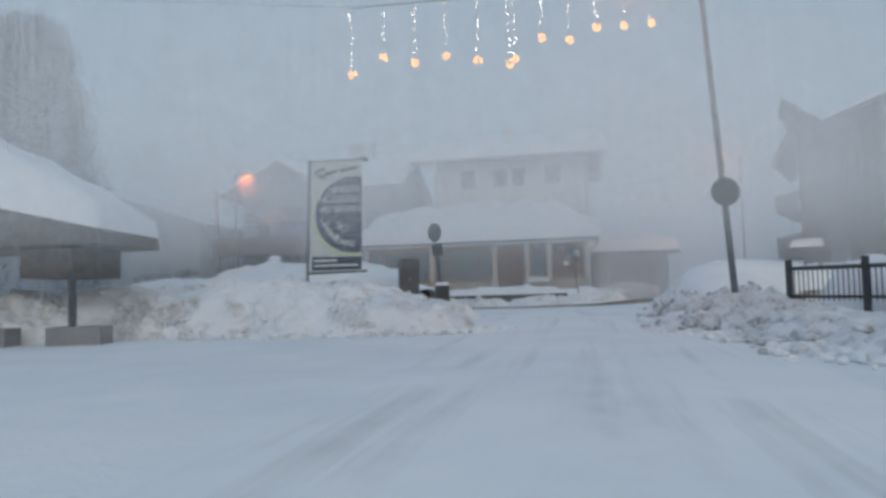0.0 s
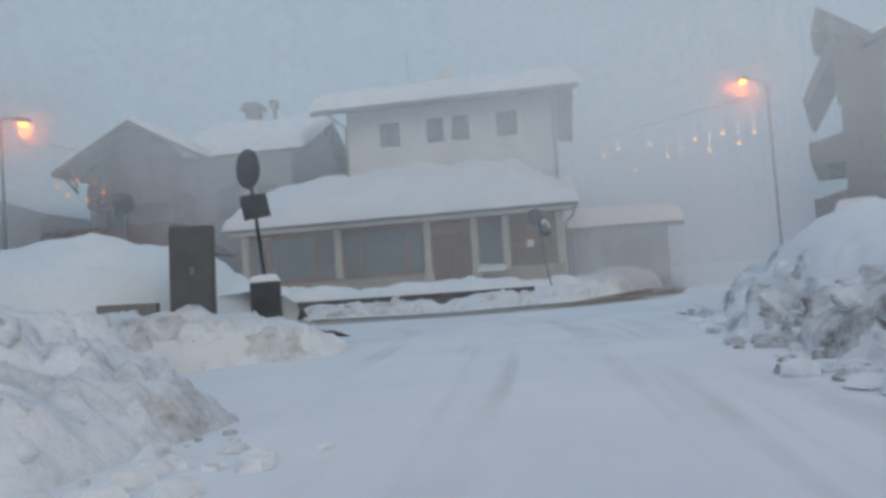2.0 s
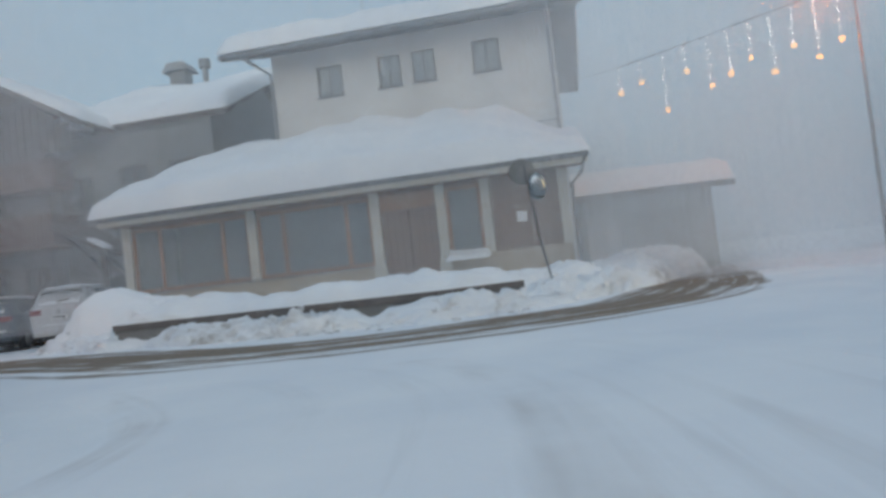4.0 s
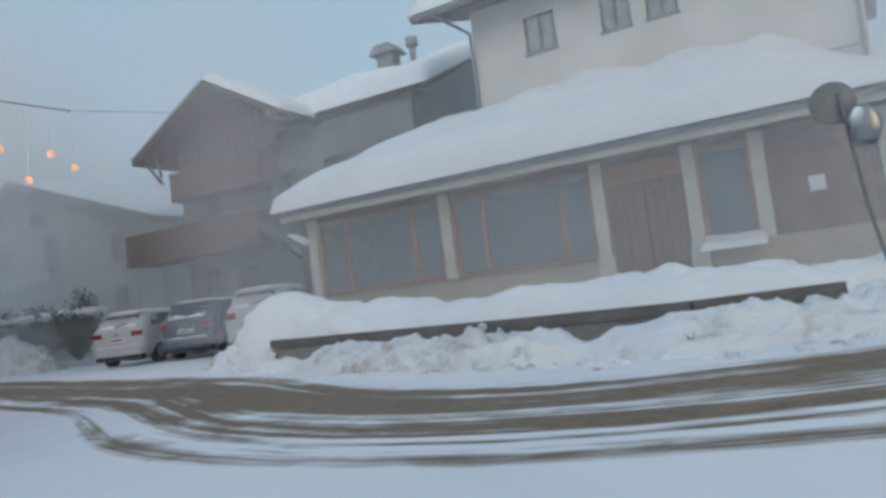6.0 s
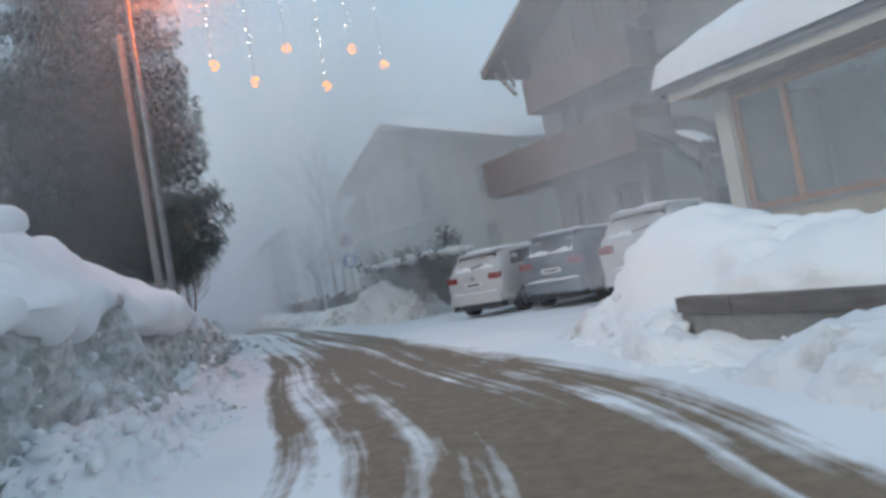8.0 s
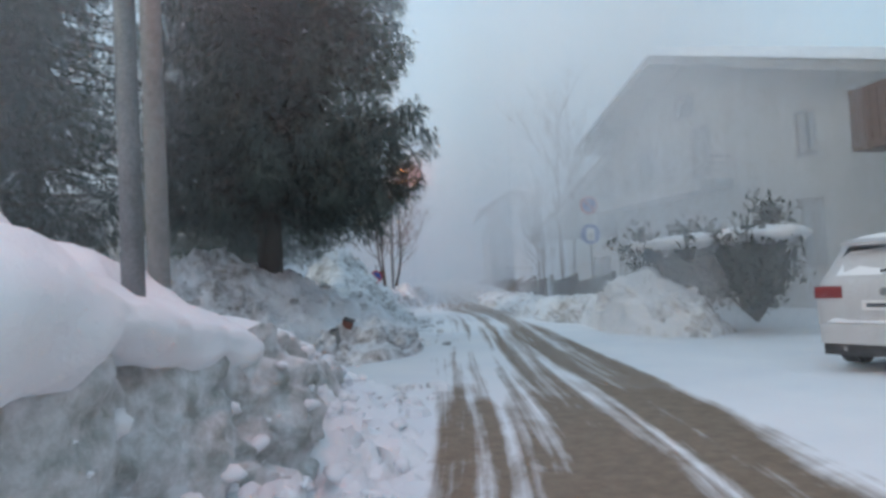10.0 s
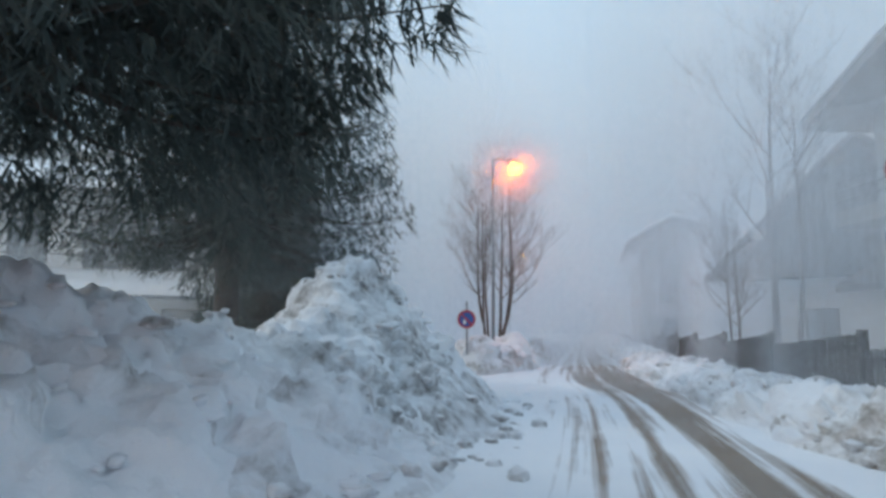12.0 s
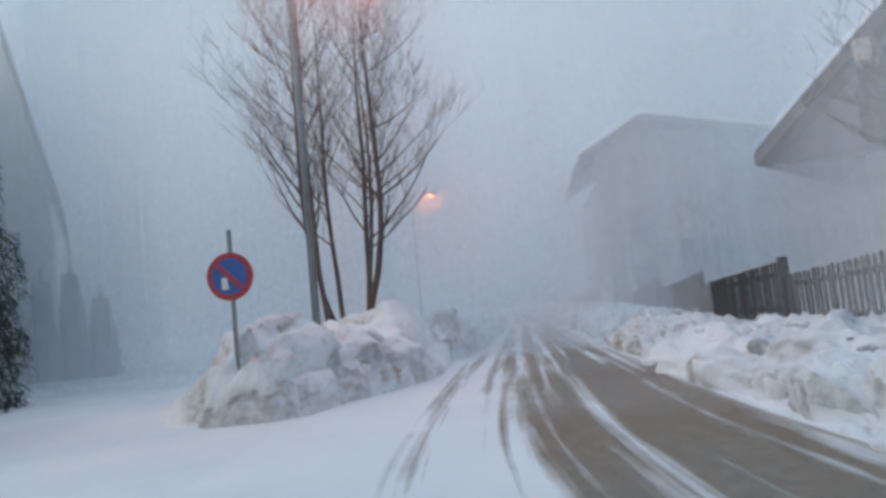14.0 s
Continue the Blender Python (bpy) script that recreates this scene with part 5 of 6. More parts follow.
def bare_tree(name, x, y, stems, height, seed, label, spread=0.16, base_z=0.3):
    """A leafless tree: upright stems from one stool, each feathered with rising branches and fine twigs."""
    rng = random.Random(seed)
    t = thing(name, pose(x, y, 0), label, "tree", "leafless roadside trees")
    twigs = Shape()

    def shoot(p, d, length, r, depth):
        pts, radii, q, v = [p], [r], Vector(p), Vector(d)
        n = 4 if depth else 2
        for i in range(n):
            v = (v + Vector((rng.uniform(-0.14, 0.14), rng.uniform(-0.14, 0.14), 0.09))).normalized()
            q = q + v * length / n
            pts.append(q.copy())
            radii.append(r * (1 - 0.7 * (i + 1) / n))
        twigs.tube(pts, radii, 5 if r > 0.015 else 3, False)
        if depth > 0:
            for k in range({3: 5, 2: 5, 1: 4}[depth]):
                i = rng.randint(1, n)
                a = rng.uniform(0, 2 * math.pi)
                nd = (v * 0.8 + Vector((math.cos(a), math.sin(a), 0)) * rng.uniform(0.4, 0.8) + Vector((0, 0, 0.15))).normalized()
                shoot(pts[i], nd, length * rng.uniform(0.4, 0.62), max(0.003, radii[i] * rng.uniform(0.45, 0.6)), depth - 1)

    for dx, dy, r, share in stems:
        out = Vector((dx, dy, 0))
        out = out.normalized() if out.length > 0 else Vector((0, 0, 0))
        n, tall = 9, height * share
        q, pts, radii = Vector((dx, dy, base_z - 0.6)), [], []
        bow = spread * rng.uniform(0.5, 1.3)
        for i in range(n + 1):
            f = i / n
            pts.append(q.copy())
            radii.append(r * (1 - 0.85 * f ** 1.3))
            step = Vector((rng.uniform(-0.05, 0.05), rng.uniform(-0.05, 0.05), 1)) + out * bow * (0.6 + math.cos(f * 5.0))
            q = q + step.normalized() * tall / n
        part("stem", Shape().tube(pts, radii, 7), TWIG, t, smooth=True)
        for k in range(17):
            f = 0.30 + 0.66 * (k + rng.random()) / 17
            i = min(n - 1, int(f * n))
            p = pts[i].lerp(pts[i + 1], f * n - i)
            a = rng.uniform(0, 2 * math.pi)
            d = (Vector((math.cos(a), math.sin(a), 0)) + out * 0.5 + Vector((0, 0, rng.uniform(0.5, 1.1)))).normalized()
            shoot(p, d, tall * rng.uniform(0.20, 0.34) * (1.15 - 0.6 * f), max(0.008, radii[i] * 0.42), 3 if k % 2 else 2)
    part("twig_crown", twigs, TWIG, t)
    return t


spruce("spruce", -22.6, 37.8, 17.0, 3.85, 3.5, 11, "large old spruce with hanging dark branches", per=285, thin=-95)
spruce("spruce", -20.8, 31.2, 14.5, 4.3, 2.2, 12, "tall spruce standing behind the bend", per=175)
spruce("spruce", -34.2, 39.0, 14.0, 4.3, 3.5, 13, "broad dark spruce with a bare lower trunk", per=140)
spruce("spruce", -26.6, 32.8, 16.0, 4.4, 5.0, 20, "old spruce with long open limbs", per=45)
spruce("spruce", -17.2, 28.0, 12.8, 4.2, 2.0, 14, "tall spruce among others behind the bank", per=75)
spruce("spruce", -42.0, 39.7, 10.0, 2.6, 0.6, 24, "dark spruce with branches down to the snow", taper=0.45, per=90)
spruce("spruce", -47.3, 40.1, 11.0, 2.3, 0.4, 18, "slender dark spruce behind the side lane", taper=0.6, per=100)
spruce("spruce", -59.2, 39.9, 4.0, 0.5, 0.2, 15, "narrow young conifer in a row", taper=0.9, per=60)
spruce("spruce", -58.9, 40.9, 4.2, 0.5, 0.2, 16, "narrow young conifer in a row", taper=0.9, per=60)
spruce("spruce", -58.6, 41.9, 3.2, 0.45, 0.2, 17, "narrow young conifer in a row", taper=0.9, per=60)
STOOL = [(0.75, -0.55, 0.055, 0.95), (0.25, -0.25, 0.06, 1.0), (0.0, 0.1, 0.075, 1.0), (-0.15, -0.1, 0.055, 0.95), (-0.75, 0.45, 0.07, 1.0), (0.4, 0.1, 0.045, 0.85)]
bare_tree("bare_tree", -44.6, 48.4, STOOL, 7.4, 21, "leafless many-stemmed tree rising from a snow island", 0.19, 1.0)
bare_tree("bare_tree", -34.2, 53.2, [(0.0, 0.0, 0.10, 1.0), (0.75, -0.1, 0.075, 0.9)], 9.2, 22, "leafless tree behind the picket fence", 0.1, 0.8)
bare_tree("bare_tree", -35.5, 52.9, [(0.0, 0.0, 0.05, 0.8), (-0.3, 0.1, 0.045, 1.0)], 5.2, 23, "slender leafless tree behind the picket fence", 0.22, 0.8)


def capped_post(x, y, z1):
    """A squat stone gatepost with a thick overhanging cushion of snow."""
    t = thing("gatepost", pose(x, y, 0, 0, 0, 25), "squat grey stone gatepost under a thick cushion of snow", "gatepost")
    part("shaft", Shape().box(-0.2, 0.2, -0.2, 0.2, 0.0, z1), STONE_GREY, t)
    cap = Shape().ball((0, 0, 0), 1.0, 14, 24)
    for i, p in enumerate(cap.v):
        q = Vector(p)
        w = 1 + 0.12 * noise.noise(q * 1.4 + Vector((2, 0, 0)))
        bulge = [math.copysign(abs(c) ** 0.7, c) for c in q]
        cap.v[i] = (bulge[0] * 0.28 * w, bulge[1] * 0.32 * w, z1 + 0.13 + bulge[2] * 0.19 * w)
    part("snow_cap", cap, ROOF_SNOW, t, smooth=True)


capped_post(-7.8, 32.25, 2.36)


def shrub(x, y, seed, size, label):
    rng = random.Random(seed)
    t = thing("shrub", pose(x, y, 0.2), label, "shrub", "snowy garden shrubs")
    s, st = Shape(), Shape()
    for k in range(26):
        a, tilt = rng.uniform(0, 6.28), rng.uniform(0.1, 1.0)
        d = Vector((math.cos(a) * tilt, math.sin(a) * tilt, 1)).normalized()
        tip = d * size * rng.uniform(0.8, 1.35)
        st.tube([(0, 0, 0), tip * 0.5, tip], [0.04, 0.025, 0.008], 5, False)
        for _ in range(150):
            p = tip * rng.uniform(0.25, 1.0) + Vector((rng.gauss(0, 0.13), rng.gauss(0, 0.13), rng.gauss(0, 0.13)))
            q = p + Vector((rng.uniform(-0.14, 0.14), rng.uniform(-0.14, 0.14), rng.uniform(-0.05, 0.22)))
            w = Vector((rng.uniform(-1, 1), rng.uniform(-1, 1), rng.uniform(-0.4, 0.4))).normalized() * 0.045
            m = p.lerp(q, 0.5)
            s.add([p, m + w, m - w, q], [(0, 1, 2), (1, 3, 2)])
    part("stem_cluster", st, BARK, t)
    part("foliage", s, SHRUB, t)
    for k in range(6):
        cap = Shape()
        cx, cy, r = rng.uniform(-0.6, 0.6) * size, rng.uniform(-0.6, 0.6) * size, rng.uniform(0.3, 0.55) * size * 0.5
        n0 = len(cap.v)
        cap.ball((cx, cy, 0), r, 6, 10)
        for i in range(n0, len(cap.v)):
            v = Vector(cap.v[i])
            cap.v[i] = (v.x, v.y, size * 0.92 + v.z * 0.4 + 0.05 * noise.noise(v * 4))
        part("snow_cap", cap, ROOF_SNOW, t, smooth=True)
    return t


shrub(-19.2, 46.7, 31, 1.9, "dark evergreen shrub capped with snow by the road")
shrub(-20.6, 47.6, 32, 1.4, "dark evergreen shrub capped with snow by the road")
shrub(-17.6, 46.9, 33, 1.95, "dark evergreen shrub capped with snow by the road")


# ---- signs, poles, lamps ----
def round_sign(x, y, z, radius, facing, label, front=None, pole_foot=0.0, pole_top=None, lean=0.0):
    t = thing("road_sign", pose(x, y, 0, lean, 0, facing), label, "road sign")
    top = pole_top or z + radius
    part("pole", Shape().tube([(0, 0.05, pole_foot), (0, 0.05, top)], 0.03, 8), METAL, t)
    d = part("disc", Shape().disc((0, 0, z), (0, 1, 0), radius, 0.02), DARK_METAL if front is None else front, t)
    return t, d


def no_parking(parent, z, radius):
    part("blue_field", Shape().disc((0, -0.016, z), (0, 1, 0), radius * 0.76, 0.01), BLUE, parent)
    bar = Shape().box(-radius * 0.74, radius * 0.74, -0.026, -0.02, -radius * 0.09, radius * 0.09, pose(0, 0, z, 0, 45, 0))
    part("red_bar", bar, RED, parent)


def lens_shape(x, z):
    s = Shape().ball((0, 0, 0), 1.0, 8, 12)
    s.v = [(x + 0.16 * a, 0.09 * b, z + 0.08 * c) for a, b, c in s.v]
    return s


def street_lamp(x, y, height, arm, facing, label, lean=0.0, radius=0.06, power=60.0):
    """A steel lamp post with a lit sodium head at the end of its arm."""
    t = thing("street_lamp", pose(x, y, 0, 0, lean, facing), label, "street lamp", "street lamps")
    part("pole", Shape().tube([(0, 0, -0.1), (0, 0, height * 0.5), (0, 0, height)], [radius, radius * 0.85, radius * 0.65], 10), METAL, t, smooth=True)
    part("arm", Shape().tube([(0, 0, height), (arm * 0.5, 0, height + 0.12), (arm, 0, height + 0.08)], 0.035, 8), METAL, t)
    head = part("lamp_head", Shape().slab([(arm - 0.05, height + 0.02), (arm + 0.55, height + 0.05), (arm + 0.50, height + 0.17), (arm + 0.02, height + 0.18)], 0.22, pose(0, -0.11, 0)), METAL, t)
    part("lens", lens_shape(arm + 0.28, height), SODIUM, head, "glowing orange sodium lens")
    bulb = bpy.data.lights.new("sodium_light", "POINT")
    bulb.energy, bulb.color, bulb.shadow_soft_size = power, (1.0, 0.145, 0.008), 0.12
    l = new("sodium_light", bulb)
    l.matrix_world = t.matrix_world @ pose(arm + 0.28, 0, height - 0.15)
    return t


corner_lamp = street_lamp(6.45, 15.3, 8.2, 1.6, 180, "leaning grey street lamp with a round sign on its post", lean=3.6, radius=0.075, power=110)
part("sign_disc", Shape().disc((0, 0.10, 2.9), (0, 1, 0), 0.31, 0.02), DARK_METAL, corner_lamp, "round sign plate seen from its dark back")
part("sign_clamp", Shape().box(-0.09, 0.09, 0.0, 0.10, 2.75, 2.80), METAL, corner_lamp)
street_lamp(-10.35, 34.95, 6.9, 0.40, 53, "lit street lamp at the bend beside the spruce", power=200)
street_lamp(17.3, 41.0, 8.1, 1.2, 207, "lit street lamp at the junction", power=450)
street_lamp(-40.75, 47.2, 7.3, 0.75, 116, "lit street lamp behind the bare tree", power=300)
street_lamp(-60.5, 54.2, 6.3, 0.8, 110, "far street lamp glowing in the mist", power=110)
street_lamp(-86, 64.6, 6.3, 0.8, 110, "far street lamp glowing in the mist", power=110)
pp = thing("utility_pole", pose(-11.3, 35.1, 0, 0, -0.5, 0), "pale timber utility pole standing in the snow bank", "pole")
part("shaft", Shape().tube([(0, 0, -0.1), (0, 0, 6.15)], [0.07, 0.055], 10), STONE_GREY, pp, smooth=True)
t, d = round_sign(-40.1, 46.1, 1.76, 0.30, 66, "faded red and blue no parking sign in the snow", RED, 0.3, 2.35)
no_parking(d, 1.76, 0.30)
part("worn_patch", Shape().slab([(-0.10, 1.60), (-0.01, 1.60), (-0.03, 1.74), (-0.10, 1.75)], 0.004, pose(0, -0.034, 0)), WHITE, d)
t, d = round_sign(-25.37, 48.43, 3.55, 0.29, 60, "no parking sign above a blue service sign", RED, 0.3, 3.85)
no_parking(d, 3.55, 0.29)
part("plate", Shape().box(-0.24, 0.24, -0.012, 0.012, 2.98, 3.20), WHITE, t)
for k in range(2):
    part("text_bar", Shape().box(-0.19, 0.19 - 0.06 * k, -0.016, -0.012, 3.11 - 0.08 * k, 3.14 - 0.08 * k), INK, t)
b = part("blue_disc", Shape().disc((0, 0, 2.62), (0, 1, 0), 0.32, 0.02), BLUE, t)
part("symbol", Shape().box(-0.12, 0.12, -0.016, -0.011, 2.42, 2.82), WHITE, b)
part("symbol_mark", Shape().box(-0.07, 0.07, -0.022, -0.017, 2.58, 2.64).box(-0.07, 0.07, -0.022, -0.017, 2.48, 2.54), INK, b)

round_sign(-5.39, 31.71, 3.58, 0.27, 15, "round road sign seen from its dark back on the bank", None, 1.0)

# the traffic mirror at the terrace
tm = thing("traffic_mirror", pose(6.55, 35.7, 0, 0, -3, 10), "traffic mirror with a round hood on a bent post", "traffic mirror")
part("post", Shape().tube([(0.2, 0, 0.3), (0.06, 0, 1.4), (0, 0, 2.9)], 0.026, 8), METAL, tm)
part("back_disc", Shape().disc((-0.05, 0.10, 2.80), (0.2, 1, 0), 0.28, 0.03), TIN, tm)
mf = Shape()
mf.ball((0, 0, 0), 0.26, 10, 20)
mf.v = [(x * 0.75, y * 0.25, z * 1.1) for x, y, z in mf.v]
part("mirror", mf, MIRROR, tm, "bulging mirror face", smooth=True, m=pose(0.16, -0.12, 2.42, 0, 0, -20))

# mirror pole, cabinet and bin on the corner
mp = thing("mirror_pole", pose(-0.11, 23.75, 0, 0, -2.5, 0), "round sign and small plate on a thin dark post", "sign post")
part("post", Shape().tube([(0.12, 0, 0.2), (0.0, 0, 3.1)], 0.03, 8), DARK_METAL, mp)
part("round_back", Shape().disc((0, -0.05, 2.86), (0.95, 1, 0), 0.31, 0.03), DARK_METAL, mp)
part("plate", Shape().box(-0.25, 0.25, -0.01, 0.01, -0.19, 0.19, pose(0.06, -0.06, 2.26, 0, -9, 48)), DARK_METAL, mp)
bx = thing("grit_box", pose(-0.03, 23.55, 0.44, 0, 0, 8), "small dark grit box topped with snow", "box")
part("body", Shape().box(-0.22, 0.22, -0.18, 0.18, -0.4, 0.62), DARK_METAL, bx)
part("lid_snow", heaped(-0.23, 0.23, -0.19, 0.19, 0.62, 0.62, lambda a, b: 0.10, 91, 10, 8, 0.1), ROOF_SNOW, bx)
cb = thing("utility_cabinet", pose(-1.17, 23.6, 0, 0, 1.5, 12), "tall grey utility cabinet standing in a snow bank", "cabinet")
part("body", Shape().box(-0.32, 0.32, -0.2, 0.2, 0.2, 2.0), CABINET_PAINT, cb)
part("door", Shape().box(-0.28, 0.28, -0.215, -0.2, 0.55, 1.93), CABINET_PAINT, cb)
part("lock", Shape().box(-0.03, 0.03, -0.235, -0.215, 1.25, 1.37), METAL, cb)
part("lower_box", Shape().box(-1.35, -0.52, -0.15, 0.2, 0.0, 0.85), STONE_GREY, cb)


# ---- the ski shop banner ----
def lettering(text, size, m, parent, mat=None):
    cu = bpy.data.curves.new("lettering", "FONT")
    cu.body, cu.size, cu.align_x, cu.extrude, cu.offset = text, size, "CENTER", 0.002, size * 0.012
    tmp = bpy.data.objects.new("lettering", cu)
    scene.collection.objects.link(tmp)
    me = bpy.data.meshes.new_from_object(tmp.evaluated_get(bpy.context.evaluated_depsgraph_get()))
    bpy.data.objects.remove(tmp)
    me.materials.clear()
    me.materials.append(mat or LETTER)
    # one part for each letter
    bm = bmesh.new()
    bm.from_mesh(me)
    bmesh.ops.remove_doubles(bm, verts=bm.verts, dist=0.0004)
    seen, groups = set(), []
    for v in bm.verts:
        if v in seen:
            continue
        stack, found = [v], []
        seen.add(v)
        while stack:
            a = stack.pop()
            found.append(a)
            for e in a.link_edges:
                b = e.other_vert(a)
                if b not in seen:
                    seen.add(b)
                    stack.append(b)
        lo, hi = min(q.co.x for q in found), max(q.co.x for q in found)
        for g in groups:
            if lo < g[1] - 0.002 and hi > g[0] + 0.002:
                g[0], g[1] = min(lo, g[0]), max(hi, g[1])
                g[2] += found
                break
        else:
            groups.append([lo, hi, found])
    for lo, hi, found in groups:
        number = {q: k for k, q in enumerate(found)}
        letter = Shape().add([q.co for q in found], [tuple(number[q] for q in f.verts) for f in bm.faces if f.verts[0] in number])
        part("letter", letter, mat or LETTER, parent, m=m)
    bm.free()


def banner():
    b = thing("banner", pose(-3.42, 18.42, 1.50, -7, 0, -4), "printed ski rental banner hung between steel arms", "banner")
    wide, high = 1.38, 3.0
    part("pole", Shape().tube([(-0.08, 0.04, -1.5), (-0.05, 0.04, high + 0.06)], 0.045, 10), METAL, b)
    part("arm", Shape().tube([(-0.08, 0.03, high), (wide + 0.14, 0.03, high + 0.03)], 0.035, 8), DARK_METAL, b)
    part("end_cap", Shape().tube([(wide + 0.02, 0.03, high + 0.03), (wide + 0.16, 0.03, high + 0.03)], 0.055, 8), DARK_METAL, b)
    part("arm", Shape().tube([(-0.08, 0.03, -0.03), (wide + 0.14, 0.03, 0.0)], 0.03, 8), DARK_METAL, b)
    cloth = Shape()
    n, k = 12, 20
    pts = [(wide * i / (n - 1), 0.03 * math.sin(3.0 * i / (n - 1)) * math.sin(math.pi * j / (k - 1)), high * j / (k - 1)) for i in range(n) for j in range(k)]
    cloth.add(pts + [(x, y + 0.012, z) for x, y, z in pts], grid_faces(n, k) + [tuple(q + n * k for q in reversed(f)) for f in grid_faces(n, k)])
    c = part("cloth", cloth, BANNER_CLOTH, b, "pale printed cloth", smooth=True)

    def field(name, outline, y, mat):
        return part(name, Shape().slab(outline, 0.004, pose(0, y, 0)), mat, c)

    r, cx, cz = 1.04, wide - 0.21, 1.525
    arc = [(max(0.0, cx + r * math.cos(a)), cz + r * math.sin(a)) for a in np.linspace(math.acos((wide - cx) / r), 2 * math.pi - math.acos((wide - cx) / r), 48)]
    lime = [(min(wide, max(0.02, cx + (r + 0.10) * math.cos(a))), cz - 0.03 + (r + 0.08) * math.sin(a)) for a in np.linspace(math.pi * 0.78, 2 * math.pi - math.acos((wide - cx) / (r + 0.10)), 40)] + [(cx, cz)]
    field("green_arc", lime, -0.006, LIME)
    field("navy_half_disc", arc, -0.011, NAVY)
    field("foot_band", [(0.06, 0.04), (wide, 0.04), (wide, 0.38), (0.5, 0.40), (0.06, 0.42)], -0.008, NAVY)
    field("text_bar", [(0.12, 0.27), (0.72, 0.27), (0.72, 0.32), (0.12, 0.32)], -0.013, LETTER)
    field("text_bar", [(0.12, 0.14), (1.30, 0.14), (1.30, 0.19), (0.12, 0.19)], -0.013, LETTER)
    # emblem: three nested rings and two brush strokes
    for k2, rr in enumerate((0.21, 0.16, 0.11)):
        ring = [(0.30 + rr * math.cos(a), 2.66 + rr * 0.8 * math.sin(a)) for a in np.linspace(0.9, 5.4, 18)]
        ring += [(0.30 + (rr - 0.025) * math.cos(a), 2.66 + (rr - 0.025) * 0.8 * math.sin(a)) for a in np.linspace(5.4, 0.9, 18)]
        field("emblem_ring", ring, -0.009, INK)
    field("emblem_stroke", [(0.36, 2.60), (0.72, 2.66), (0.71, 2.76), (0.36, 2.68)], -0.009, INK)
    field("emblem_stroke", [(0.80, 2.68), (1.25, 2.76), (1.24, 2.86), (0.80, 2.77)], -0.009, INK)
    up = Matrix.Rotation(radians(90), 4, "X")
    for text, size, x, z in (("VENDITA", 0.215, 0.90, 2.13), ("NOLEGGIO", 0.235, 0.82, 1.86), ("SKI SERVICE", 0.205, 0.83, 1.60)):
        lettering(text, size, Matrix.Translation((x, -0.014, z)) @ up, c)
    lettering("SCI", 0.22, Matrix.Translation((0.86, -0.014, 1.10)) @ up @ Matrix.Rotation(radians(-22), 4, "Z"), c)
    lettering("e", 0.19, Matrix.Translation((0.74, -0.014, 0.90)) @ up, c)
    for i, ch in enumerate("SNOWBOARD"):
        a = radians(198 + i * 8.6)
        q = (cx + (r - 0.17) * math.cos(a), cz + (r - 0.17) * math.sin(a))
        lettering(ch, 0.20, Matrix.Translation((q[0], -0.014, q[1])) @ up @ Matrix.Rotation(a - radians(270), 4, "Z"), c)
    return b


banner()


# ---- railing on the bank ----
def railing():
    r = thing("railing", pose(7.35, 14.8, 0.12, 0, 0, -66), "dark metal railing with snow caught on it", "railing")
    for k in range(4):
        post = part("post", Shape().box(k * 1.7 - 0.05, k * 1.7 + 0.05, -0.05, 0.05, 0.2, 1.25), DARK_METAL, r)
    part("top_rail", Shape().box(0.05, 5.1, -0.03, 0.03, 1.02, 1.10), DARK_METAL, r)
    part("lower_rail", Shape().box(0.05, 5.1, -0.03, 0.03, 0.45, 0.51), DARK_METAL, r)
    for k in range(45):
        x = 0.12 + k * 0.111
        part("bar", Shape().tube([(x, 0, 0.40), (x, 0, 1.02)], 0.011, 5), DARK_METAL, r)
    return r


railing()
snow_bank("rounded drift behind the railing", [(9.4, 10.5, 0.9, 1.0), (9.3, 13.4, 1.0, 1.35), (9.1, 15.2, 0.9, 1.45), (8.9, 16.4, 0.6, 0.9)], 41, SNOW, rough=0.15, size=1.3)


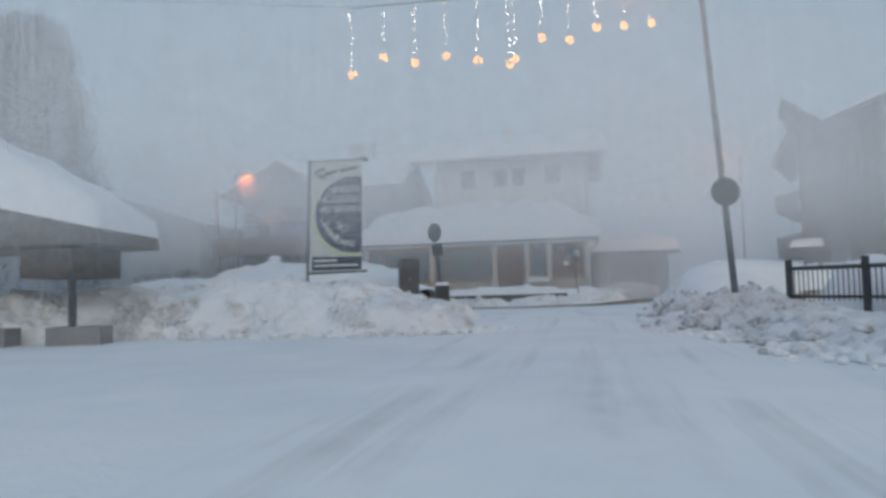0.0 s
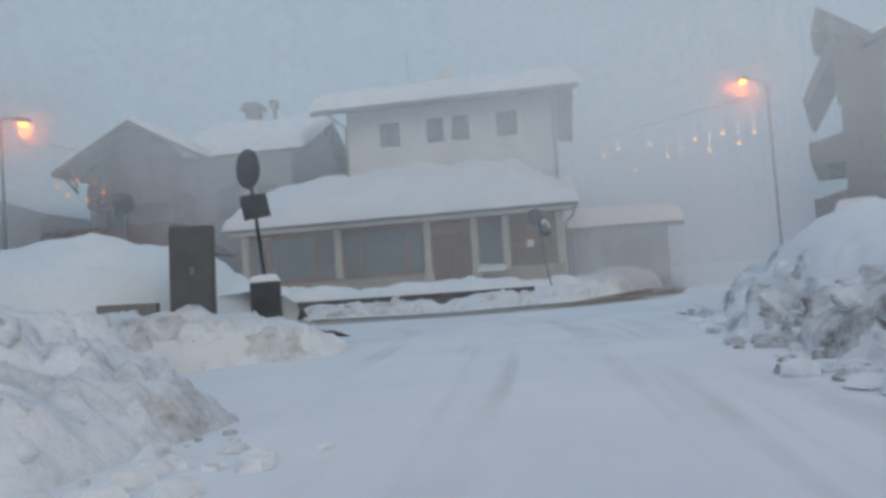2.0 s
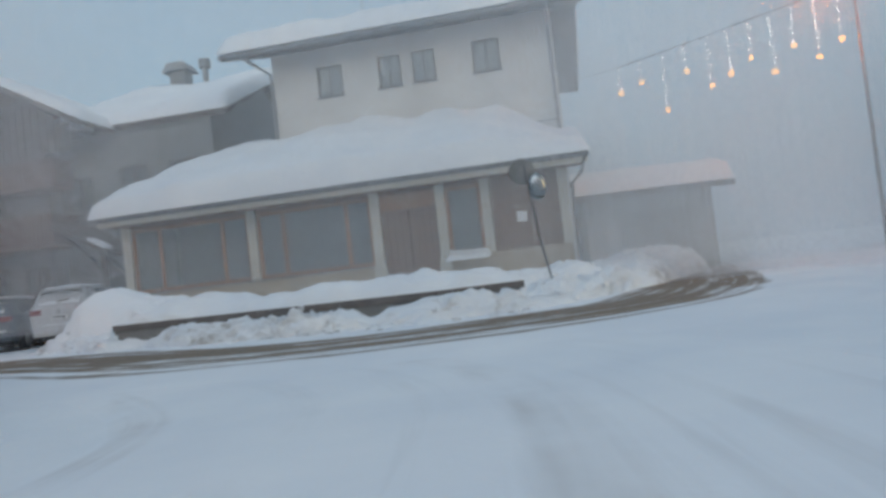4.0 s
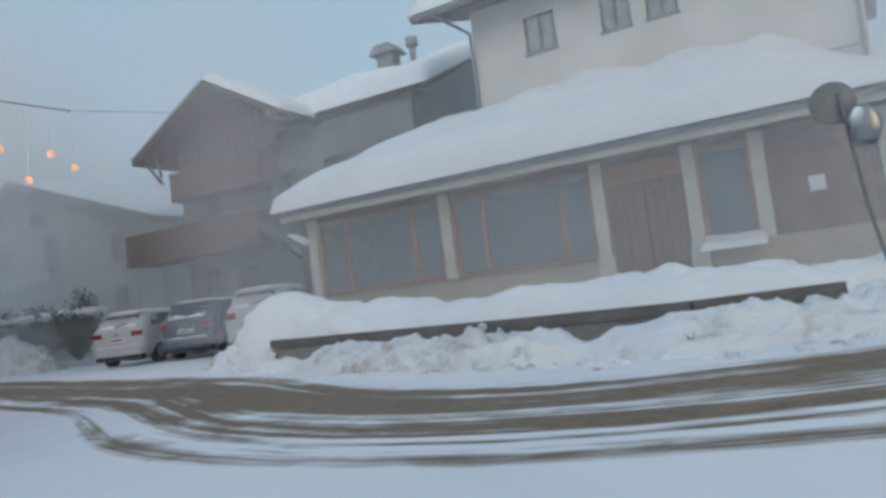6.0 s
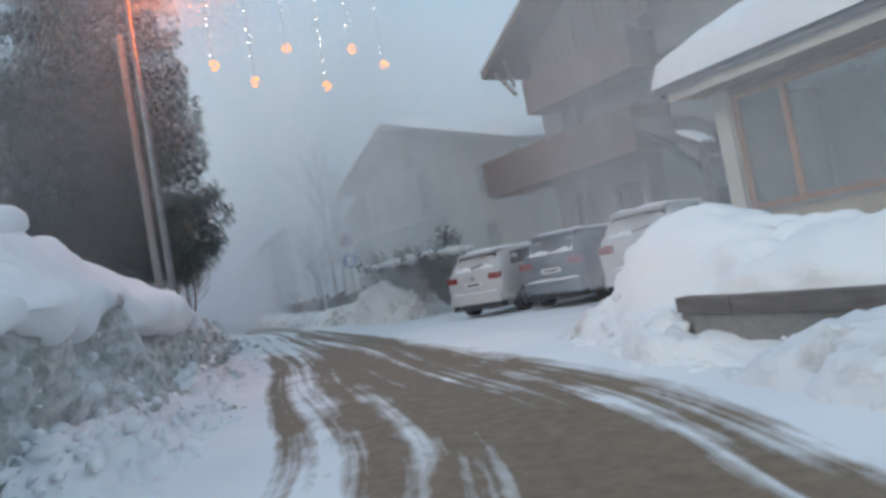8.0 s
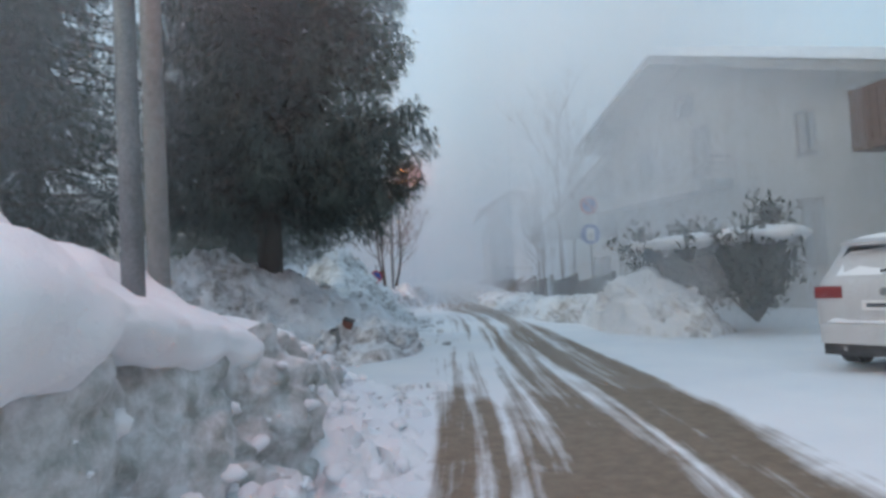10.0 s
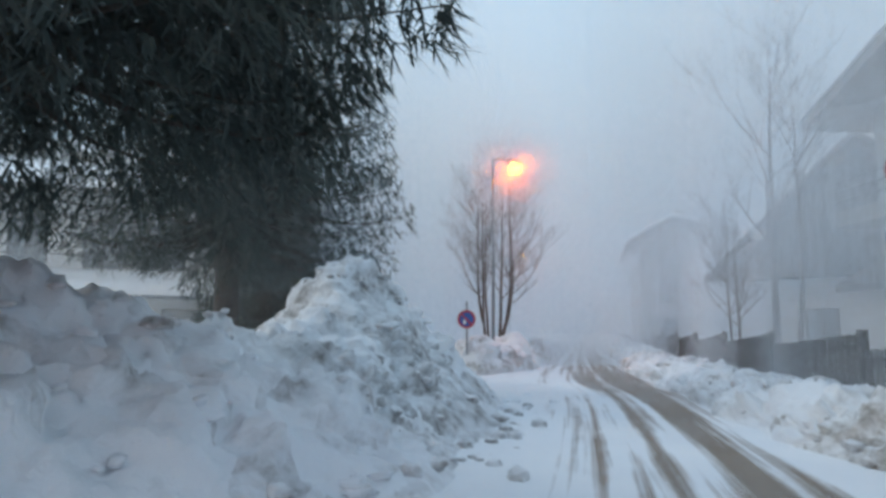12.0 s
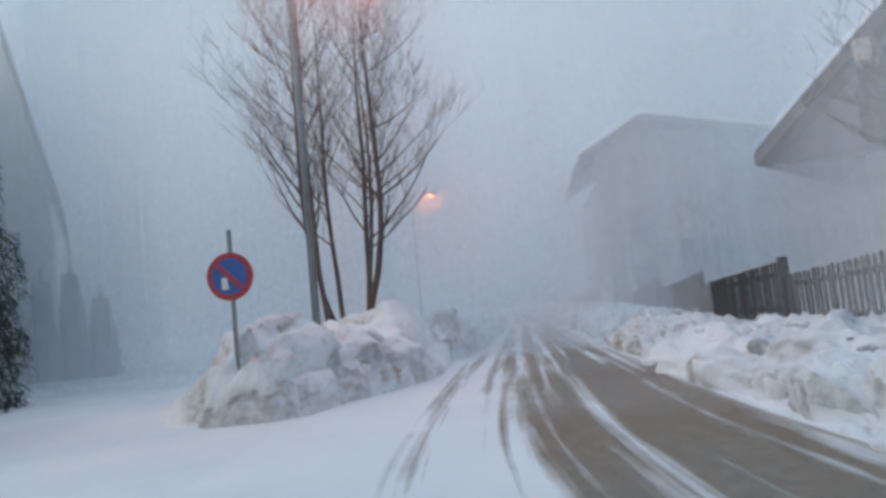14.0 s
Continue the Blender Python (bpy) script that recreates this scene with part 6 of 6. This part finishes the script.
# ---- picket fence ----
def fence():
    """Panels that step down along the road: near ones board by board, the far ones as one stretch."""
    f = thing("picket_fence", pose(0, 0, 0), "weathered grey timber picket fence in stepped panels", "fence")
    a0, a1 = Vector((-21.9, 46.55, 0)), Vector((-58.0, 62.0, 0))
    d = (a1 - a0).normalized()
    ang = math.degrees(math.atan2(d.y, d.x))
    span, rng = 4.83, random.Random(7)
    picket = Shape().slab([(-0.045, 0.0), (0.045, 0.0), (0.045, 0.97), (0.0, 1.0), (-0.045, 0.97)], 0.018).mesh("picket", FENCE_WOOD)
    far = Shape()
    for k in range(13):
        p = a0 + d * span * k
        m = pose(p.x, p.y, 0, 0, 0, ang)
        part("post", Shape().box(-0.06, 0.06, -0.06, 0.06, 0.1, 1.40, m), FENCE_WOOD, f)
        for z0, z1 in ((0.62, 0.50), (1.16, 0.96)):
            part("rail", Shape().slab([(0.06, z0 - 0.04), (span - 0.06, z1 - 0.04), (span - 0.06, z1 + 0.04), (0.06, z0 + 0.04)], 0.04, m @ pose(0, -0.056, 0)), FENCE_WOOD, f)
        part("rail_snow", Shape().slab([(0.06, 1.205), (span - 0.06, 1.005), (span - 0.06, 1.03), (2.4, 1.15), (0.06, 1.235)], 0.045, m @ pose(0, -0.060, 0)), ROOF_SNOW, f)
        count = 30
        for i in range(count):
            q = (i + 0.5) / count
            x = 0.08 + (span - 0.16) * q
            lie = m @ pose(x + rng.uniform(-0.01, 0.01), 0.006, 0.36, 0, rng.uniform(-0.8, 0.8), 0) @ Matrix.Diagonal((1, 1, 1.0 - 0.24 * q + rng.uniform(-0.012, 0.012), 1))
            if k < 9:
                part("picket", picket, None, f).matrix_local = lie
            else:
                far.box(-0.045, 0.045, 0.0, 0.018, 0, 1, lie)
    tagged(part("far_pickets", far, FENCE_WOOD, f), kind="stuff")
    return f


fence()


# ---- what the plough left in the bank ----
db = thing("marker_post", pose(-19.0, 38.28, 0.30, 6, -8, 60), "short grey ribbed post half buried in the bank", "post")
part("shaft", Shape().tube([(0, 0, -0.4), (0, 0, 0.30)], 0.075, 14), STONE_GREY, db, smooth=True)
part("cap", Shape().disc((0, 0, 0.315), (0, 0, 1), 0.07, 0.03, 14), DARK_METAL, db)
for k in range(7):
    a = 2 * math.pi * k / 7
    part("rib", Shape().box(-0.008, 0.008, 0.07, 0.085, -0.4, 0.29, Matrix.Rotation(a, 4, "Z")), STONE_GREY, db)
cr = thing("plastic_crate", pose(-19.05, 38.50, 0.70, 12, 16, 62) @ Matrix.Scale(0.62, 4), "broken red-brown crate stuck in the snow bank", "crate")
part("body", Shape().slab([(-0.13, -0.14), (0.13, -0.14), (0.15, 0.09), (-0.15, 0.10)], 0.24, pose(0, -0.12, 0)), CRATE_RED, cr)
part("lid", Shape().slab([(-0.165, 0.095), (0.165, 0.085), (0.155, 0.115), (-0.155, 0.13)], 0.28, pose(0.01, -0.14, 0)), DARK_METAL, cr, "dark lid")

snow_bank("lumpy snow heaped round the crate and post", [(-18.9, 37.2, 0.5, 0.3), (-19.2, 38.0, 0.75, 0.55), (-19.45, 38.9, 0.85, 0.75), (-20.3, 39.8, 0.7, 0.4)], 29, SPRUCE_SNOW, rough=0.3, size=0.4, across=50, step=0.06)


# ---- parked cars ----
def car(x, y, facing, paint, seed, label, tall=1.0):
    """A snow-dusted estate seen from behind: lofted body, glass, lamps, wheels; its rear faces -y."""
    c = thing("parked_car", pose(x, y, 0, 0, 0, facing), label, "car", "parked cars")
    # half sections from rear to front: y, then (half width, height) up the side
    secs = [
        (0.00, [(0.66, 0.42), (0.78, 0.55), (0.82, 0.80), (0.74, 0.98), (0.62, 1.02), (0.30, 1.03)]),
        (0.10, [(0.72, 0.32), (0.86, 0.52), (0.89, 0.82), (0.82, 1.05), (0.70, 1.12), (0.34, 1.14)]),
        (0.42, [(0.76, 0.26), (0.90, 0.50), (0.91, 0.86), (0.84, 1.10), (0.68, 1.46), (0.36, 1.50)]),
        (1.30, [(0.76, 0.24), (0.91, 0.50), (0.91, 0.90), (0.85, 1.10), (0.67, 1.52), (0.36, 1.57)]),
        (2.30, [(0.76, 0.24), (0.91, 0.50), (0.91, 0.90), (0.85, 1.08), (0.66, 1.50), (0.36, 1.55)]),
        (2.75, [(0.76, 0.24), (0.91, 0.50), (0.91, 0.88), (0.84, 1.02), (0.68, 1.30), (0.36, 1.36)]),
        (3.25, [(0.76, 0.24), (0.90, 0.50), (0.90, 0.84), (0.82, 0.95), (0.66, 1.00), (0.36, 1.04)]),
        (4.05, [(0.74, 0.26), (0.86, 0.50), (0.85, 0.76), (0.74, 0.84), (0.60, 0.88), (0.32, 0.91)]),
        (4.28, [(0.60, 0.34), (0.70, 0.50), (0.70, 0.66), (0.62, 0.72), (0.52, 0.75), (0.28, 0.77)]),
    ]
    verts, cols = [], 12
    for yy, half in secs:
        row = [(-w, yy, z * tall) for w, z in half] + [(w, yy, z * tall) for w, z in reversed(half)]
        verts += row
    faces = [(i * cols + j, i * cols + (j + 1) % cols, (i + 1) * cols + (j + 1) % cols, (i + 1) * cols + j) for i in range(len(secs) - 1) for j in range(cols)]
    faces += [tuple(range(cols)), tuple(range((len(secs) - 1) * cols, len(secs) * cols))]
    me = Shape().add(verts, faces).mesh("body", paint, True)
    bm = bmesh.new()
    bm.from_mesh(me)
    bmesh.ops.subdivide_edges(bm, edges=bm.edges, cuts=1, use_grid_fill=True, smooth=0.35)
    bm.to_mesh(me)
    bm.free()
    me.polygons.foreach_set("use_smooth", [True] * len(me.polygons))
    body = part("body", me, paint, c)
    T = tall
    rear = Shape().add([(-0.66, 0.085, 1.10 * T), (0.66, 0.085, 1.10 * T), (0.58, 0.36, 1.45 * T), (-0.58, 0.36, 1.45 * T), (-0.66, 0.20, 1.10 * T), (0.66, 0.20, 1.10 * T), (0.58, 0.48, 1.44 * T), (-0.58, 0.48, 1.44 * T)], [(0, 1, 2, 3), (4, 7, 6, 5), (0, 4, 5, 1), (3, 2, 6, 7), (0, 3, 7, 4), (1, 5, 6, 2)])
    part("rear_window", rear, CAR_GLASS, body, "dark rear window streaked with snow")
    snowpane = Shape().add([(-0.60, 0.075, 1.12 * T), (0.60, 0.075, 1.12 * T), (0.53, 0.315, 1.40 * T), (-0.53, 0.315, 1.40 * T), (-0.60, 0.11, 1.12 * T), (0.60, 0.11, 1.12 * T), (0.52, 0.335, 1.38 * T), (-0.52, 0.335, 1.38 * T)], [(0, 1, 2, 3), (4, 7, 6, 5), (0, 4, 5, 1), (3, 2, 6, 7), (0, 3, 7, 4), (1, 5, 6, 2)])
    part("window_snow", snowpane, ROOF_SNOW, body)
    part("spoiler", Shape().add([(-0.60, 0.20, 1.47 * T), (0.60, 0.20, 1.47 * T), (0.62, 0.52, 1.51 * T), (-0.62, 0.52, 1.51 * T), (-0.60, 0.20, 1.505 * T), (0.60, 0.20, 1.505 * T), (0.62, 0.52, 1.555 * T), (-0.62, 0.52, 1.555 * T)], [(0, 1, 2, 3), (4, 7, 6, 5), (0, 4, 5, 1), (3, 2, 6, 7), (0, 3, 7, 4), (1, 5, 6, 2)]), paint, body)
    part("wiper", Shape().tube([(-0.05, 0.05, 1.16 * T), (0.3, 0.09, 1.22 * T)], 0.018, 5), RUBBER, body)
    for sx in (-1, 1):
        sw = Shape()
        lo, hi = [(0.55, 1.12), (1.4, 1.13), (2.35, 1.11), (2.95, 1.06)], [(0.75, 1.42), (1.4, 1.47), (2.25, 1.45), (2.6, 1.32)]
        for (ya, za), (yb, zb) in zip(lo, hi):
            sw.v += [(sx * 0.862, ya, za * T), (sx * 0.735, yb, zb * T)]
        sw.f += [(2 * i, 2 * i + 1, 2 * i + 3, 2 * i + 2) for i in range(3)]
        n = len(sw.v)
        sw.v += [(vx - sx * 0.03, vy, vz) for vx, vy, vz in sw.v[:n]]
        sw.f += [tuple(q + n for q in reversed(f)) for f in sw.f[:3]] + [(0, n, n + 1, 1), (6, 7, n + 7, n + 6)] + [(2 * i, 2 * i + 2, n + 2 * i + 2, n + 2 * i) for i in range(3)] + [(2 * i + 1, n + 2 * i + 1, n + 2 * i + 3, 2 * i + 3) for i in range(3)]
        part("side_window", sw, CAR_GLASS, body)
        part("tail_lamp", Shape().box(min(sx * 0.50, sx * 0.84), max(sx * 0.50, sx * 0.84), -0.02, 0.16, 0.86 * T, 1.00 * T), TAIL_RED, body, "dull red tail lamp")
        part("door_mirror", Shape().box(min(sx * 0.90, sx * 1.06), max(sx * 0.90, sx * 1.06), 2.75, 2.87, 0.98 * T, 1.12 * T), paint, body)
        for yy in (0.85, 3.45):
            w = part("wheel", Shape().tube([(sx * 0.70, yy, 0.32), (sx * 0.915, yy, 0.32)], 0.32, 24), RUBBER, c)
            part("rim", Shape().tube([(sx * 0.90, yy, 0.32), (sx * 0.925, yy, 0.32)], 0.20, 14), METAL, w)
    part("bumper", Shape().box(-0.78, 0.78, -0.05, 0.20, 0.34, 0.56 * T), paint, body)
    part("lower_skirt", Shape().box(-0.76, 0.76, -0.02, 0.25, 0.20, 0.34), RUBBER, body)
    plate = part("number_plate", Shape().box(-0.26, 0.26, -0.03, 0.02, 0.72 * T, 0.83 * T), WHITE, body)
    part("plate_bar", Shape().box(-0.20, 0.20, -0.034, -0.03, 0.755 * T, 0.80 * T), INK, plate)
    part("badge", Shape().disc((0, -0.005, 0.93 * T), (0, 1, 0), 0.05, 0.03, 14), METAL, body)
    part("exhaust", Shape().tube([(-0.5, -0.02, 0.28), (-0.5, 0.3, 0.28)], 0.035, 8), METAL, body)
    part("roof_snow", heaped(-0.60, 0.60, 0.55, 2.35, 1.53 * T, 1.53 * T, lambda a, b: 0.06, seed, 20, 18, 0.2), ROOF_SNOW, body, smooth=True)
    part("bonnet_snow", heaped(-0.62, 0.62, 4.0, 3.2, 0.88 * T, 1.0 * T, lambda a, b: 0.08, seed + 1, 16, 10, 0.2), ROOF_SNOW, body, smooth=True)
    part("ledge_snow", heaped(-0.70, 0.70, -0.055, 0.06, 0.56 * T, 0.57 * T, lambda a, b: 0.03, seed + 2, 16, 5, 0.05), ROOF_SNOW, body)
    return c


car(-12.2, 43.06, 8, WHITE_PAINT, 101, "white hatchback parked nose-in and dusted with snow", 1.05)
car(-9.9, 43.35, 7, BLUE_PAINT, 102, "grey-blue crossover parked nose-in and dusted with snow", 1.10)
car(-7.35, 43.0, 6, WHITE_PAINT, 103, "tall white estate parked nose-in beside the snow bank", 1.17)


# ---- strings of festive lights over the road ----
def light_curtain(a, b, drops, label, seed, wires=(), amber=None, dot=0.008):
    """A slim bar over the road with hanging strands, each ending in a ball of amber bulbs."""
    rng = random.Random(seed)
    a, b = Vector(a), Vector(b)
    t = thing("light_curtain", pose(0, 0, 0), label, "string lights", "festive light curtains")
    part("bar", Shape().tube([a, b], 0.014, 6), DARK_METAL, t)
    for w in wires:
        part("span_wire", Shape().tube([Vector(p) for p in w], 0.006, 5), DARK_METAL, t)
    n = len(drops)
    for k, drop in enumerate(drops):
        p = a.lerp(b, (k + 0.04) / (n - 0.92))
        s = part("strand", Shape().tube([p, p - Vector((0, 0, drop))], 0.003, 4), DARK_METAL, t)
        dots = Shape()
        for i in range(int(drop / 0.15)):
            dots.ball(p + Vector((rng.uniform(-0.035, 0.035), rng.uniform(-0.035, 0.035), -0.1 - i * 0.15 + rng.uniform(-0.05, 0.05))), dot, 3, 5)
        tagged(part("bulb_chain", dots, BULB, s), kind="stuff")
        ball = Shape()
        for i in range(26):
            v = Vector((rng.gauss(0, 1), rng.gauss(0, 1), rng.gauss(0, 1))).normalized() * 0.07
            ball.ball(p - Vector((0, 0, drop + 0.08)) + v, 0.011, 3, 5)
        tagged(part("bulb_ball", ball, amber or AMBER, s, "ball of amber bulbs"), kind="stuff")
    return t


light_curtain((-1.52, 13.3, 6.45), (1.55, 13.3, 6.62), [1.22, 0.95, 1.10, 1.02, 1.16, 1.28], "festive light curtain over the side road", 201, [((-8, 13.3, 6.9), (-1.5, 13.3, 6.46)), ((4.3, 13.3, 6.95), (5.98, 15.25, 7.4))], AMBER_BRIGHT, 0.012)
light_curtain((1.62, 13.3, 6.64), (4.3, 13.3, 6.95), [1.22, 0.88, 1.0, 0.82, 0.88, 0.9], "festive light curtain over the side road", 202, (), AMBER_BRIGHT, 0.012)
light_curtain((-9.0, 35.55, 6.12), (-8.9, 38.75, 6.40), [1.22, 1.50, 0.98, 1.62, 1.0, 1.30], "festive light curtain over the bend", 203, [((-9.8, 34.9, 6.05), (-9.0, 35.55, 6.12)), ((-8.9, 38.75, 6.40), (-6.2, 46.8, 7.4))], dot=0.0055)
light_curtain((10.85, 43.24, 6.75), (13.1, 41.5, 6.95), [0.76, 0.62, 1.7, 0.75, 1.4], "festive light curtain over the upper road", 204, [((9.4, 44.3, 6.7), (10.85, 43.24, 6.75))], AMBER_BRIGHT, 0.013)
light_curtain((13.5, 41.15, 7.0), (15.8, 39.4, 7.25), [1.25, 1.0, 1.6, 1.05, 1.6, 1.3], "festive light curtain over the upper road", 205, [((13.1, 41.5, 6.95), (13.5, 41.15, 7.0)), ((15.8, 39.4, 7.25), (17.2, 40.9, 7.6))], AMBER_BRIGHT, 0.013)


# ---- threads and specks that stand in for fog ----
HAZE_WHITE = plain("haze_stand_in", (0.77, 0.83, 0.89), 0.9)


def streak_mesh(foot, across, width, z0, z1, label, belly=None):
    """Stand-in for fog: each streak a fine tapering thread that hangs free in the air."""
    n = len(foot)
    side = np.c_[across * (0.5 * width)[:, None], np.zeros(n)]
    low, high = np.c_[foot, np.full(n, z0)], np.c_[foot, np.full(n, z1)]
    corners = np.stack([low - side, low + side, high + 0.05 * side, high - 0.05 * side], 1).reshape(-1, 3)
    if belly is not None:
        mid = np.c_[foot, np.full(n, belly)]
        corners = np.stack([low, mid + side, high, mid - side], 1).reshape(-1, 3)
    me = bpy.data.meshes.new("fog_threads")
    me.vertices.add(4 * n)
    me.vertices.foreach_set("co", corners.ravel())
    me.loops.add(4 * n)
    me.loops.foreach_set("vertex_index", np.arange(4 * n, dtype=np.int32))
    me.polygons.add(n)
    me.polygons.foreach_set("loop_start", np.arange(0, 4 * n, 4, dtype=np.int32))
    me.update()
    me.materials.append(HAZE_WHITE)
    return tagged(new("fog_threads", me), label, "falling snow", "", "stuff")


def fog_curtain(x, y, turn, long, z1, cover, pitch, seed, z0=0.0, edge=0.2, belly=None):
    """A curtain of fine streaks added as haze, thinning upwards and to its ends; cover: the share that it hides low
    down.
    """
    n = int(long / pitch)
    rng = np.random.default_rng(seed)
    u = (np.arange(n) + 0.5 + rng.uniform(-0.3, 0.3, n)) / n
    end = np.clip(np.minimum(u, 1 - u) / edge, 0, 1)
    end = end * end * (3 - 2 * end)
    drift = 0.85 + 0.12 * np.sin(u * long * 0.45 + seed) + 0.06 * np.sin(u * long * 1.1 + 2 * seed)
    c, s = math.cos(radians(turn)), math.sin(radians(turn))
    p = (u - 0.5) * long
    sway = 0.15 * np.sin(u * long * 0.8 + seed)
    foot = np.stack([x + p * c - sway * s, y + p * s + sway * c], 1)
    return streak_mesh(foot, np.tile([c, s], (n, 1)), pitch * cover * end * drift, z0, z1, "fine pale threads hung in the air to stand in for fog", belly)


def lamp_cloud(x, y, z, spread, count, size, seed):
    """Tiny specks added round a street lamp to catch its light as a halo."""
    rng = np.random.default_rng(seed)
    a, b = rng.normal(size=(2, count, 3))
    a /= np.linalg.norm(a, axis=1)[:, None]
    b = np.cross(a, b)
    b /= np.linalg.norm(b, axis=1)[:, None]
    p = np.array([x, y, z]) + rng.normal(size=(count, 3)) * spread
    co = np.stack([p - 0.5 * size * a, p + 0.5 * size * a, p + 0.8 * size * b], 1).reshape(-1, 3)
    me = bpy.data.meshes.new("halo_specks")
    me.from_pydata(co.tolist(), [], np.arange(3 * count).reshape(-1, 3).tolist())
    me.materials.append(HAZE_WHITE)
    return tagged(new("halo_specks", me), "fine specks added round a street lamp to form its halo", "airborne snow", "", "stuff")


# fog threads one behind the other over the side road, above the camera's path
for k, (px, py, cover) in enumerate(((0.9, 3.3, 0.30), (1.4, 6.7, 0.24), (1.9, 9.8, 0.18))):
    fog_curtain(px, py, 0, 30, 20, cover, 0.0022, 361 + k, 1.25, 0.25, 2.0)
# along the upper road: fog threads beside the carriageway and low across it, clear of the camera
for k in range(1, 5):
    px, py = -15.5 - 3.4 * k, 39.4 + 1.45 * k
    fog_curtain(px + 3.3, py + 7.7, 67, 12, 16, 0.15, 0.0038, 371 + k, 0.0, 0.22)
    fog_curtain(px - 2.9, py - 6.2, 67, 9, 18, 0.05, 0.0038, 401 + k, 0.0, 0.22)
    fog_curtain(px + 1.2, py + 2.9, 67, 8, 13, 0.19, 0.0022, 381 + k, 1.75, 0.35, 2.8)
for k in range(7):
    px, py = -22.0 - 3.6 * k, 42.4 + 1.55 * k
    fog_curtain(px, py, 67, 8, 0.75, 0.20, 0.0026, 391 + k, 0.02, 0.25, 0.2)
# haze curtains set before the houses, denser for the far ones
fog_curtain(1.6, 38.9, -11, 26, 24, 0.24, 0.0038, 301, 0.5)
fog_curtain(1.8, 39.9, -11, 26, 24, 0.13, 0.0038, 321, 0.4)
fog_curtain(-13.0, 45.8, -10, 24, 24, 0.06, 0.0038, 302)
fog_curtain(-10.2, 42.0, 28, 14, 18, 0.06, 0.0038, 322)
fog_curtain(-27.0, 49.9, -14, 26, 22, 0.42, 0.0038, 303)
fog_curtain(-26.0, 47.9, -22, 24, 16, 0.28, 0.0038, 323)
fog_curtain(-16.2, 51.0, 67, 16, 20, 0.45, 0.004, 324)
fog_curtain(-13.6, 30.6, 60, 11.5, 22, 0.08, 0.0038, 325, edge=0.14)
fog_curtain(-53.0, 39.0, 100, 14, 26, 0.5, 0.0038, 347)
fog_curtain(-43.0, 57.4, -22, 22, 16, 0.30, 0.0038, 304)
fog_curtain(-48.5, 53.5, 67, 56, 26, 0.52, 0.0046, 305)
fog_curtain(-45.0, 51.8, 67, 44, 22, 0.64, 0.0046, 346)
fog_curtain(-54.0, 55.8, 67, 66, 28, 0.46, 0.005, 311)
fog_curtain(-41.5, 56.2, 67, 9, 20, 0.45, 0.0046, 350, 2.0, 0.3)
fog_curtain(-62.0, 59.2, 67, 80, 30, 0.55, 0.004, 326)
fog_curtain(-76.0, 65.0, 67, 110, 34, 0.75, 0.005, 306)
fog_curtain(15.5, 35.0, -28, 22, 24, 0.24, 0.0038, 307)
fog_curtain(16.2, 36.2, -28, 22, 24, 0.14, 0.0038, 327)
fog_curtain(11.0, 39.6, -28, 13, 7.5, 0.55, 0.0046, 351, 0.0, 0.35)
fog_curtain(13.5, 48.0, -14, 20, 18, 0.40, 0.004, 308)
fog_curtain(16.0, 56.0, -14, 60, 22, 0.75, 0.006, 312)
fog_curtain(-17.0, 25.0, -30, 26, 24, 0.40, 0.0038, 309)
fog_curtain(-43.0, 31.0, 100, 18, 18, 0.40, 0.004, 310)
# more fog threads, most hung over the road above the camera's path
fog_curtain(2.0, 21.0, 0, 34, 22, 0.44, 0.0021, 342, 1.6, 0.3, 4.0)
fog_curtain(2.0, 27.2, 0, 30, 22, 0.36, 0.0021, 343, 1.6, 0.3, 4.0)
fog_curtain(-7.5, 11.5, 8, 11, 14, 0.09, 0.0038, 348, 0.0, 0.25)
fog_curtain(13.5, 26.0, -28, 14, 20, 0.16, 0.0038, 349, 0.0, 0.25)
fog_curtain(-11.5, 39.5, 60, 24, 22, 0.12, 0.0021, 344, 2.0, 0.3, 5.0)
fog_curtain(-35.0, 48.5, 67, 26, 22, 0.36, 0.0021, 345, 2.0, 0.3, 5.0)
# specks added round the lamp heads for their hazy glow
lamp_cloud(-9.85, 35.5, 6.75, 1.15, 70000, 0.0153, 331)
lamp_cloud(16.0, 40.3, 8.0, 0.9, 30000, 0.025, 332)
lamp_cloud(-41.1, 47.95, 7.1, 0.85, 56000, 0.0207, 333)
lamp_cloud(-60.8, 55.1, 6.2, 0.8, 20000, 0.024, 334)
lamp_cloud(4.6, 15.35, 8.0, 0.9, 28000, 0.0162, 335)
lamp_cloud(-41.2, 48.0, 7.25, 0.40, 30000, 0.0125, 336)
lamp_cloud(-9.85, 35.5, 6.85, 0.45, 30000, 0.011, 337)
